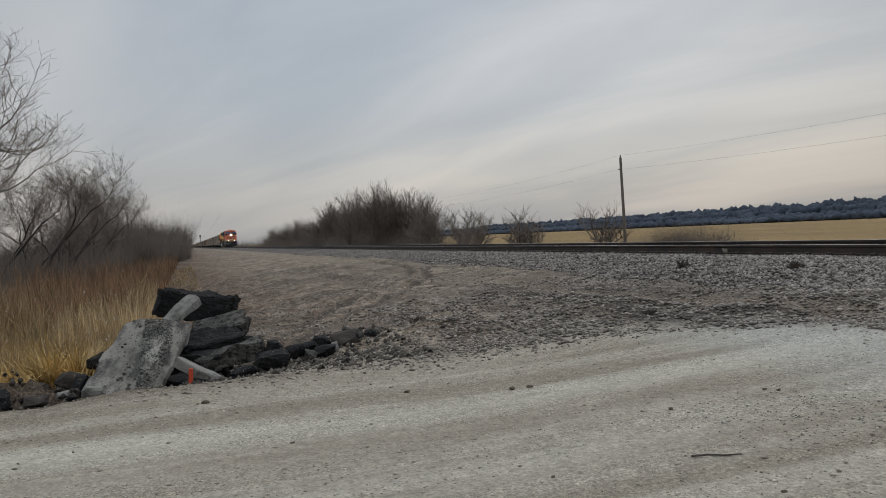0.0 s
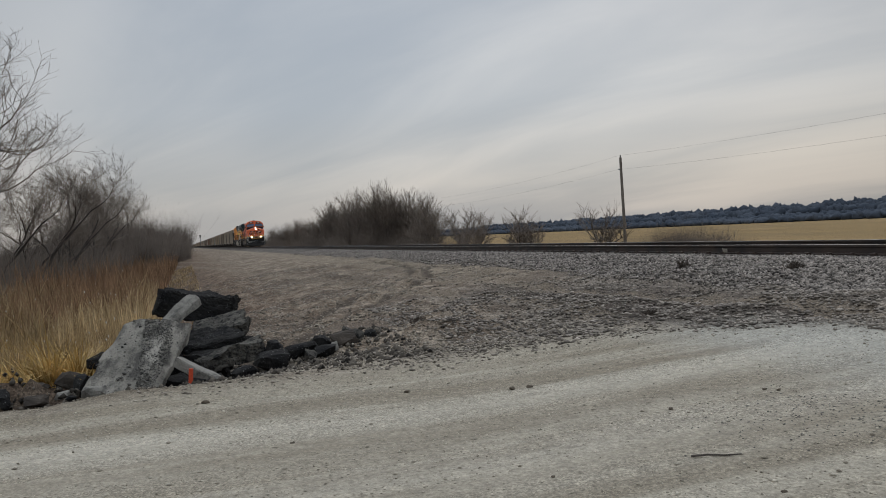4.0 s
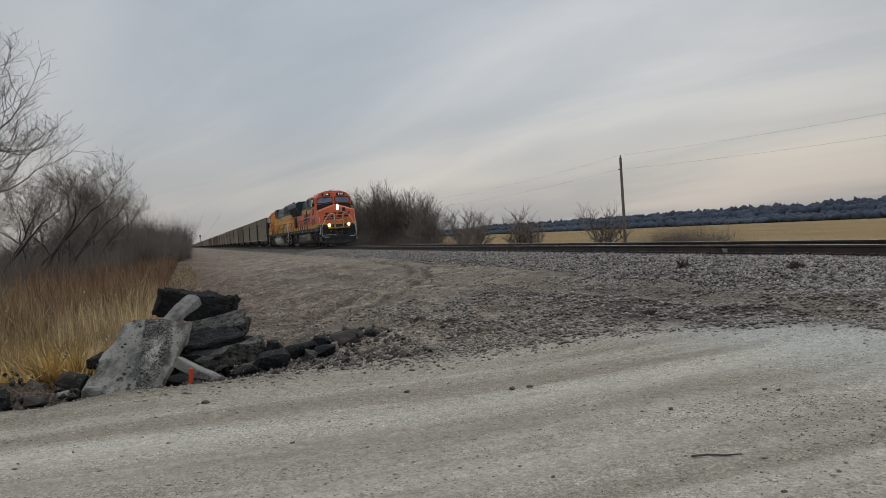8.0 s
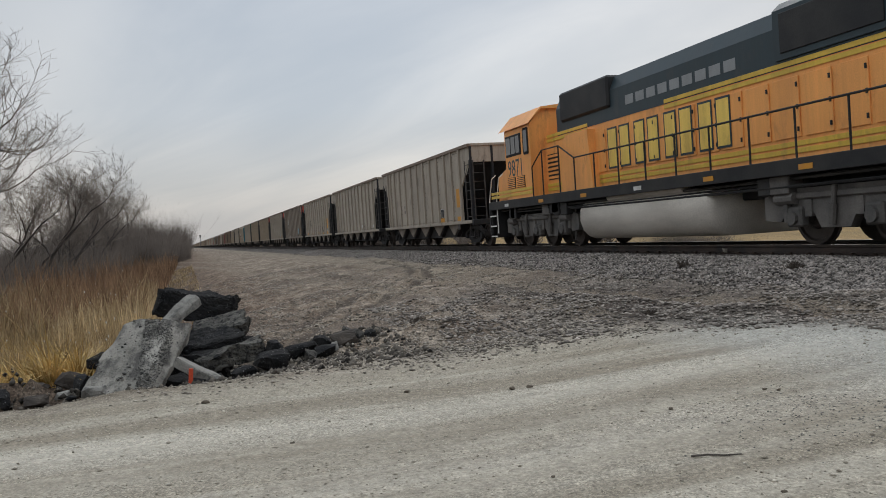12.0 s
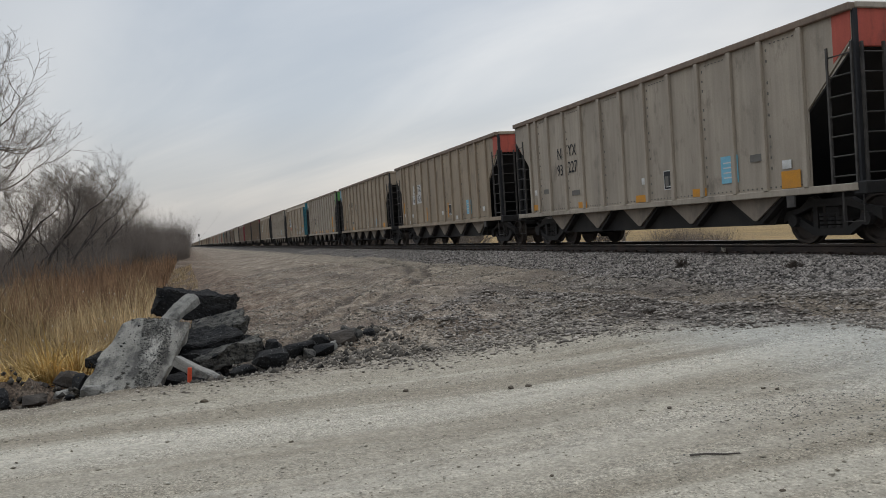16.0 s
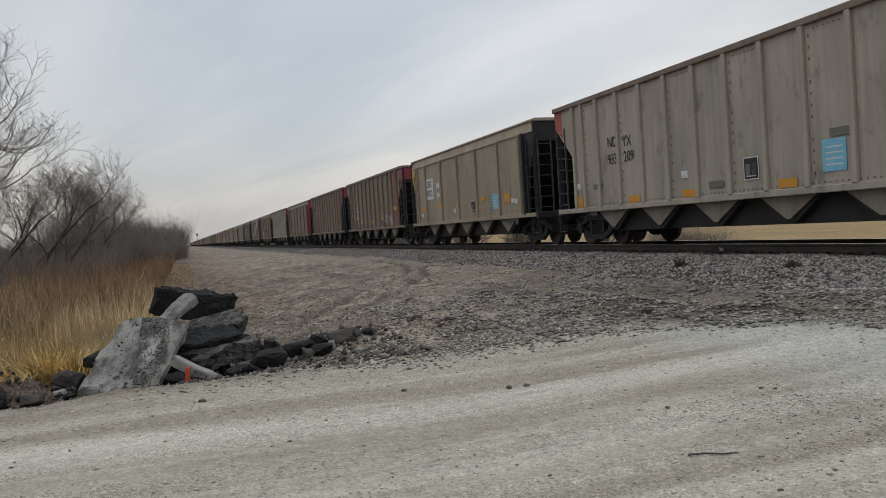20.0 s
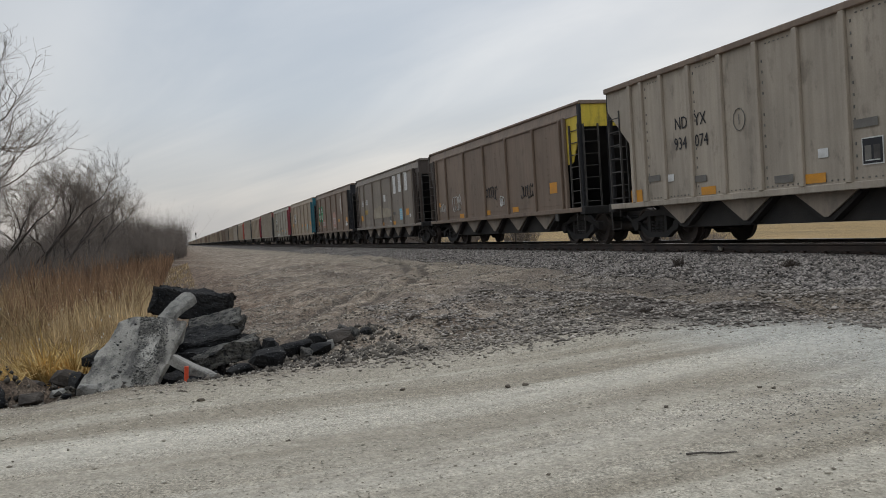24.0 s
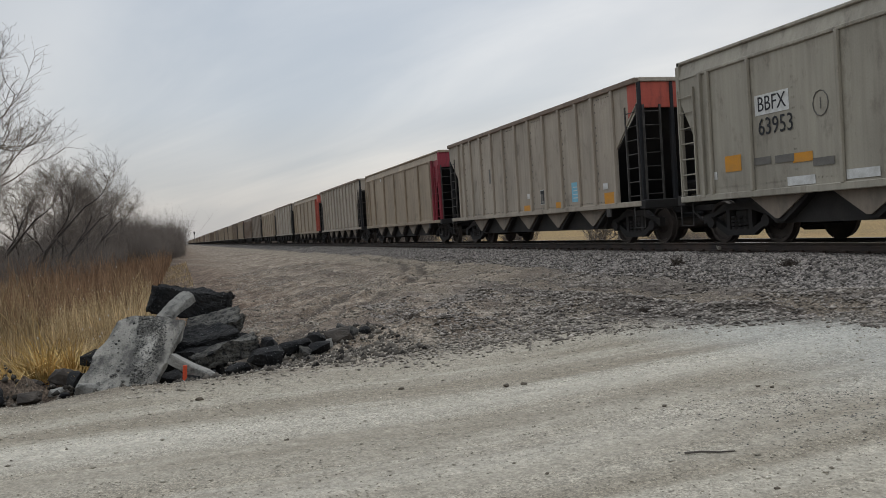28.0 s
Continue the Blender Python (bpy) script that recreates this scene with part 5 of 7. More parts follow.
    part("yellow_stripe", Shape().prism(plan(1.012, 0.008), 1.72, 1.8, "z"), LOCO_YELLOW, end)
    for q in (-1, 1):
        letters("9871", 0.3, LOCO_GREEN, end, pose(10.645, q * 0.775, 3.1, 90, 0, 37.6 if q < 0 else 142.4), "road_number")
    badge = Shape().tube([(10.962, -0.05 + 0.3 * math.cos(a * math.pi / 12), 2.5 + 0.3 * math.sin(a * math.pi / 12)) for a in range(25)], 0.035, 5)
    badge.box(10.95, 10.965, -0.08, -0.02, 2.24, 2.76).box(10.95, 10.965, -0.3, 0.2, 2.47, 2.53)
    part("round_badge", badge, LOCO_GREEN, end, "dark round badge on the hood end")
    lamps = part("headlight_box", Shape().box(10.9, 11.02, -0.3, 0.3, 3.9, 4.16, 0.03), LOCO_BLACK, end)
    for y in (-0.14, 0.14):
        part("headlight", Shape().cyl((11.01, y, 4.03), (11.04, y, 4.03), 0.1, 14), RAIL_WHITE, lamps, "unlit round headlight")
    part("roof_rail", Shape().tube([(8.9, -0.5, 4.6), (8.95, -0.5, 4.86), (10.3, -0.5, 4.86), (10.4, -0.5, 4.54)], 0.025, 5), LOCO_BLACK, L)
    part("end_rail", Shape().tube([(10.75, -1.45, 0.6), (10.75, -1.45, 1.7), (11.1, -1.2, 2.5), (11.15, -0.6, 2.6), (11.15, -0.3, 2.6)], 0.022, 6).tube([(11.1, 0.3, 2.55), (11.12, 0.6, 2.5), (10.95, 1.2, 1.9), (10.9, 1.4, 1.2)], 0.022, 6), RAIL_WHITE, L)
    # cab
    part("cab", Shape().prism([(-1.52, 1.6), (-1.52, 3.93), (-1.1, 4.42), (0, 4.55), (1.1, 4.42), (1.52, 3.93), (1.52, 1.6)], -8.75, -6.6, "x"), O, L)
    part("cab_roof", Shape().prism([(-1.6, 3.94), (-1.12, 4.46), (0, 4.59), (1.12, 4.46), (1.6, 3.94), (1.1, 4.4), (-1.1, 4.4)], -9.1, -6.5, "x"), O, L)
    part("nose", Shape().loft([[(-8.7, y, z) for y, z in ((-1.45, 1.6), (-1.45, 2.75), (-1.0, 3.1), (1.0, 3.1), (1.45, 2.75), (1.45, 1.6))],
                               [(-10.4, y, z) for y, z in ((-1.2, 1.6), (-1.2, 2.5), (-0.8, 2.85), (0.8, 2.85), (1.2, 2.5), (1.2, 1.6))]]), O, L)
    for q in (-1, 1):
        f = part("cab_side_window", Shape().box(-8.65, -7.35, q * 1.52 - 0.02, q * 1.52 + 0.02, 3.05, 3.75, 0.012), SEAL, L)
        for a, b in ((-8.58, -8.2), (-8.14, -7.8), (-7.74, -7.42)):
            part("pane", Shape().box(a, b, q * 1.535 - 0.02, q * 1.535 + 0.02, 3.12, 3.68), DARK_GLASS, f)
        d = part("cab_door_window", Shape().box(-7.12, -6.72, q * 1.52 - 0.02, q * 1.52 + 0.02, 3.0, 3.85, 0.05), SEAL, L)
        part("pane", Shape().box(-7.06, -6.78, q * 1.535 - 0.02, q * 1.535 + 0.02, 3.08, 3.78, 0.01), DARK_GLASS, d)
        stripes(L, -10.3, -6.6, 1.72, q * 1.53, 2)
        letters("9871", 0.8, LOCO_GREEN, L, pose(-7.9, q * 1.524, 2.62, 90, 0, 0 if q < 0 else 180), "road_number", squeeze=0.85)
        vent(L, -8.6, -7.95, 1.98, 2.35, q * 1.53, O, 6)
        vent(L, -7.8, -7.15, 1.98, 2.35, q * 1.53, O, 6)
    part("pilot", Shape().box(-10.75, -10.5, -1.5, 1.5, 0.45, 1.6, 0.03), LOCO_BLACK, L)
    part("pilot", Shape().box(10.5, 10.75, -1.5, 1.5, 0.45, 1.6, 0.03), LOCO_BLACK, L)
    return L

# ---------------------------------------------------------------- trees and growth
BARK = surface("grey_bark", (0.055, 0.047, 0.042), (0.11, 0.095, 0.083), 0.95, 0, 3, 40, 0.4)
TWIG = surface("bare_twigs", (0.14, 0.113, 0.093), (0.23, 0.19, 0.158), 0.95, 0, 1, 10, 0.0, vary=0.2)
TWIG_DARK = surface("dark_brush_twigs", (0.07, 0.056, 0.046), (0.145, 0.115, 0.093), 0.95, 0, 0.4, 10, 0.0, vary=0.15)
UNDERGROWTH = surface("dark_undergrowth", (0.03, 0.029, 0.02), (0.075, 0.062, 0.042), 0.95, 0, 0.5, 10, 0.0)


def grow(rng, base, d0, length, r0, levels, kids, spread, droop=0.0, bend=0.18):
    """A bare tree as a list of tapered limbs: (level, points, r0, r1)."""
    out = []

    def limb(p, d, ln, r, lev):
        n = 5 if lev < 2 else 4 if lev < 3 else 3
        pts = [p.copy()]
        for i in range(n):
            d = (d + Vector((rng.gauss(0, bend), rng.gauss(0, bend), rng.gauss(0, bend * 0.6) + (0.10 if lev else 0.02) - droop * lev))).normalized()
            p = p + d * (ln / n)
            pts.append(p.copy())
        out.append((lev, pts, r, max(r * (0.45 if lev < levels else 0.35), 0.004)))
        if lev >= levels:
            return
        k = kids[min(lev, len(kids) - 1)]
        for j in range(k):
            t = rng.uniform(0.3 if lev else 0.25, 1.0) if j < k - 1 else 1.0
            q = min(int(t * n), n - 1)
            pp = pts[q].lerp(pts[q + 1], t * n - q)
            ax = Vector((rng.gauss(0, 1), rng.gauss(0, 1), rng.gauss(0, 0.35))).normalized()
            dd = (d + ax * spread * rng.uniform(0.6, 1.25)).normalized()
            limb(pp, dd, ln * rng.uniform(0.5, 0.78), r * rng.uniform(0.42, 0.62), lev + 1)

    limb(Vector(base), Vector(d0).normalized(), length, r0, 0)
    return out


def limbs_mesh(name, limbs, material, seg):
    """Joins limbs into one mesh of tapering tubes."""
    V, F = [], []
    k = 0
    for lev, pts, ra, rb in limbs:
        n = len(pts)
        rings = []
        for i, p in enumerate(pts):
            d = (pts[min(i + 1, n - 1)] - pts[max(i - 1, 0)])
            a = d.cross(Vector((0.3, 0.5, 0.8)))
            a = a / (a.length + 1e-9)
            b = d.cross(a)
            b = b / (b.length + 1e-9)
            r = ra + (rb - ra) * i / (n - 1)
            for j in range(seg):
                V.append(p + (a * math.cos(6.2832 * j / seg) + b * math.sin(6.2832 * j / seg)) * r)
        for i in range(n - 1):
            for j in range(seg):
                F.append((k + i * seg + j, k + i * seg + (j + 1) % seg, k + (i + 1) * seg + (j + 1) % seg, k + (i + 1) * seg + j))
        k += n * seg
    return raw_mesh(name, [tuple(v) for v in V], F, material)


def bare_tree(seed, height, name="bare_tree", label="leafless deciduous tree with grey bark and fine twigs", stems=1, lean=(0, 0), levels=4, kids=(7, 5, 4, 4), spread=0.75, r0=None, thin=1.0):
    rng = random.Random(seed)
    t = thing(name, label, "tree", "bare trees")
    L = []
    for s in range(stems):
        d = Vector((lean[0] + rng.gauss(0, 0.22 if stems > 1 else 0.05), lean[1] + rng.gauss(0, 0.22 if stems > 1 else 0.05), 1))
        L += grow(rng, (rng.gauss(0, 0.2) * (stems > 1), rng.gauss(0, 0.2) * (stems > 1), -0.2), d, height * rng.uniform(0.5, 0.6), (r0 or height * 0.016) / max(1, stems ** 0.5), levels, kids, spread)
    top = max(p.z for l in L for p in l[1])
    k = height / top
    L = [(a, [p * k for p in pts], r, q) for a, pts, r, q in L]
    part("trunk", limbs_mesh("trunk", [l for l in L if l[0] < 2], BARK, 6), BARK, t)
    part("crown", limbs_mesh("crown", [(a, p, r * thin, q * thin) for a, p, r, q in L if l_ok(a)], TWIG, 3), TWIG, t)
    return t


def limbed_tree(seed, trunk, length, r0, limbs, label="open-crowned leafless tree with dark spreading limbs"):
    """A tree whose main limbs leave the trunk at given heights and ways: (height along the trunk, way, length)."""
    rng = random.Random(seed)
    t = thing("bare_tree", label, "tree", "bare trees")
    d = Vector(trunk).normalized()
    stem = [Vector((0, 0, -0.2)) + d * (length * i / 7) + Vector((rng.gauss(0, 0.06), rng.gauss(0, 0.06), 0)) * (i > 0) for i in range(8)]
    L = [(0, stem, r0, r0 * 0.25)]
    for at, way, ln in limbs:
        L += [(a + 1, p, r, q) for a, p, r, q in grow(rng, d * at, way, ln, r0 * 0.5 * (1 - 0.5 * at / length), 4, (6, 4, 4, 3), 0.85, 0.0, 0.26)]
    L += [(a + 1, p, r, q) for a, p, r, q in grow(rng, stem[-1], trunk, length * 0.3, r0 * 0.25, 4, (5, 4, 4, 3), 0.85, 0.0, 0.26)]
    part("trunk", limbs_mesh("trunk", [l for l in L if l[0] < 2], BARK, 6), BARK, t)
    part("crown", limbs_mesh("crown", [l for l in L if l[0] >= 2], TWIG, 3), TWIG, t)
    return t


def l_ok(level):
    return level >= 2


def on_ground(ob, x, y, turn=0.0, sink=0.05, scale=1.0):
    ob.matrix_basis = pose(x, y, float(ground_z(x, y)) - sink, 0, 0, turn) @ Matrix.Scale(scale, 4)
    return ob


def scatter_copy(src, x, y, turn, scale, sink=0.05):
    ob = copy_thing(src, pose(x, y, float(ground_z(x, y)) - sink, 0, 0, turn))
    ob.scale = (scale, scale, scale)
    return ob


def thicket(name, label, boxes, count, h0, h1, seed, material, twigs=6, r=0.02, lean=0.25, patch=0.16, swing=0.75):
    """Dense brush: many thin stems with twigs, one object. boxes: (x0, x1, y0, y1, share, height factor)."""
    rng = np.random.RandomState(seed)
    share = np.array([b[4] for b in boxes], float)
    which = rng.choice(len(boxes), count, p=share / share.sum())
    bx = np.array([b[:4] for b in boxes])[which]
    hf = np.array([b[5] for b in boxes])[which]
    x = bx[:, 0] + rng.rand(count) * (bx[:, 1] - bx[:, 0])
    y = bx[:, 2] + rng.rand(count) * (bx[:, 3] - bx[:, 2])
    z = ground_z(x, y) - 0.1
    clump = 1 - swing * 0.6 + swing * vnoise(x, y, patch, seed)
    h = (h0 + (h1 - h0) * rng.rand(count)) * hf * clump
    d = rng.randn(count, 2) * lean
    tip = np.stack([x + d[:, 0] * h, y + d[:, 1] * h, z + h], -1)
    base = np.stack([x, y, z], -1)
    segs_a, segs_b, rad = [base], [tip], [np.full(count, r)]
    for k in range(twigs):
        u = rng.uniform(0.25, 0.95, (count, 1))
        p = base + (tip - base) * u
        q = p + np.concatenate([rng.randn(count, 2) * 0.22, np.abs(rng.randn(count, 1)) * 0.3], 1) * h[:, None] * (1.05 - u)
        segs_a.append(p)
        segs_b.append(q)
        rad.append(np.full(count, r * 0.5))
    A, B, R = np.concatenate(segs_a), np.concatenate(segs_b), np.concatenate(rad)
    n = len(A)
    off = np.array([(1, 0, 0), (-0.5, 0.87, 0), (-0.5, -0.87, 0)])
    v = np.empty((n, 4, 3))
    v[:, :3] = A[:, None] + off[None] * R[:, None, None]
    v[:, 3] = B
    i = np.arange(n)[:, None] * 4
    f = np.stack([i + np.array([a, (a + 1) % 3, 3]) for a in range(3)], 1).reshape(-1, 3)
    tagged(new(name, raw_mesh(name, v.reshape(-1, 3), f, material)), label, "brush", kind="stuff")


def crowns(name, label, belts, seed, material):
    """Far woods: belts of uneven rounded tree crowns. belts: (x0, x1, y0, y1, count, height, width factor)."""
    rng = np.random.RandomState(seed)
    bm = bmesh.new()
    bmesh.ops.create_icosphere(bm, subdivisions=2, radius=1.0)
    ball = np.array([v.co[:] for v in bm.verts])
    tri = np.array([[v.index for v in f.verts] for f in bm.faces])
    bm.free()
    V, F, k = [], [], 0
    for x0, x1, y0, y1, n, high, wide in belts:
        x, y = x0 + (x1 - x0) * rng.rand(n), y0 + (y1 - y0) * rng.rand(n)
        h = high * (0.65 + 0.35 * rng.rand(n) ** 2 + 0.3 * vnoise(x, y, 0.012, seed))
        w = wide * rng.uniform(2.2, 5.0, n)
        v = ball[None] * (1 + 0.17 * rng.randn(n, len(ball), 1)) * np.stack([w, w, h * 0.6], -1)[:, None]
        v += np.stack([x, y, ground_z(x, y) + h * 0.45], -1)[:, None]
        V.append(v.reshape(-1, 3))
        F.append((np.arange(n)[:, None, None] * len(ball) + tri[None]).reshape(-1, 3) + k)
        k += n * len(ball)
    tagged(new(name, raw_mesh(name, np.concatenate(V), np.concatenate(F), material)), label, "woods", kind="stuff")


def grass(name, label, x, y, h, w, seed, material, lean=0.25, arch=None):
    """Blades of dry grass from arrays of places and heights, one object."""
    rng = np.random.RandomState(seed)
    n = len(x)
    z = ground_z(x, y) - 0.03
    a = rng.rand(n) * 6.283
    side = np.stack([np.cos(a), np.sin(a), np.zeros(n)], -1) * w[:, None]
    d = rng.randn(n, 2) * lean if arch is None else arch + rng.randn(n, 2) * lean
    base = np.stack([x, y, z], -1)
    mid = base + np.stack([d[:, 0] * h * 0.3, d[:, 1] * h * 0.3, h * 0.55], -1)
    tip = base + np.stack([d[:, 0] * h, d[:, 1] * h, h * (1 - 0.45 * (d ** 2).sum(1).clip(0, 1.2))], -1)
    v = np.stack([base - side, base + side, mid - side * 0.7, mid + side * 0.7, tip], 1)
    i = np.arange(n)[:, None] * 5
    f = np.concatenate([i + np.array([[0, 1, 3]]), i + np.array([[0, 3, 2]]), i + np.array([[2, 3, 4]])], 1).reshape(-1, 3)
    tagged(new(name, raw_mesh(name, v.reshape(-1, 3), f, material)), label, "grass", kind="stuff")


GRASS_GOLD = island("dry_grass_gold", (0.42, 0.25, 0.07), (0.86, 0.64, 0.29), fine=3.0, low=0.35, high=1.3)
GRASS_BEIGE = island("dry_grass_beige", (0.25, 0.17, 0.085), (0.66, 0.5, 0.29), fine=2.2, low=0.4, high=1.35)
GRASS_STRAW = island("straw", (0.4, 0.28, 0.14), (0.85, 0.66, 0.4), fine=2.5, low=0.5, high=1.3)
SEED_HEAD = island("seed_heads", (0.5, 0.46, 0.4), (0.75, 0.72, 0.66))
GRASS_RED = island("dry_grass_russet", (0.17, 0.098, 0.058), (0.42, 0.265, 0.155), fine=1.6, low=0.45, high=1.35)


def build_growth():
    rng = np.random.RandomState(5)
    def patch(name, label, n, x0, deep, power, y0, y1, slope, low, tall, width, seed, material, lean, floor=0.3):
        px = x0 - deep * rng.rand(n) ** power
        py = y0 - rng.rand(n) * (y1 + (x0 - px) * slope)
        keep = rng.rand(n) < floor + (1 - floor) * 1.4 * smooth(vnoise(px, py, 0.8, seed), 0.3, 0.7)
        px, py = px[keep], py[keep]
        k = len(px)
        hh = (low + (tall - low) * rng.rand(k)) * (0.55 + 0.85 * vnoise(px, py, 0.6, seed + 1))
        grass(name, label, px, py, hh, (0.004 + width * rng.rand(k)) * (1 + np.maximum(0, -px - 20) / 45), seed + 2, material, lean)
        return px, py, hh

    # golden clumps: blades that spring from one root and arch outwards
    n = 260
    cx = -11.5 - 6.5 * rng.rand(n)
    cy = -1.35 - rng.rand(n) * (1.6 + (-10.9 - cx) * 0.33)
    tall = rng.uniform(0.4, 1.05, n)
    who = rng.randint(0, n, 22000)
    way, out = rng.rand(22000) * 6.283, np.sqrt(rng.rand(22000))
    ray = np.stack([np.cos(way), np.sin(way)], -1) * out[:, None]
    grass("golden_grass", "clumps of dry golden grass in the ditch", cx[who] + ray[:, 0] * 0.13, cy[who] + ray[:, 1] * 0.13, tall[who] * rng.uniform(0.5, 1.1, 22000), 0.006 + 0.011 * rng.rand(22000), 24, GRASS_GOLD, 0.22, ray * 1.0)
    px, py, hh = patch("beige_grass", "tall dry beige grass with pale seed heads", 24000, -14.0, 20.0, 1.2, -1.15, 2.4, 0.24, 0.5, 1.5, 0.011, 26, GRASS_BEIGE, 0.2, 0.05)
    patch("russet_grass", "tall russet dry grass along the ditch", 22000, -21.0, 102.0, 1.6, -1.1, 4.0, 0.07, 0.8, 1.9, 0.013, 29, GRASS_RED, 0.18, 0.1)
    patch("bank_grass", "short dry grass on the dirt bank", 5000, -15.0, 70.0, 1.6, 0.5, 1.6, 0.0, 0.08, 0.4, 0.006, 36, GRASS_BEIGE, 0.5, 0.0)
    patch("straw_stalks", "pale straw stalks standing at the ditch edge", 4200, -14.5, 11.0, 1.0, -0.75, 1.5, 0.03, 0.8, 1.35, 0.011, 38, GRASS_STRAW, 0.12, 0.1)
    pick = rng.rand(len(px)) < 0.012
    sx, sy, sh = px[pick], py[pick], hh[pick]
    n = len(sx)
    o = np.array([(1, 0, 0), (-1, 0, 0), (0, 1, 0), (0, -1, 0), (0, 0, 2.2), (0, 0, -2.2)]) * 0.011
    v = np.stack([sx, sy, ground_z(sx, sy) + sh * 0.97], -1)[:, None] + o[None] * rng.uniform(0.6, 1.3, (n, 1, 1))
    f0 = np.array([(0, 2, 4), (2, 1, 4), (1, 3, 4), (3, 0, 4), (2, 0, 5), (1, 2, 5), (3, 1, 5), (0, 3, 5)])
    tagged(new("seed_heads", raw_mesh("seed_heads", v.reshape(-1, 3), (np.arange(n)[:, None, None] * 6 + f0[None]).reshape(-1, 3), SEED_HEAD)), "pale fluffy seed heads above the dry grass", "grass", kind="stuff")
    # tree line beside the ditch
    big = on_ground(limbed_tree(11, (0.0, 0.05, 1), 9.4, 0.16, ((2.6, (0.1, 1.0, 1.1), 2.7), (3.6, (-0.2, 0.9, 1.0), 2.9), (4.6, (0.3, 1.0, 1.0), 2.9), (5.2, (-0.5, 0.4, 1.0), 2.6), (6.2, (0.1, 0.8, 1.0), 2.4), (7.2, (0.2, 0.6, 1.0), 2.2), (3.8, (0.2, -1.0, 0.9), 2.6), (5.6, (-0.1, -0.7, 1.0), 2.4))), -33, -7.9, 0)
    mid = on_ground(limbed_tree(12, (0.0, 0.75, 0.9), 5.4, 0.12, ((0.8, (0.1, 0.2, 1.0), 2.6), (1.8, (-0.2, 0.8, 1.0), 2.4), (2.6, (0.1, 0.1, 1.0), 2.0), (3.4, (0.1, 0.6, 1.0), 2.0), (4.2, (-0.2, 0.3, 1.0), 1.6))), -42, -7.6, 0)
    slim = on_ground(limbed_tree(16, (0.0, 0.12, 1), 5.4, 0.1, ((1.6, (0.2, 0.7, 1.0), 2.2), (2.4, (-0.2, -0.6, 1.0), 2.2), (3.2, (0.1, 0.6, 1.0), 1.8), (3.8, (-0.3, -0.4, 1.0), 1.7), (4.4, (0.2, 0.3, 1.0), 1.4))), -54, -6.9, 0)
    low = on_ground(bare_tree(13, 6.4, stems=4, levels=4, kids=(5, 4, 4, 3), spread=0.7, thin=0.9), -60, -8.4, 0)
    for src, px, py, turn, k in ((mid, -34.5, -7.7, 345, 0.8), (mid, -50, -7.4, 15, 0.95), (slim, -64, -6.3, 80, 1.0), (slim, -74, -5.6, 150, 1.0), (mid, -66, -7.6, 20, 1.0), (big, -50, -13.0, 40, 0.85),
                                 (low, -78, -7.8, 90, 1.1), (slim, -92, -6.0, 350, 1.05), (low, -104, -6.4, 33, 1.1), (low, -122, -3.8, 160, 1.05), (slim, -84, -8.5, 10, 1.1), (low, -140, -2.2, 60, 1.0), (low, -165, -0.9, 110, 1.0), (low, -112, -5.0, 300, 1.0)):
        scatter_copy(src, px, py, turn, k)
    thicket("roadside_brush", "tangled leafless brush along the ditch", [(-46, -25, -14, -6.0, 8.0, 0.8), (-80, -46, -14, -4.4, 4.0, 1.0), (-130, -80, -14, -1.6, 4.6, 1.8), (-260, -130, -16, 0.7, 5.0, 2.9), (-700, -260, -20, 1.2, 2.0, 2.6)], 36000, 1.1, 3.1, 31, TWIG_DARK, 7, 0.021)
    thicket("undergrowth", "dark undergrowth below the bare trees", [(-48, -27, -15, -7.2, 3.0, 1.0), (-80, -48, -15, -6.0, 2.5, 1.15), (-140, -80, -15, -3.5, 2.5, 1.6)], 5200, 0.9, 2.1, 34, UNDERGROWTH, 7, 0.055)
    # beyond the track
    big2 = on_ground(bare_tree(14, 11.0, stems=7, levels=4, kids=(9, 6, 5, 4), spread=0.55, thin=2.4), -101, 25, 0)
    sap = on_ground(bare_tree(15, 7.2, stems=2, levels=4, kids=(7, 5, 4, 3), spread=0.8, thin=1.8), -90, 26, 0)
    for src, px, py, turn, k in ((big2, -110, 24, 70, 0.95), (big2, -122, 26, 170, 0.92), (big2, -106, 28, 220, 0.9), (big2, -136, 25, 20, 0.95), (big2, -150, 26, 300, 0.92), (sap, -83, 27, 90, 0.95), (sap, -79, 27.5, 30, 0.9), (sap, -81, 34, 200, 0.95),
                                 (sap, -84, 35, 10, 0.8), (sap, -69, 36, 100, 0.9), (big2, -168, 27, 250, 0.9), (big2, -190, 26, 10, 0.85), (big2, -215, 26, 100, 0.8), (sap, -46, 33, 160, 0.5), (sap, -93, 27, 260, 1.0), (big2, -245, 26, 50, 0.75)):
        scatter_copy(src, px, py, turn, k)
    thicket("trackside_brush", "leafless brush beyond the track", [(-150, -96, 20, 30, 3.0, 1.5), (-260, -150, 20, 32, 2.6, 1.5), (-96, -76, 22, 30, 1.0, 0.95), (-90, -58, 30, 37, 1.6, 0.6), (-64, -46, 31, 35, 3.2, 0.95), (-46, -43, 32, 34, 0.3, 0.6), (-520, -260, 18, 34, 1.5, 1.4)], 26000, 1.8, 3.8, 32, TWIG_DARK, 8, 0.017)
    # distance haze is put into the woods' base colour as slate blue
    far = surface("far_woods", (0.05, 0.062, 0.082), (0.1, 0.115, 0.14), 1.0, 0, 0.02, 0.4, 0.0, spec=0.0)
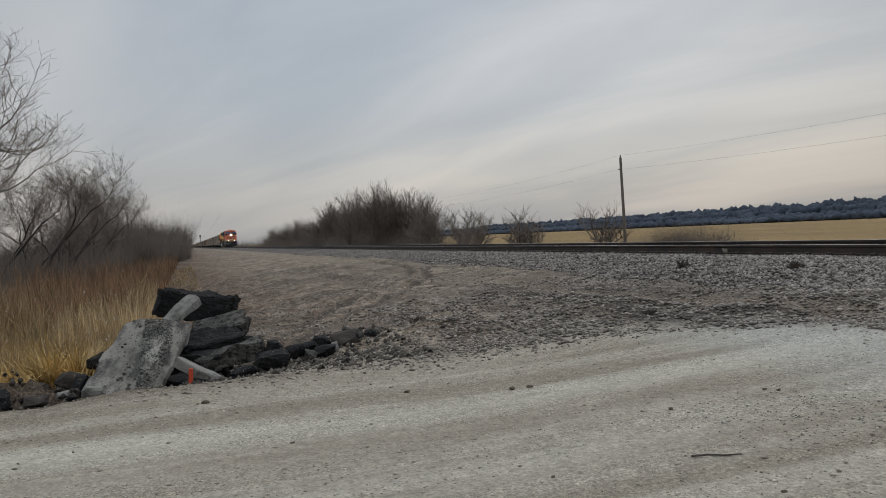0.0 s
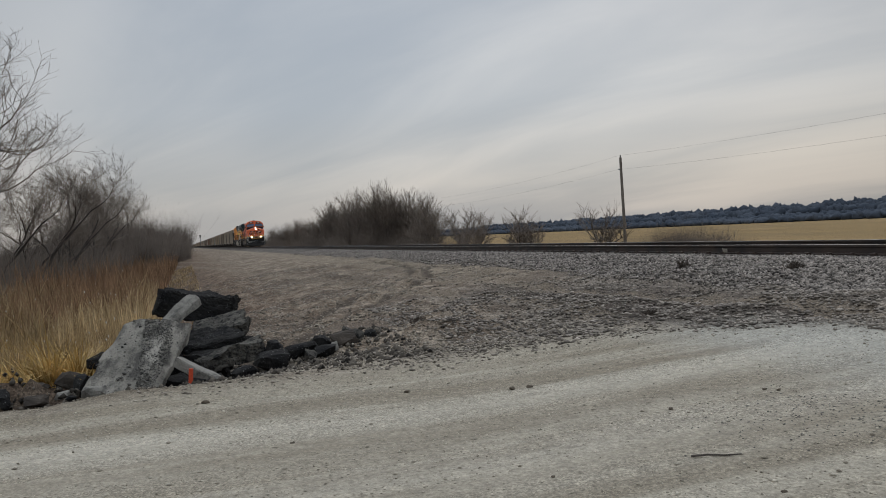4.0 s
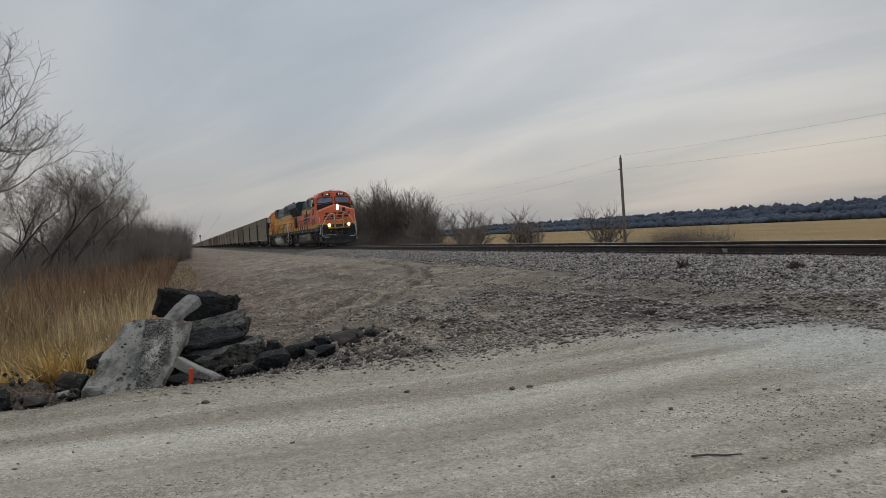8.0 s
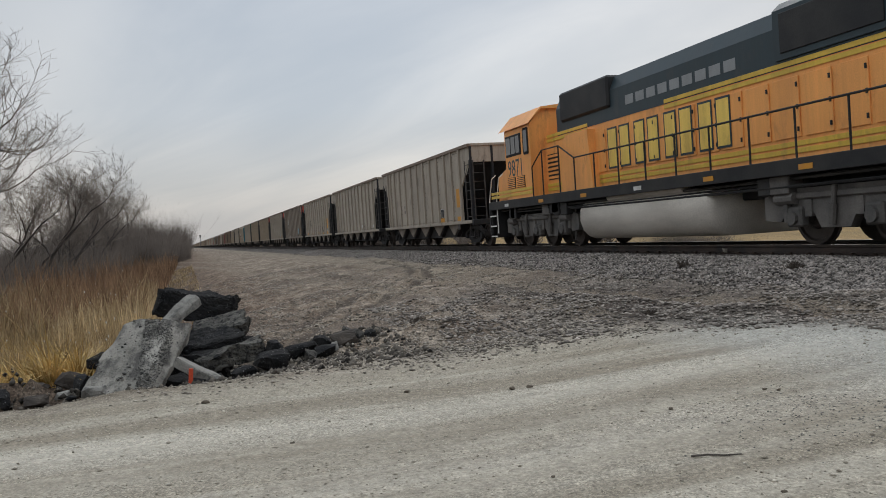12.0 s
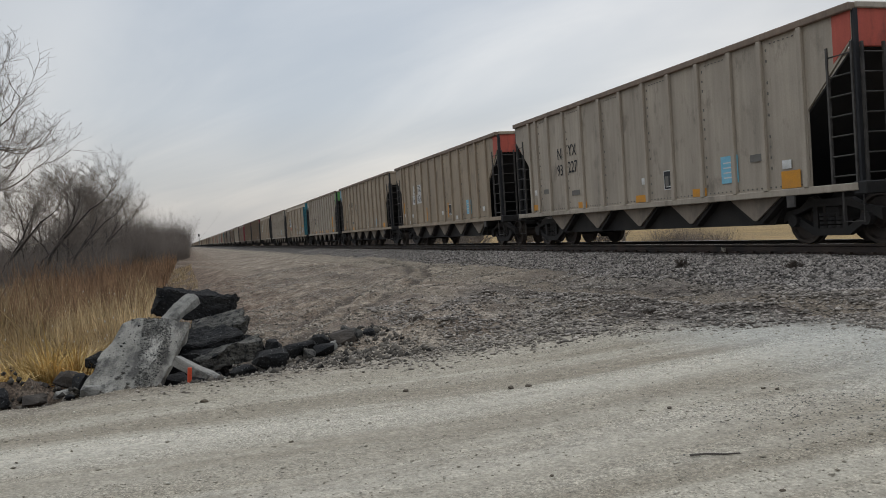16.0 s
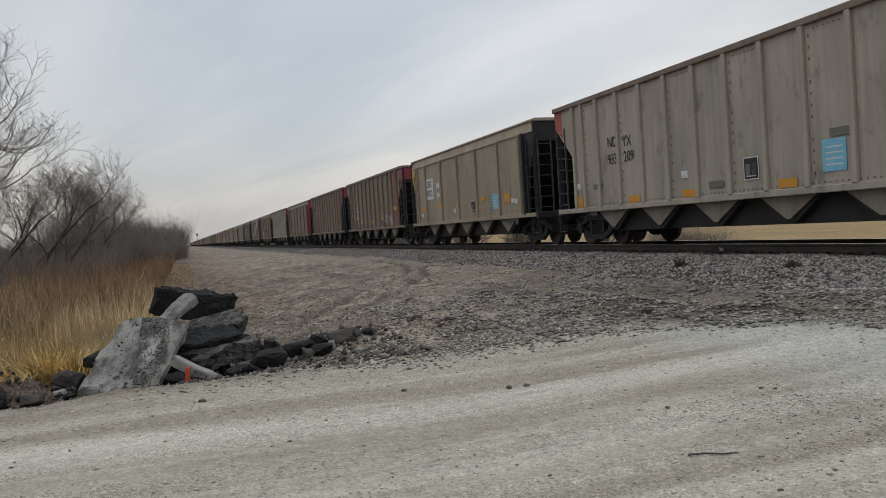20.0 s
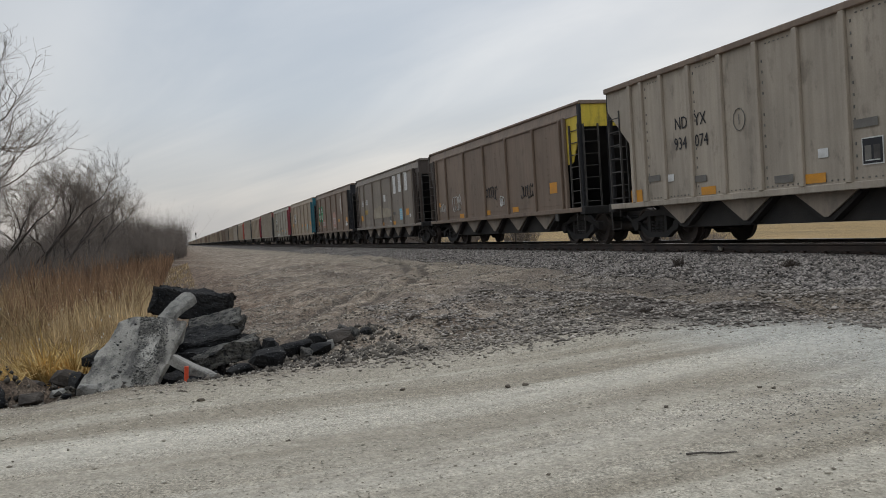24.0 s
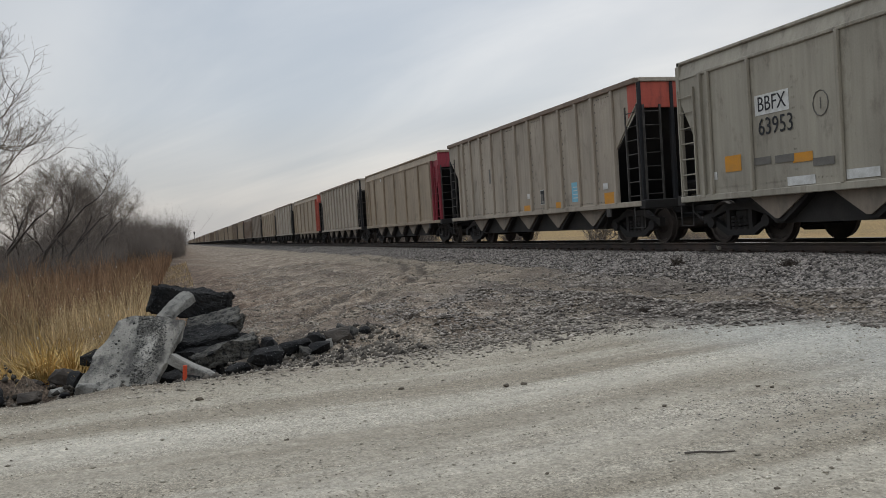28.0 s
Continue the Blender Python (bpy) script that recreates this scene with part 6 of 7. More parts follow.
    crowns("far_woods", "distant bare woods across the valley, coloured blue for haze", ((-1500, 420, 318, 345, 3600, 3.2, 0.7), (-1500, 420, 350, 380, 2200, 4.2, 0.7), (-1900, 520, 540, 600, 1900, 7.8, 1.1), (-2600, 300, 900, 1000, 1300, 14.5, 1.6)), 33, far)


build_growth()

# ---------------------------------------------------------------- rubble, stones and roadside things
CONCRETE = surface("broken_concrete", (0.3, 0.285, 0.255), (0.17, 0.16, 0.14), 0.9, 0, 2.4, 45, 0.9, (1, 1, 1), (0.09, 0.085, 0.077), 0.4, specks=((0.05, 0.048, 0.045), 28, 0.7))
ASPHALT = surface("broken_asphalt", (0.011, 0.011, 0.012), (0.026, 0.025, 0.024), 0.85, 0, 3, 50, 1.0, (1, 1, 1), (0.045, 0.043, 0.04), 0.1, spec=0.2, specks=((0.2, 0.2, 0.2), 48, 0.68))
SLAB = surface("dirty_concrete", (0.33, 0.31, 0.27), (0.19, 0.178, 0.152), 0.9, 0, 1.6, 45, 1.0, (0.6, 1.3, 1), (0.07, 0.065, 0.058), 0.62, specks=((0.035, 0.034, 0.032), 26, 0.66))
DUSTY = surface("dusty_asphalt", (0.075, 0.07, 0.063), (0.15, 0.14, 0.122), 0.95, 0, 4, 50, 1.0, (1, 1, 1), (0.02, 0.02, 0.02), 0.5, spec=0.2, specks=((0.02, 0.02, 0.02), 40, 0.62))
BROWN_ROCK = surface("brown_rock", (0.085, 0.07, 0.057), (0.05, 0.042, 0.036), 0.9, 0, 3, 40, 0.7)
CLOD = surface("dry_clod", (0.17, 0.14, 0.105), (0.1, 0.082, 0.064), 0.95, 0, 5, 60, 0.6)
MARKER_RED = plain("marker_red", (0.68, 0.09, 0.035), 0.6)


def chunk(name, label, category, size, centre, along, across, material, seed, rough=0.045, cuts=4, group="pieces of rubble", clip=0.0, chamfer=0.0):
    """A broken block of the given length, width and height. along, across: the way its length and its width run."""
    a = Vector(along).normalized()
    b = Vector(across)
    b = (b - a * b.dot(a)).normalized()
    c = a.cross(b)
    bm = bmesh.new()
    bmesh.ops.create_cube(bm, size=1.0)
    bmesh.ops.subdivide_edges(bm, edges=bm.edges[:], cuts=cuts, use_grid_fill=True)
    off = Vector((seed * 3.7, seed * 1.3, seed * 7.1))
    for v in bm.verts:
        p = v.co.copy()
        k = (abs(p.x) > 0.49) + (abs(p.y) > 0.49) + (abs(p.z) > 0.49)
        v.co = Vector((p.x * size[0], p.y * size[1], p.z * size[2]))
        n = noise.noise_vector(v.co * 2.4 + off) * rough * 0.9 + noise.noise_vector(v.co * 11.0 + off) * rough * 0.28
        v.co += n * (1.3 if k > 1 else 0.7) + noise.noise_vector(v.co * 27.0 + off) * rough * 0.22
        if k > 1:
            v.co *= 1 - rough * 1.6 * max(0.0, noise.noise(v.co * 4.0 + off) + 0.15)
        v.co.x -= clip * (0.5 - p.y) * max(0.0, p.x + 0.3)
        v.co.z += chamfer * max(0.0, p.y - 0.26) / 0.24 * (p.z < 0) * (0.5 - p.z)
        v.co.x += size[0] * 0.12 * noise.noise(Vector((v.co.y * 2 + seed, seed, 0))) * (abs(p.x) > 0.3)
    me = bpy.data.meshes.new(name)
    bmesh.ops.recalc_face_normals(bm, faces=bm.faces)
    bm.to_mesh(me)
    bm.free()
    me.materials.append(material)
    ob = new(name, me)
    m = Matrix((a, b, c)).transposed().to_4x4()
    m.translation = centre
    ob.matrix_basis = m
    return tagged(ob, label, category, group)


def rock(name, label, size, centre, turn, material, seed, group="pieces of rubble", category="rock"):
    """An angular stone: the hull of points thrown over a squarish solid."""
    rng = random.Random(seed)
    bm = bmesh.new()
    for i in range(20):
        d = Vector((rng.gauss(0, 1), rng.gauss(0, 1), rng.gauss(0, 1))).normalized()
        k = (abs(d.x) ** 5 + abs(d.y) ** 5 + abs(d.z) ** 5) ** -0.2 * rng.uniform(0.82, 1.04)
        bm.verts.new((d.x * k * size[0] / 2, d.y * k * size[1] / 2, d.z * k * size[2] / 2))
    bmesh.ops.convex_hull(bm, input=bm.verts)
    bmesh.ops.delete(bm, geom=[v for v in bm.verts if not v.link_faces], context="VERTS")
    if max(size) > 0.12:
        bmesh.ops.subdivide_edges(bm, edges=bm.edges[:], cuts=2, use_grid_fill=True)
        off = Vector((seed * 1.7, seed * 2.3, seed * 0.9))
        for v in bm.verts:
            v.co += (noise.noise_vector(v.co * 9.0 + off) * 0.07 + noise.noise_vector(v.co * 24.0 + off) * 0.04) * min(size)
    bmesh.ops.recalc_face_normals(bm, faces=bm.faces)
    me = bpy.data.meshes.new(name)
    bm.to_mesh(me)
    bm.free()
    me.materials.append(material)
    ob = new(name, me)
    ob.matrix_basis = pose(*centre, *turn)
    return tagged(ob, label, category, group)


def crumbs(parent, size, n, seed, lo, hi, low, high, skew=0.0, top=-1):
    """Loose chips lying on a slab's upper face, in the slab's own space."""
    rng = np.random.RandomState(seed)
    u, w = rng.rand(n) - 0.5, rng.rand(n) - 0.5
    keep = (w + skew * u > low) & (w + skew * u < high)
    u, w = u[keep], w[keep]
    n = len(u)
    r = lo + (hi - lo) * rng.rand(n) ** 2.5
    base = np.array([(1, 0, 0), (-1, 0, 0), (0, 1, 0), (0, -1, 0), (0, 0, 0.6), (0, 0, -0.6)], float)
    v = (base[None] * rng.uniform(0.6, 1.3, (n, 6, 1)) + rng.randn(n, 6, 3) * 0.15) * r[:, None, None]
    v += np.stack([u * size[0] * 0.92, w * size[1] * 0.92, np.full(n, top * size[2] * 0.53)], -1)[:, None]
    f0 = np.array([(0, 2, 4), (2, 1, 4), (1, 3, 4), (3, 0, 4), (2, 0, 5), (1, 2, 5), (3, 1, 5), (0, 3, 5)])
    f = (np.arange(n)[:, None, None] * 6 + f0[None]).reshape(-1, 3)
    part("loose_gravel", raw_mesh("loose_gravel", v.reshape(-1, 3), f, CHIPS), CHIPS, parent)["kind"] = "stuff"


CHIPS = island("asphalt_chips", (0.018, 0.018, 0.018), (0.2, 0.19, 0.17))


def build_rubble():
    slab = "concrete_slab"
    big = chunk(slab, "pale broken concrete slab leaning on rubble", "slab", (1.95, 0.78, 0.19), (-10.78, -0.6, 0.19), (-1.35, 0.42, 0.6), (0.1, 0.8, -0.06), SLAB, 1, 0.03, 26, clip=0.5, chamfer=0.1)
    crumbs(big, (1.75, 0.78, 0.19), 5200, 71, 0.004, 0.016, 0.0, 0.5, 0.5)
    crumbs(big, (1.6, 0.86, 0.19), 160, 72, 0.006, 0.03, -0.4, 0.3, 0.0)
    chunk(slab, "narrow broken concrete strip on top of the rubble", "slab", (0.72, 0.19, 0.14), (-11.75, -0.13, 0.63), (-0.55, 0.42, 0.3), (0.3, 0.8, 0.1), CONCRETE, 2, 0.03, 14, chamfer=0.05)
    chunk("asphalt_slab", "thick black broken asphalt slab", "slab", (1.12, 0.55, 0.42), (-13.1, 0.1, 0.60), (0.1, 1.04, -0.27), (-1, 0.1, 0.0), ASPHALT, 3, 0.1, 26)
    mid = chunk("asphalt_slab", "tilted flat black asphalt slab", "slab", (0.86, 0.6, 0.2), (-11.75, 0.22, 0.2), (-0.15, 1.0, 0.12), (-1, -0.05, 0.3), ASPHALT, 4, 0.09, 18)
    crumbs(mid, (0.9, 0.6, 0.17), 420, 73, 0.008, 0.035, -0.5, 0.5)
    up = chunk("asphalt_slab", "cracked asphalt piece with a crumbled edge", "slab", (0.72, 0.5, 0.12), (-12.2, 0.36, 0.38), (0.15, 1.0, 0.16), (-1, 0.1, 0.3), DUSTY, 5, 0.09, 16)
    crumbs(up, (0.72, 0.5, 0.12), 260, 74, 0.008, 0.04, -0.5, 0.5)
    rock("rubble_block", "small grey concrete lump on the asphalt", (0.2, 0.28, 0.36), (-12.1, 0.68, 0.3), (12, 20, 30), DUSTY, 15)
    chunk("asphalt_slab", "long dusty grey asphalt kerb piece", "slab", (0.85, 0.3, 0.22), (-11.15, 0.44, 0.06), (0.15, 1.0, 0.24), (-1, 0.15, 0.2), DUSTY, 6, 0.08, 18)
    chunk("asphalt_slab", "black asphalt block under the slabs", "slab", (0.9, 0.6, 0.4), (-11.6, 0.0, -0.1), (0.2, 1.0, 0.1), (-1, 0.2, 0.0), ASPHALT, 7, 0.09, 14)
    chunk(slab, "thin wedge of concrete beside the slab", "slab", (0.62, 0.16, 0.12), (-10.3, 0.06, 0.01), (0.35, 0.6, -0.34), (-1, 0.5, 0.0), CONCRETE, 8, 0.03, 6)
    rock("boulder", "dark grey boulder at the road's edge", (0.36, 0.5, 0.32), (-10.85, 0.93, -0.03), (0, 4, 10), ASPHALT, 9)
    rock("boulder", "brown boulder on the gravel bank", (0.36, 0.52, 0.34), (-11.6, 1.98, 0.03), (14, 0, -6), BROWN_ROCK, 10)
    words = {"broken_concrete": "small grey concrete rubble block", "broken_asphalt": "small black asphalt rubble block", "dusty_asphalt": "small dusty grey rubble block", "brown_rock": "small brown rubble stone"}
    rng = random.Random(77)
    for i, (s, x, y, z, mat) in enumerate((((0.34, 0.6, 0.22), -11.5, 1.38, -0.02, ASPHALT), ((0.3, 0.42, 0.18), -11.3, 1.66, -0.03, ASPHALT), ((0.24, 0.24, 0.22), -11.75, 2.42, 0.05, ASPHALT), ((0.22, 0.2, 0.26), -11.6, 2.22, 0.08, DUSTY),
                                           ((0.2, 0.18, 0.18), -11.2, 1.5, -0.03, DUSTY), ((0.3, 0.3, 0.22), -11.6, 0.85, 0.02, ASPHALT), ((0.32, 0.3, 0.22), -11.9, 0.72, 0.12, ASPHALT), ((0.2, 0.22, 0.16), -10.5, -1.45, -0.13, CONCRETE),
                                           ((0.34, 0.4, 0.24), -11.0, -1.4, -0.02, BROWN_ROCK), ((0.2, 0.3, 0.16), -10.12, -1.08, -0.06, CONCRETE), ((0.26, 0.22, 0.28), -10.7, -1.25, -0.06, ASPHALT),
                                           ((0.2, 0.34, 0.16), -10.5, 0.6, -0.08, ASPHALT), ((0.2, 0.22, 0.2), -11.95, 2.15, 0.12, DUSTY), ((0.18, 0.18, 0.16), -12.1, 2.5, 0.08, BROWN_ROCK), ((0.3, 0.26, 0.24), -11.9, 1.1, 0.0, ASPHALT), ((0.3, 0.3, 0.22), -10.55, -0.2, -0.12, ASPHALT), ((0.26, 0.3, 0.2), -10.35, 0.2, -0.14, ASPHALT),
                                           ((0.2, 0.34, 0.14), -10.2, 0.02, -0.09, ASPHALT), ((0.24, 0.3, 0.2), -11.75, 1.75, 0.06, ASPHALT), ((0.16, 0.2, 0.14), -11.4, 1.15, -0.02, DUSTY), ((0.14, 0.2, 0.12), -11.1, 0.72, 0.08, ASPHALT), ((0.18, 0.2, 0.14), -11.45, 1.85, 0.0, CONCRETE), ((0.2, 0.16, 0.1), -10.35, -1.35, -0.14, ASPHALT),
                                           ((0.28, 0.26, 0.2), -10.6, -1.75, -0.04, BROWN_ROCK), ((0.2, 0.28, 0.16), -10.25, -1.7, -0.1, BROWN_ROCK), ((0.3, 0.24, 0.2), -10.4, -2.1, -0.05, ASPHALT), ((0.16, 0.16, 0.12), -10.2, -2.0, -0.1, ASPHALT), ((0.3, 0.4, 0.24), -11.5, -1.1, 0.12, ASPHALT), ((0.18, 0.24, 0.14), -10.3, -2.5, -0.06, BROWN_ROCK), ((0.16, 0.2, 0.12), -10.1, -2.35, -0.06, ASPHALT))):
        rock("rubble_block", words[mat.name], s, (x, y, z), (rng.uniform(-15, 15), rng.uniform(-15, 15), rng.uniform(-30, 30)), mat, 20 + i)
    post = Shape().box(-0.01, 0.01, -0.024, 0.024, -0.12, 0.16, 0.004)
    ob = new("marker_stake", post.mesh("marker_stake", MARKER_RED))
    ob.matrix_basis = pose(-10.12, -0.045, -0.06, -4, 5, 10)
    tagged(ob, "short red-orange marker stake among the rubble", "stake")


build_rubble()


def stones(name, label, x, y, size, seed, material, flat=0.5, lift=0.1):
    """Loose stones as small eight-faced solids, one object."""
    rng = np.random.RandomState(seed)
    n = len(x)
    z = ground_z(x, y) + size * lift
    base = np.array([(1, 0, 0), (-1, 0, 0), (0, 1, 0), (0, -1, 0), (0, 0, 1), (0, 0, -1)], float)
    v = base[None] * (0.65 + 0.7 * rng.rand(n, 6, 1)) + rng.randn(n, 6, 3) * 0.16
    a = rng.rand(n) * 6.283
    c, s = np.cos(a), np.sin(a)
    vx, vy = v[..., 0] * c[:, None] - v[..., 1] * s[:, None], v[..., 0] * s[:, None] + v[..., 1] * c[:, None]
    v = np.stack([vx, vy * (0.7 + 0.5 * rng.rand(n, 1)), v[..., 2] * flat], -1) * (size * 0.5)[:, None, None]
    v += np.stack([x, y, z], -1)[:, None]
    f0 = np.array([(0, 2, 4), (2, 1, 4), (1, 3, 4), (3, 0, 4), (2, 0, 5), (1, 2, 5), (3, 1, 5), (0, 3, 5)])
    f = (np.arange(n)[:, None, None] * 6 + f0[None]).reshape(-1, 3)
    tagged(new(name, raw_mesh(name, v.reshape(-1, 3), f, material)), label, "stones", kind="stuff")


def build_stones():
    rng = np.random.RandomState(8)
    bal, gra, peb = island("ballast_stone", (0.045, 0.04, 0.036), (0.39, 0.345, 0.305)), island("bank_gravel", (0.105, 0.088, 0.07), (0.44, 0.39, 0.33), fine=1.2, low=0.6, high=1.25), island("road_pebble", (0.2, 0.172, 0.132), (0.62, 0.565, 0.47))
    n = 60000
    x = -8 - 62 * rng.rand(n) ** 1.8
    y = 8.1 + 2.9 * rng.rand(n) ** 0.8
    stones("track_ballast", "grey crushed-stone ballast beside the rails", x, y, 0.035 + 0.065 * rng.rand(n) ** 1.5, 41, bal, 0.6)
    n = 14000
    x = -8 - 50 * rng.rand(n) ** 1.5
    y = 11.0 + 2.4 * rng.rand(n)
    stones("track_ballast", "grey ballast between the rails", x, y, 0.035 + 0.04 * rng.rand(n), 42, bal)
    n = 74000
    y = -0.6 + 9.7 * rng.rand(n)
    x = road_edge(y) + 0.15 - 30 * rng.rand(n) ** 1.5 + 0.35 * rng.randn(n)
    keep = rng.rand(n) < 0.15 + 1.1 * smooth(vnoise(x, y, 0.8, 43), 0.3, 0.75)
    x, y = x[keep], y[keep]
    stones("bank_gravel", "loose gravel over the dirt bank", x, y, 0.018 + 0.05 * rng.rand(len(x)) ** 2.2, 44, gra)
    n = 16000
    x = -6.6 - 9.5 * rng.rand(n) ** 1.2
    y = 3.2 + 5.2 * rng.rand(n)
    keep = (x < road_edge(y) + 0.25 * rng.randn(n)) & (rng.rand(n) < 0.1 + 1.2 * smooth(vnoise(x, y, 1.1, 50), 0.32, 0.66)) & (np.abs(y - 6.95 - 0.04 * (x + 10.9)) > 0.35 * rng.rand(n))
    x, y = x[keep], y[keep]
    stones("shoulder_gravel", "coarse flat grey gravel between road and track", x, y, 0.03 + 0.075 * rng.rand(len(x)) ** 2, 51, island("coarse_gravel", (0.07, 0.06, 0.052), (0.4, 0.352, 0.305), fine=3.0), 0.4)
    n = 3400
    x = -9.7 - 3.0 * rng.rand(n)
    y = -2.5 + 5.3 * rng.rand(n)
    stones("rubble_fill", "broken stones between the rubble pieces", x, y, 0.03 + 0.085 * rng.rand(n) ** 2.5, 45, island("rubble_stone", (0.016, 0.014, 0.012), (0.17, 0.148, 0.122)), 0.8)
    n = 52000
    x = -9.9 + 6.8 * rng.rand(n)
    y = -3.5 + 11 * rng.rand(n)
    ok = x > road_edge(y) - 0.3
    x, y = x[ok], y[ok]
    n = len(x)
    big = rng.rand(n)
    keep = rng.rand(n) < 0.25 + smooth(vnoise(x * 2.2, y * 0.4, 0.8, 46), 0.35, 0.7)
    x, y, big = x[keep], y[keep], big[keep]
    stones("road_pebbles", "small loose pebbles on the gravel road", x, y, 0.006 + 0.015 * big ** 2.5 + 0.016 * (big > 0.99), 47, peb)
    n = 900
    x = -4.62 + 0.4 * rng.randn(n)
    y = 4.16 + 0.42 * rng.randn(n)
    stones("dark_pebbles", "patch of dark pebbles on the road", x * 1.0, y, 0.006 + 0.016 * rng.rand(n) ** 2, 48, island("dark_pebble", (0.09, 0.085, 0.078), (0.24, 0.225, 0.2)))
    for i, (x, y, s) in enumerate(((-8.23, 0.08, 0.1), (-7.65, 1.90, 0.07), (-7.06, 2.73, 0.09), (-7.01, 2.89, 0.08), (-6.27, 0.66, 0.045), (-5.53, 4.25, 0.05), (-5.45, 4.32, 0.05), (-4.56, 1.99, 0.035), (-6.69, -1.26, 0.035), (-3.66, 2.90, 0.04), (-5.42, 3.34, 0.05))):
        rock("dirt_clod", "dry dirt clod lying on the gravel road", (s * 0.65, s * 0.85, s * 0.4), (x, y, float(ground_z(x, y)) + s * 0.12), (0, 0, 40 * i), CLOD, 60 + i, "clods on the road", "clod")
    x, y = -4.32, 2.95
    z = float(ground_z(x, y)) + 0.008
    ob = new("stick", Shape().tube([(-0.06, -0.13, z), (-0.02, -0.04, z + 0.006), (0.02, 0.05, z), (0.06, 0.14, z + 0.004)], 0.007, 6, 0.004).mesh("stick", BARK))
    ob.matrix_basis = pose(x, y, 0)
    tagged(ob, "thin dark stick lying on the road", "stick")


build_stones()


def weed(x, y, h, seed):
    """A low dry weed of many thin stems."""
    rng = random.Random(seed)
    t = thing("dry_weed", "low dry weed growing in the ballast", "weed", "weeds in the ballast", pose(x, y, float(ground_z(x, y)) - 0.02))
    L = []
    for i in range(26):
        L += grow(rng, (rng.gauss(0, 0.05), rng.gauss(0, 0.05), 0), (rng.gauss(0, 0.7), rng.gauss(0, 0.7), 1), h * rng.uniform(0.5, 1), 0.006, 2, (4, 3), 0.8)
    part("foliage", limbs_mesh("foliage", L, TWIG_DARK, 3), TWIG_DARK, t)["kind"] = "stuff"


for i, (x, y, h) in enumerate(((-14.36, 9.31, 0.13), (-11.48, 9.58, 0.11), (-12.2, 3.3, 0.09), (-12.9, 3.5, 0.08), (-9.9, 5.9, 0.05))):
    weed(x, y, h, 70 + i)

POLE_WOOD = surface("pole_timber", (0.13, 0.115, 0.10), (0.2, 0.18, 0.16), 0.9, 0, 2, 30, 0.3, (6, 6, 0.4))


def utility_pole(x, y):
    z = float(ground_z(x, y))
    p = thing("utility_pole", "tall weathered wooden utility pole beyond the track", "utility pole", "utility poles", pose(x, y, z - 0.3))
    part("shaft", Shape().tube([(0, 0, 0), (0, 0, 5), (0, 0, 7.5 - z + 0.3)], 0.17, 12, 0.12), POLE_WOOD, p)
    part("top_insulator", Shape().cyl((0, 0, 7.5 - z + 0.3), (0, 0, 7.72 - z + 0.3), 0.035, 8).cyl((0, 0, 7.6 - z + 0.3), (0, 0, 7.7 - z + 0.3), 0.07, 8), SMOKE_HOOD, p)
    part("side_insulator", Shape().cyl((0, -0.12, 6.35 - z + 0.3), (0, -0.3, 6.35 - z + 0.3), 0.05, 8), SMOKE_HOOD, p)
    return p


for px in (-160.0, -72.9, 14.0):
    utility_pole(px, 41.0)
WIRE = plain("weathered_wire", (0.10, 0.10, 0.105), 0.6, 0.5)
for z, y in ((7.7, 41.0), (6.35, 40.75)):
    s = Shape()
    for a, b in ((-160.0, -72.9), (-72.9, 14.0), (14.0, 100.0)):
        s.tube([(a + (b - a) * k / 16, y, z - 0.9 * (1 - (2 * k / 16 - 1) ** 2)) for k in range(17)], 0.005, 4)
    tagged(new("overhead_wire", s.mesh("overhead_wire", WIRE)), "thin overhead wire strung between wooden poles", "wire", "overhead wires")


def signal_mast(x, y):
    """A trackside signal far down the line."""
    m = thing("signal_mast", "slender trackside signal mast far down the line", "signal", "", pose(x, y, float(ground_z(x, y))))
    part("mast", Shape().cyl((0, 0, 0), (0, 0, 7.6), 0.11, 8), SMOKE_HOOD, m)
    part("signal_head", Shape().box(-0.1, 0.2, -0.4, 0.4, 6.3, 7.9, 0.05), LOCO_BLACK, m)
    part("ladder", ladder(0.4, 6.2, 16), SMOKE_HOOD, m, at=pose(-0.35, 0, 0.1, 0, 0, 90))


signal_mast(-520.0, 8.9)

# ---------------------------------------------------------------- the train
SPEED, START = 21.023, -273.82
LOCO_1 = loco_es(pose(-247.35, TRACK_Y, RAIL_Z))
LOCO_2 = loco_sd(pose(-270.3, TRACK_Y, RAIL_Z))
R, S = False, True
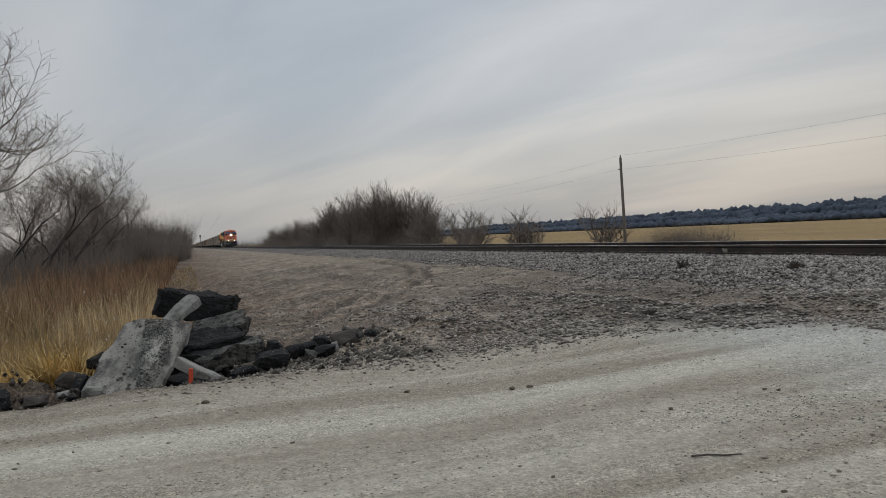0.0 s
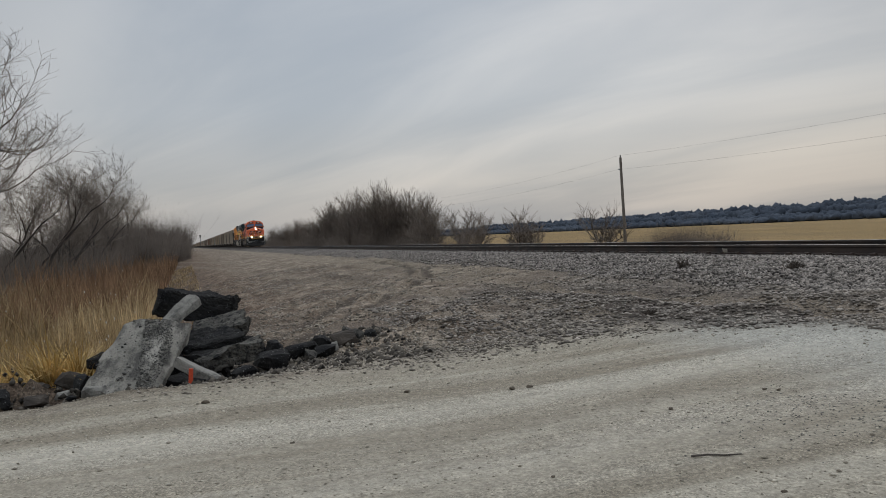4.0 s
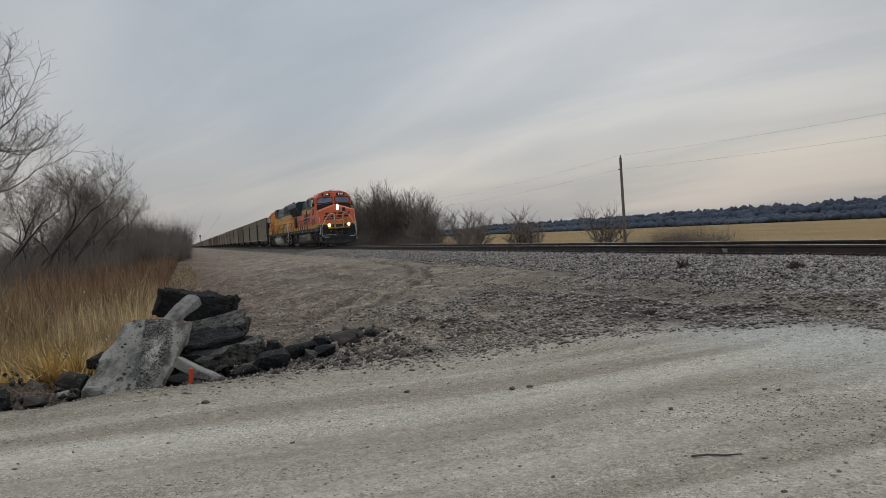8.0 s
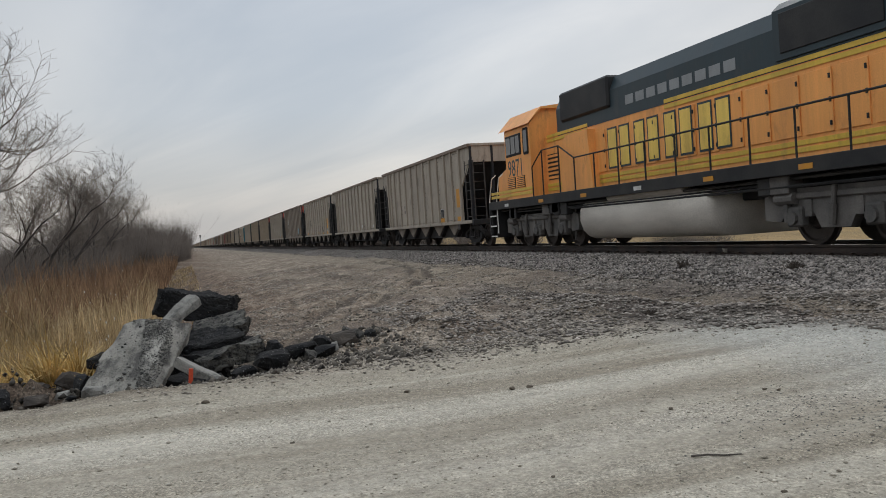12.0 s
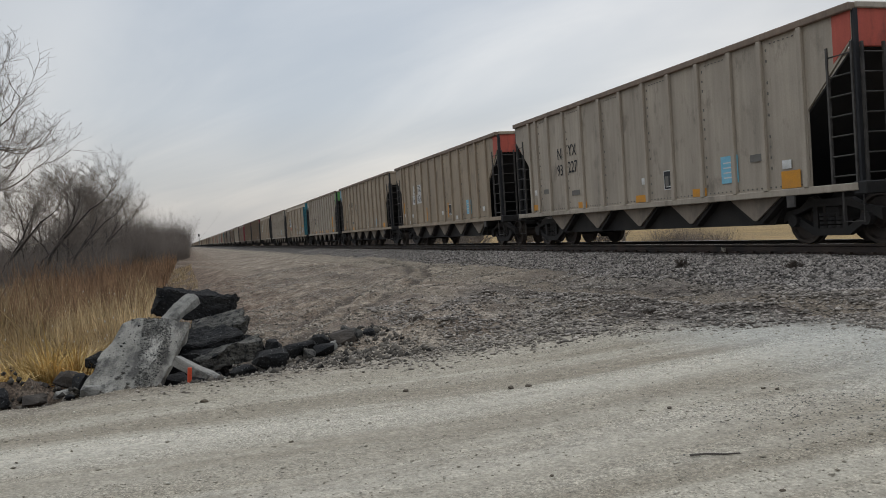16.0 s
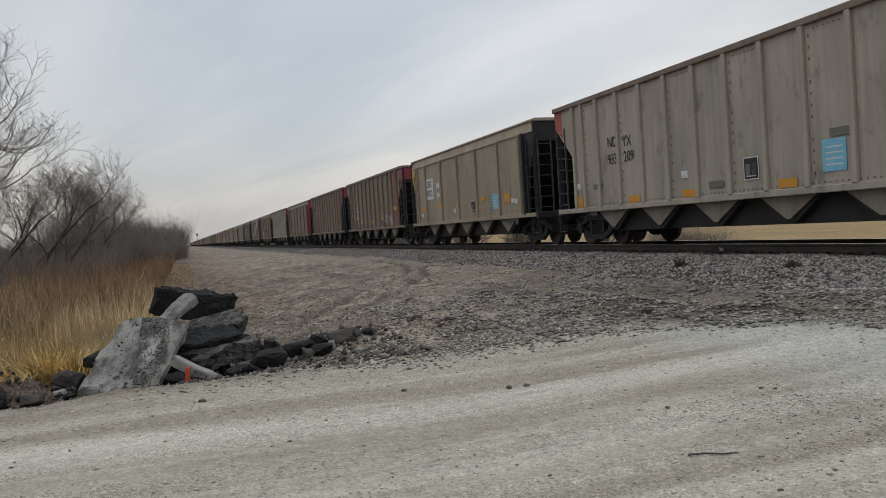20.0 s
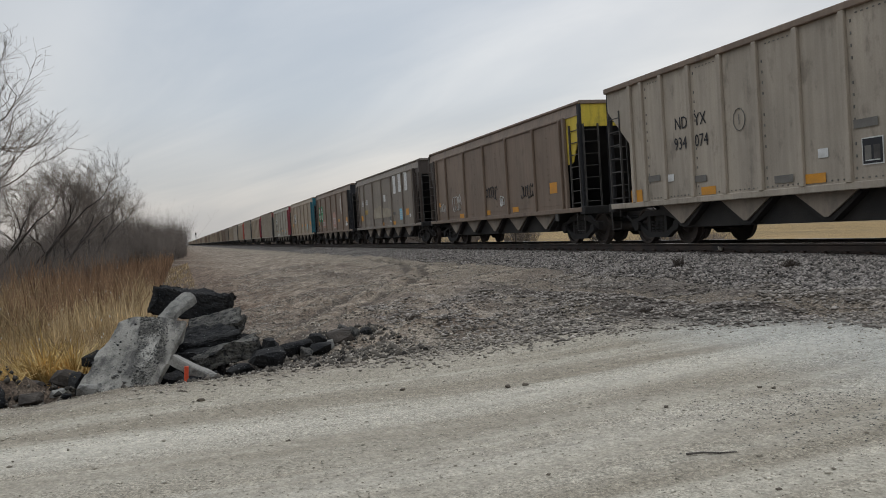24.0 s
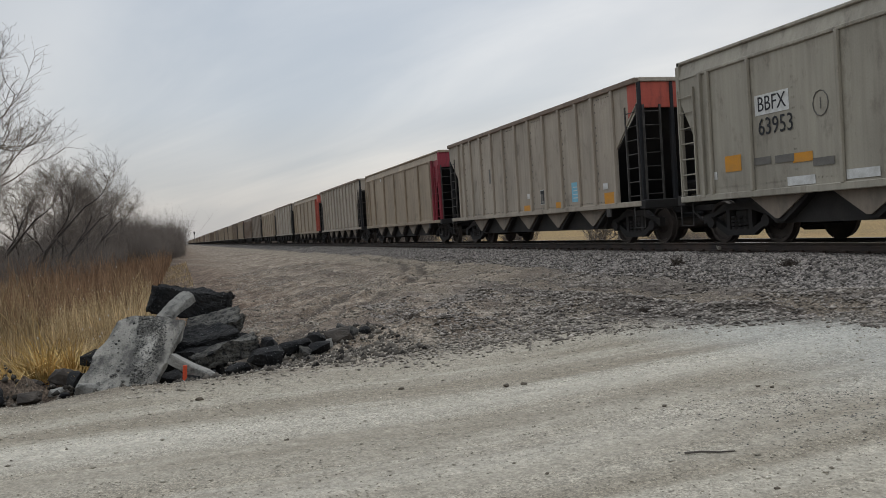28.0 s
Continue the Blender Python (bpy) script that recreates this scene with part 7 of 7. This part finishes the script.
CONSIST = [  # ribbed or smooth sides, posts, body, front end, rear end, rear patch
    (R, 14, "silver", "silver", "silver", None), (R, 14, "silver", "silver", "silver", None), (R, 13, "silver", "silver", "jade", None),
    (R, 13, "grey", "red", "grey", None), (R, 13, "silver", "red", "silver", None), (R, 13, "taupe", "red", "taupe", None),
    (R, 13, "taupe", "taupe", "sky", None), (R, 13, "silver", "green", "silver", None), (S, 8, "taupe", "teal", "taupe", None),
    (R, 13, "silver", "silver", "red", None), (S, 8, "taupe", "black", "yellow", None), (R, 12, "brown", "maroon", "brown", None),
    (R, 12, "brown", "maroon", "brown", None), (S, 8, "dark", "maroon", "dark", None), (R, 13, "silver", "red", "silver", None),
    (S, 8, "dark", "yellow", "soot", None), (S, 8, "mud", "soot", "soot", None), (S, 8, "dark", "black", "soot", None),
    (S, 8, "taupe", "teal", "taupe", None), (S, 8, "sand", "maroon", "sand", None), (R, 13, "silver", "red", "silver", None),
    (S, 8, "taupe", "maroon", "taupe", None), (R, 13, "silver", "silver", "silver", None), (S, 8, "taupe", "red", "taupe", None)]
WORD = {"silver": "dull aluminium", "taupe": "weathered taupe", "grey": "sooty grey", "brown": "rust-brown", "dark": "grimy dark brown", "sand": "faded sand-coloured", "mud": "muddy brown"}
CARS = []
for sm, n, body, fr, re, patch in CONSIST:
    end = "plain" if fr == body else fr
    lab = f"{WORD[body]} {'smooth-sided' if sm else 'ribbed'} coal hopper car, {end} front end"
    CARS.append(coal_car(lab, n, body, fr, re, patch, sm))

PINK, GREEN_SIGN, GOLD, TAG, RED_TAG, DARK_TAG, PALE = (plain("graffiti_pink", (0.4, 0.24, 0.19), 0.7), plain("patch_green", (0.03, 0.25, 0.10), 0.7), plain("stencil_gold", (0.55, 0.36, 0.06), 0.7), plain("graffiti_white", (0.5, 0.48, 0.45), 0.7),
                                            plain("graffiti_red", (0.42, 0.07, 0.06), 0.7), plain("graffiti_dark", (0.06, 0.055, 0.055), 0.7), surface("dried_mud", (0.36, 0.315, 0.24), (0.27, 0.225, 0.17), 0.9, 0, 1.5, 30, 0.1))
WORN_WHITE = surface("worn_white_paint", (0.62, 0.59, 0.54), (0.46, 0.42, 0.37), 0.75, 0, 3.0, 40, 0.03, (1, 1, 0.6), (0.2, 0.165, 0.13), 0.55)
SIZES = {"amber": (0.5, 0.17), "amber_long": (0.95, 0.2), "amber_sq": (0.5, 0.32), "amber_big": (0.5, 0.75), "amber_up": (0.12, 0.6), "white": (0.24, 0.16), "white_long": (0.7, 0.16), "white_sq": (0.42, 0.36), "white_tall": (0.52, 0.95),
         "faded": (0.5, 0.14), "faded_white": (0.22, 0.5), "blue": (0.55, 0.55), "blue_dim": (0.4, 0.45), "pale_band": (4.6, 0.75), "pale_lines": (0.7, 0.5)}
TINT = {"amber": ORANGE, "white": WHITE, "faded": FADED, "blue": BLUE, "pale": PALE}
LAYER = {}


def scrawl(car, x, y, z, w, h, material, seed):
    """A spray-painted scrawl: loose loops of one stroke that cannot be read."""
    rng = random.Random(seed)
    s = Shape()
    for k in range(max(3, int(w / 0.16))):
        cx, r = x - w / 2 + w * (k + 0.5) / max(3, int(w / 0.16)), h * rng.uniform(0.3, 0.5)
        a0 = rng.uniform(0, 6)
        s.tube([(cx + 0.6 * r * math.cos(a0 + a * 0.8) * rng.uniform(0.7, 1.1), y, z + r * math.sin(a0 + a * 0.8) * rng.uniform(0.7, 1.2)) for a in range(7)], 0.016, 4)
    part("graffiti", s, material, car)["kind"] = "stuff"


def mark(c, kind, x, z, text=""):
    """One marking on the near side of car c, at x along it and z above the rail."""
    car = CARS[c - 1]
    x -= 0.33
    LAYER[c] = LAYER.get(c, 0) + 1
    y = -1.545 - 0.0012 * LAYER[c] - (0.012 if not CONSIST[c - 1][0] else 0.0)
    put = lambda px, pz, w, h, m, name, d=0.0: part(name, shared(name, (round(w, 2), round(h, 2)), m, lambda: Shape().box(-w / 2, w / 2, -0.002, 0.002, -h / 2, h / 2)), m, car, at=pose(px, y - d, pz))
    up = lambda s, size, m, px=x, pz=z, d=0.006: letters(s, size, m, car, pose(px, y - d, pz, 90, 0, 0), "lettering", squeeze=0.85)
    if kind in SIZES:
        w, h = SIZES[kind]
        if kind == "pale_band":
            rng = random.Random(c)
            edge = [(x - w / 2 + w * k / 14, z + h * (0.5 - 0.55 * abs(k - 5) / 9) * rng.uniform(0.4, 1.0)) for k in range(15)]
            part("mud_patch", Shape().prism([(x + w / 2, z - h / 2), (x - w / 2, z - h / 2)] + edge, y - 0.002, y + 0.002), PALE, car)
            return
        put(x, z, w, h, TINT[kind.split("_")[0]], {"amber": "reflector", "white": "white_decal", "faded": "faded_stencil", "blue": "placard", "pale": "mud_patch"}[kind.split("_")[0]])
        if kind.startswith("blue"):
            for k in range(4):
                put(x, z - 0.16 + k * 0.1, w * 0.7, 0.025, WHITE, "placard_line", 0.004)
    elif kind == "plate":
        put(x, z, 0.44, 0.44, WHITE, "consolidated_plate")
        put(x, z, 0.4, 0.4, STENCIL, "plate_face", 0.004)
        for dx in (-0.09, 0.09):
            put(x + dx, z - 0.03, 0.13, 0.24, FADED if dx < 0 else RUNG, "plate_field", 0.008)
        put(x, z - 0.15, 0.3, 0.02, WHITE, "plate_line", 0.008)
    elif kind in ("text", "text_big"):
        up(text, 0.38 if kind == "text" else 0.46, STENCIL)
    elif kind in ("boxed", "boxed_small", "sign", "sign_sq", "sign_tall"):
        n = max(len(q) for q in text.split("\n"))
        size = {"boxed": 0.44, "boxed_small": 0.34, "sign": 0.4, "sign_sq": 0.3, "sign_tall": 0.4}[kind]
        put(x, z, n * size * 0.52 + 0.1, size * (2.3 if kind == "sign_tall" else 0.95), WHITE, "white_panel")
        up(text, size, STENCIL)
    elif kind == "green_sign":
        put(x, z, 0.72, 1.15, GREEN_SIGN, "green_panel")
        up(text, 0.5, WHITE)
    elif kind == "gold_text":
        up(text, 0.4, GOLD)
    elif kind == "sign_small":
        put(x, z, 0.36, 0.62, WHITE, "white_panel")
        put(x, z, 0.18, 0.2, FADED, "panel_sign", 0.004)
    elif kind in ("ring", "oval"):
        s = Shape()
        if kind == "ring":
            s.tube([(x + 0.18 * math.cos(a * 0.5236), y, z + 0.22 * math.sin(a * 0.5236)) for a in range(13)], 0.01, 4)
            s.box(x - 0.01, x + 0.01, y - 0.004, y, z - 0.1, z + 0.1)
            part("stencil_ring", s, FADED, car)
        else:
            s.prism([(x + 0.45 * math.cos(a * 0.2618), z + 0.6 * math.sin(a * 0.2618)) for a in range(24)], -1.552, -1.546)
            part("white_oval", s, WORN_WHITE, car, "faded white painted oval")
    elif kind in ("tag", "tag_big", "red_tag", "dark_tag", "pink_tag", "frame_tag", "pink_big"):
        m = {"tag": TAG, "tag_big": TAG, "red_tag": RED_TAG, "dark_tag": DARK_TAG, "pink_tag": PINK, "frame_tag": WHITE, "pink_big": PINK}[kind]
        w, h = {"tag": (0.75, 0.42), "tag_big": (0.9, 0.75), "red_tag": (0.6, 0.35), "dark_tag": (1.1, 0.5), "pink_tag": (1.6, 0.62), "frame_tag": (0.34, 0.42), "pink_big": (1.0, 0.95)}[kind]
        if kind == "pink_big":
            s = Shape().prism([(x - 0.62, z - 0.5), (x + 0.62, z - 0.5), (x + 0.66, z + 0.15), (x + 0.5, z + 0.5), (x + 0.2, z + 0.62), (x - 0.25, z + 0.6), (x - 0.52, z + 0.45), (x - 0.66, z + 0.1)], y - 0.003, y + 0.001)
            part("graffiti", s, PINK, car)
            scrawl(car, x, y - 0.006, z, 0.9, 0.6, TAG, c)
        elif kind == "pink_tag":
            put(x, z - 0.12, w, h * 0.7, PINK, "graffiti")
            scrawl(car, x, y - 0.006, z, w, h * 1.2, PINK, c)
            scrawl(car, x, y - 0.008, z, w, h * 0.8, TAG, c + 3)
        else:
            scrawl(car, x, y, z, w, h, m, c * 7 + LAYER[c])


mark(1, "amber_big", 6.0, 1.99)
mark(1, "plate", 3.71, 1.42)
mark(1, "amber", 6.0, 1.16)
mark(1, "white", 5.31, 1.32)
mark(1, "faded", -2.39, 1.99)
mark(1, "faded", -2.43, 1.76)
mark(1, "amber", 3.71, 1.16)
mark(2, "white", 2.85, 1.31)
mark(2, "white", 6.0, 1.27)
mark(3, "amber_big", 5.77, 1.87)
mark(3, "amber", -5.02, 1.18)
mark(3, "amber", -2.25, 1.16)
mark(3, "amber", 1.08, 1.16)
mark(3, "amber", 3.41, 1.16)
mark(3, "amber_long", 5.95, 1.16)
mark(3, "plate", 3.42, 1.42)
mark(3, "text", -2.76, 2.2, 'TILX')
mark(3, "text", -2.8, 1.87, '42 365')
mark(3, "ring", -1.11, 2.22)
mark(3, "white", 5.04, 1.35)
mark(3, "white", 5.98, 1.25)
mark(3, "faded", -0.27, 1.35)
mark(3, "faded", 4.27, 1.61)
mark(4, "boxed", -3.34, 2.68, 'CI')
mark(4, "boxed", -2.54, 2.67, 'TX')
mark(4, "boxed", -3.38, 2.28, '680')
mark(4, "boxed", -2.58, 2.27, '635')
mark(4, "plate", 2.04, 1.53)
mark(4, "white", 0.91, 1.45)
mark(4, "amber_up", -1.51, 1.51)
mark(4, "amber_up", 1.77, 1.52)
mark(4, "white", -3.74, 1.47)
mark(4, "white", -2.11, 1.19)
mark(4, "faded", -2.59, 1.52)
mark(4, "white", -5.21, 1.27)
mark(4, "amber_up", -5.48, 1.78)
mark(4, "blue", 4.42, 1.55)
mark(4, "white", 5.3, 1.19)
mark(4, "amber_up", 6.0, 1.58)
mark(5, "text_big", -3.52, 2.68, 'ND')
mark(5, "text_big", -2.83, 2.72, 'YX')
mark(5, "text_big", -3.56, 2.21, '933')
mark(5, "text_big", -2.84, 2.25, '227')
mark(5, "faded", -4.66, 1.67)
mark(5, "faded", -2.74, 1.52)
mark(5, "white", -5.45, 1.68)
mark(5, "blue", 4.22, 1.56)
mark(5, "plate", 2.02, 1.52)
mark(5, "white", 0.95, 1.57)
mark(5, "amber", -5.44, 1.22)
mark(5, "amber", -2.35, 1.16)
mark(5, "amber", 0.77, 1.16)
mark(5, "amber", 3.16, 1.16)
mark(5, "amber_sq", 6.0, 1.23)
mark(5, "white", 5.91, 1.51)
mark(5, "faded", 5.14, 1.71)
mark(6, "boxed", -3.52, 2.66, 'CI')
mark(6, "boxed", -2.73, 2.67, 'TX')
mark(6, "boxed", -3.54, 2.21, '680')
mark(6, "boxed", -2.7, 2.23, '624')
mark(6, "plate", 1.84, 1.53)
mark(6, "amber_up", 1.55, 1.52)
mark(6, "white", 0.74, 1.44)
mark(6, "white", 2.67, 1.18)
mark(6, "white", -2.3, 1.16)
mark(6, "amber_up", -1.63, 1.46)
mark(6, "amber_up", -5.62, 1.85)
mark(6, "white", -4.06, 1.47)
mark(6, "white", -5.5, 1.55)
mark(6, "white", -4.55, 1.17)
mark(6, "blue", 4.22, 1.54)
mark(6, "white", 5.89, 1.4)
mark(7, "text_big", -3.58, 2.67, 'MB')
mark(7, "text_big", -2.85, 2.67, 'KX')
mark(7, "text_big", -3.55, 2.22, '60')
mark(7, "text_big", -2.89, 2.22, '17')
mark(7, "amber", -5.53, 1.27)
mark(7, "amber", -2.66, 1.16)
mark(7, "ring", -1.57, 2.46)
mark(7, "faded", -4.77, 1.66)
mark(7, "faded", -3.38, 1.54)
mark(7, "faded", -2.7, 1.52)
mark(7, "plate", 2.04, 1.41)
mark(7, "amber_sq", 6.0, 1.16)
mark(7, "blue_dim", 4.26, 1.42)
mark(7, "white", -0.14, 1.47)
mark(8, "text", -3.38, 2.22, 'TI')
mark(8, "text", -2.77, 2.2, 'LX')
mark(8, "text", -3.53, 1.91, '420')
mark(8, "text", -2.7, 1.89, '686')
mark(8, "plate", 2.95, 1.41)
mark(8, "amber_long", 2.96, 1.16)
mark(8, "amber", 0.74, 1.16)
mark(8, "amber", -0.34, 1.16)
mark(8, "amber", -2.57, 1.16)
mark(8, "amber", -5.22, 1.16)
mark(8, "ring", -1.47, 2.27)
mark(8, "faded", -0.3, 1.36)
mark(8, "faded", 1.04, 1.32)
mark(8, "faded", -1.53, 1.67)
mark(8, "amber_big", 5.49, 1.82)
mark(8, "amber_long", 5.77, 1.16)
mark(9, "sign", -4.04, 2.67, 'CEFX')
mark(9, "sign", -3.93, 2.23, '62156')
mark(9, "red_tag", -3.62, 1.77)
mark(9, "amber", -5.29, 1.92)
mark(9, "amber", -2.76, 1.89)
mark(9, "ring", -2.71, 2.54)
mark(9, "white", -5.82, 1.44)
mark(9, "faded", -2.76, 1.49)
mark(9, "blue", 4.14, 1.58)
mark(9, "amber", 5.49, 1.91)
mark(9, "tag", 0.06, 1.94)
mark(9, "tag", 1.5, 1.32)
mark(9, "tag", 3.2, 1.29)
mark(9, "tag", 5.2, 1.52)
mark(9, "plate", 1.75, 1.51)
mark(10, "text", -3.63, 2.65, 'ND')
mark(10, "text", -2.9, 2.6, 'YX')
mark(10, "text", -3.65, 2.22, '933')
mark(10, "text", -2.83, 2.22, '209')
mark(10, "blue", 3.92, 1.56)
mark(10, "plate", 1.75, 1.52)
mark(10, "white", -0.5, 1.58)
mark(10, "amber_sq", -5.67, 1.22)
mark(10, "amber", -2.66, 1.16)
mark(10, "amber", -0.35, 1.16)
mark(10, "amber", 2.76, 1.16)
mark(10, "faded", -4.49, 1.58)
mark(10, "faded", 4.1, 1.94)
mark(10, "faded", 0.63, 1.29)
mark(10, "white", -5.61, 1.66)
mark(11, "sign_tall", -4.02, 2.52, 'CEFX\n64262')
mark(11, "sign_small", -2.76, 2.41)
mark(11, "amber", -5.04, 1.64)
mark(11, "amber", -2.75, 1.76)
mark(11, "amber", -0.16, 1.62)
mark(11, "white", -0.62, 1.44)
mark(11, "white", -5.84, 1.49)
mark(11, "white", -5.3, 1.4)
mark(11, "blue", 4.03, 1.58)
mark(11, "plate", 1.67, 1.5)
mark(11, "amber_sq", 5.16, 1.64)
mark(11, "amber", 2.74, 1.74)
mark(11, "white", 5.64, 1.52)
mark(11, "white", 5.94, 1.49)
mark(12, "boxed_small", -4.67, 2.26, 'C')
mark(12, "boxed_small", -3.87, 2.25, 'FX')
mark(12, "boxed_small", -4.62, 1.84, '62')
mark(12, "boxed_small", -3.83, 1.82, '747')
mark(12, "amber", -2.66, 1.45)
mark(12, "amber", 0.44, 1.43)
mark(12, "plate", 2.87, 1.23)
mark(12, "amber", 2.84, 1.5)
mark(12, "tag", 3.88, 1.45)
mark(12, "amber_long", 5.62, 1.96)
mark(12, "pale_lines", 4.79, 1.36)
mark(12, "amber", -5.46, 1.93)
mark(13, "white", -3.95, 2.63)
mark(13, "white", -3.44, 2.44)
mark(13, "tag", 3.11, 1.19)
mark(14, "amber_long", -5.11, 1.21)
mark(14, "white", -6.0, 1.48)
mark(15, "text", -3.68, 2.68, 'ND')
mark(15, "text", -2.97, 2.68, 'YX')
mark(15, "text", -3.73, 2.24, '934')
mark(15, "text", -2.95, 2.23, '074')
mark(15, "white", -4.18, 1.53)
mark(15, "white", 0.51, 1.6)
mark(15, "plate", 1.59, 1.53)
mark(15, "amber_sq", -5.68, 1.19)
mark(15, "amber", -2.8, 1.16)
mark(15, "amber", 0.3, 1.18)
mark(15, "ring", -1.68, 2.49)
mark(15, "faded", -4.86, 1.57)
mark(15, "faded", -3.09, 1.43)
mark(15, "faded", -0.49, 1.23)
mark(15, "faded", 1.48, 1.99)
mark(15, "blue", 3.9, 1.55)
mark(15, "amber", 2.77, 1.16)
mark(15, "amber_sq", 5.76, 1.21)
mark(15, "white", 5.65, 1.57)
mark(16, "amber_sq", 5.75, 1.71)
mark(16, "amber", 2.74, 1.19)
mark(16, "amber", 0.12, 1.18)
mark(16, "amber", -2.78, 1.16)
mark(16, "amber", -5.76, 1.71)
mark(16, "tag_big", -3.32, 1.68)
mark(16, "tag", -5.24, 1.57)
mark(16, "frame_tag", 1.61, 1.52)
mark(16, "dark_tag", 0.61, 1.87)
mark(16, "dark_tag", 3.84, 1.73)
mark(17, "sign_sq", -5.05, 2.49, 'FL')
mark(17, "sign_sq", -3.94, 2.52, 'LX')
mark(17, "gold_text", -4.05, 1.93, '00 01')
mark(17, "white_sq", 0.58, 2.54)
mark(17, "white_tall", 2.86, 3.13)
mark(17, "white_tall", 3.96, 3.16)
mark(17, "white_tall", 5.17, 3.16)
mark(17, "amber_sq", 5.21, 1.64)
mark(17, "plate", 1.75, 1.47)
mark(17, "blue", 3.98, 1.57)
mark(17, "amber", 2.56, 1.16)
mark(17, "amber", -0.04, 1.16)
mark(17, "pale_band", 0.16, 1.88)
mark(17, "amber_sq", -5.33, 1.62)
mark(17, "faded", 2.59, 1.66)
mark(17, "white", 5.72, 1.45)
mark(18, "green_sign", -5.29, 2.39, 'ND\n923')
mark(18, "green_sign", -4.18, 2.4, 'YX\n823')
mark(18, "amber_sq", -5.79, 1.72)
mark(18, "amber", -3.37, 1.71)
mark(18, "pink_tag", -2.97, 1.67)
mark(18, "white", -5.67, 1.37)
mark(18, "oval", 4.04, 2.76)
mark(18, "pink_big", 1.21, 1.75)
mark(18, "amber_sq", 5.8, 1.72)
mark(18, "amber", 2.95, 1.73)
mark(18, "amber", -0.23, 1.7)
mark(18, "amber", -5.73, 1.71)
mark(18, "white_long", 5.66, 1.4)
mark(18, "white", 5.57, 1.56)
mark(18, "white", 1.18, 1.27)
mark(19, "sign", -3.97, 2.72, 'CEFX')
mark(19, "sign", -3.89, 2.27, '62625')
mark(19, "plate", 1.63, 1.51)
mark(19, "amber_sq", -5.39, 1.88)
mark(19, "amber", -2.63, 1.77)
mark(19, "amber", 0.61, 1.77)
mark(19, "amber", 2.79, 1.78)
mark(19, "blue", 4.04, 1.56)
mark(19, "amber_sq", 5.56, 1.9)
mark(19, "white", 5.95, 1.45)
mark(20, "sign", -3.91, 2.65, 'BBFX')
mark(20, "text_big", -3.82, 2.22, '63953')
mark(20, "ring", -2.67, 2.45)
mark(20, "amber_sq", -5.11, 1.63)
mark(20, "amber", -3.16, 1.57)
mark(20, "white", -5.76, 1.43)
mark(20, "white_long", -3.22, 1.16)
mark(20, "white_long", -1.8, 1.18)
mark(20, "faded", -4.24, 1.6)
mark(20, "faded", -3.62, 1.59)
mark(20, "faded", -2.65, 1.45)
mark(20, "blue", 4.08, 1.56)
mark(20, "plate", 1.75, 1.47)
mark(20, "amber_sq", 5.26, 1.63)
mark(20, "amber", 1.22, 1.55)
mark(20, "amber", 3.37, 1.53)
mark(20, "amber", -0.95, 1.52)
mark(20, "white", 5.94, 1.45)
mark(20, "dark_tag", -0.35, 1.66)
mark(21, "faded_white", -3.41, 2.36)
mark(21, "faded_white", -2.47, 2.41)
mark(21, "blue", 4.15, 1.47)
mark(21, "plate", 1.95, 1.45)
mark(21, "white", 0.85, 1.53)
mark(21, "amber_sq", 6.0, 1.19)
mark(21, "amber", 3.05, 1.16)
mark(21, "amber", 0.69, 1.16)
mark(21, "white", 5.84, 1.52)
mark(22, "white", -2.97, 3.48)
far_kinds = [(coal_car(f"{WORD[b]} coal hopper car far down the train", 8, b, f, b, None, sm, False)) for sm, b, f in ((R, "silver", "silver"), (S, "taupe", "taupe"), (R, "grey", "grey"), (S, "dark", "dark"), (R, "taupe", "maroon"), (R, "brown", "brown"))]
order = random.Random(3)
CARS += far_kinds
for i in range(62):
    CARS.append(copy_thing(order.choice(far_kinds), pose(0, 0, 0)))


def motions():
    """The whole train rolls past at one speed."""
    ends = (0.0, 28.0)
    walk(LOCO_1, [(t, pose(-247.35 + SPEED * t, TRACK_Y, RAIL_Z)) for t in ends])
    walk(LOCO_2, [(t, pose(-270.3 + SPEED * t, TRACK_Y, RAIL_Z)) for t in ends])
    for i, car in enumerate(CARS):
        walk(car, [(t, pose(START - CAR_PITCH * (i + 1) + SPEED * t, TRACK_Y, RAIL_Z)) for t in ends])
    # the wheels of the two locomotives and of the cars that pass close by turn with the speed
    for thing_with_wheels in [LOCO_1, LOCO_2] + CARS[:16]:
        for w in [o for o in thing_with_wheels.children_recursive if o.name.startswith("wheelset")]:
            at, radius = w.matrix_basis.translation.copy(), w.matrix_basis.translation.z
            walk(w, [(k / FPS, pose(at.x, 0, at.z, 0, math.degrees(SPEED * k / FPS / radius), 0)) for k in range(28 * FPS + 1)])


motions()
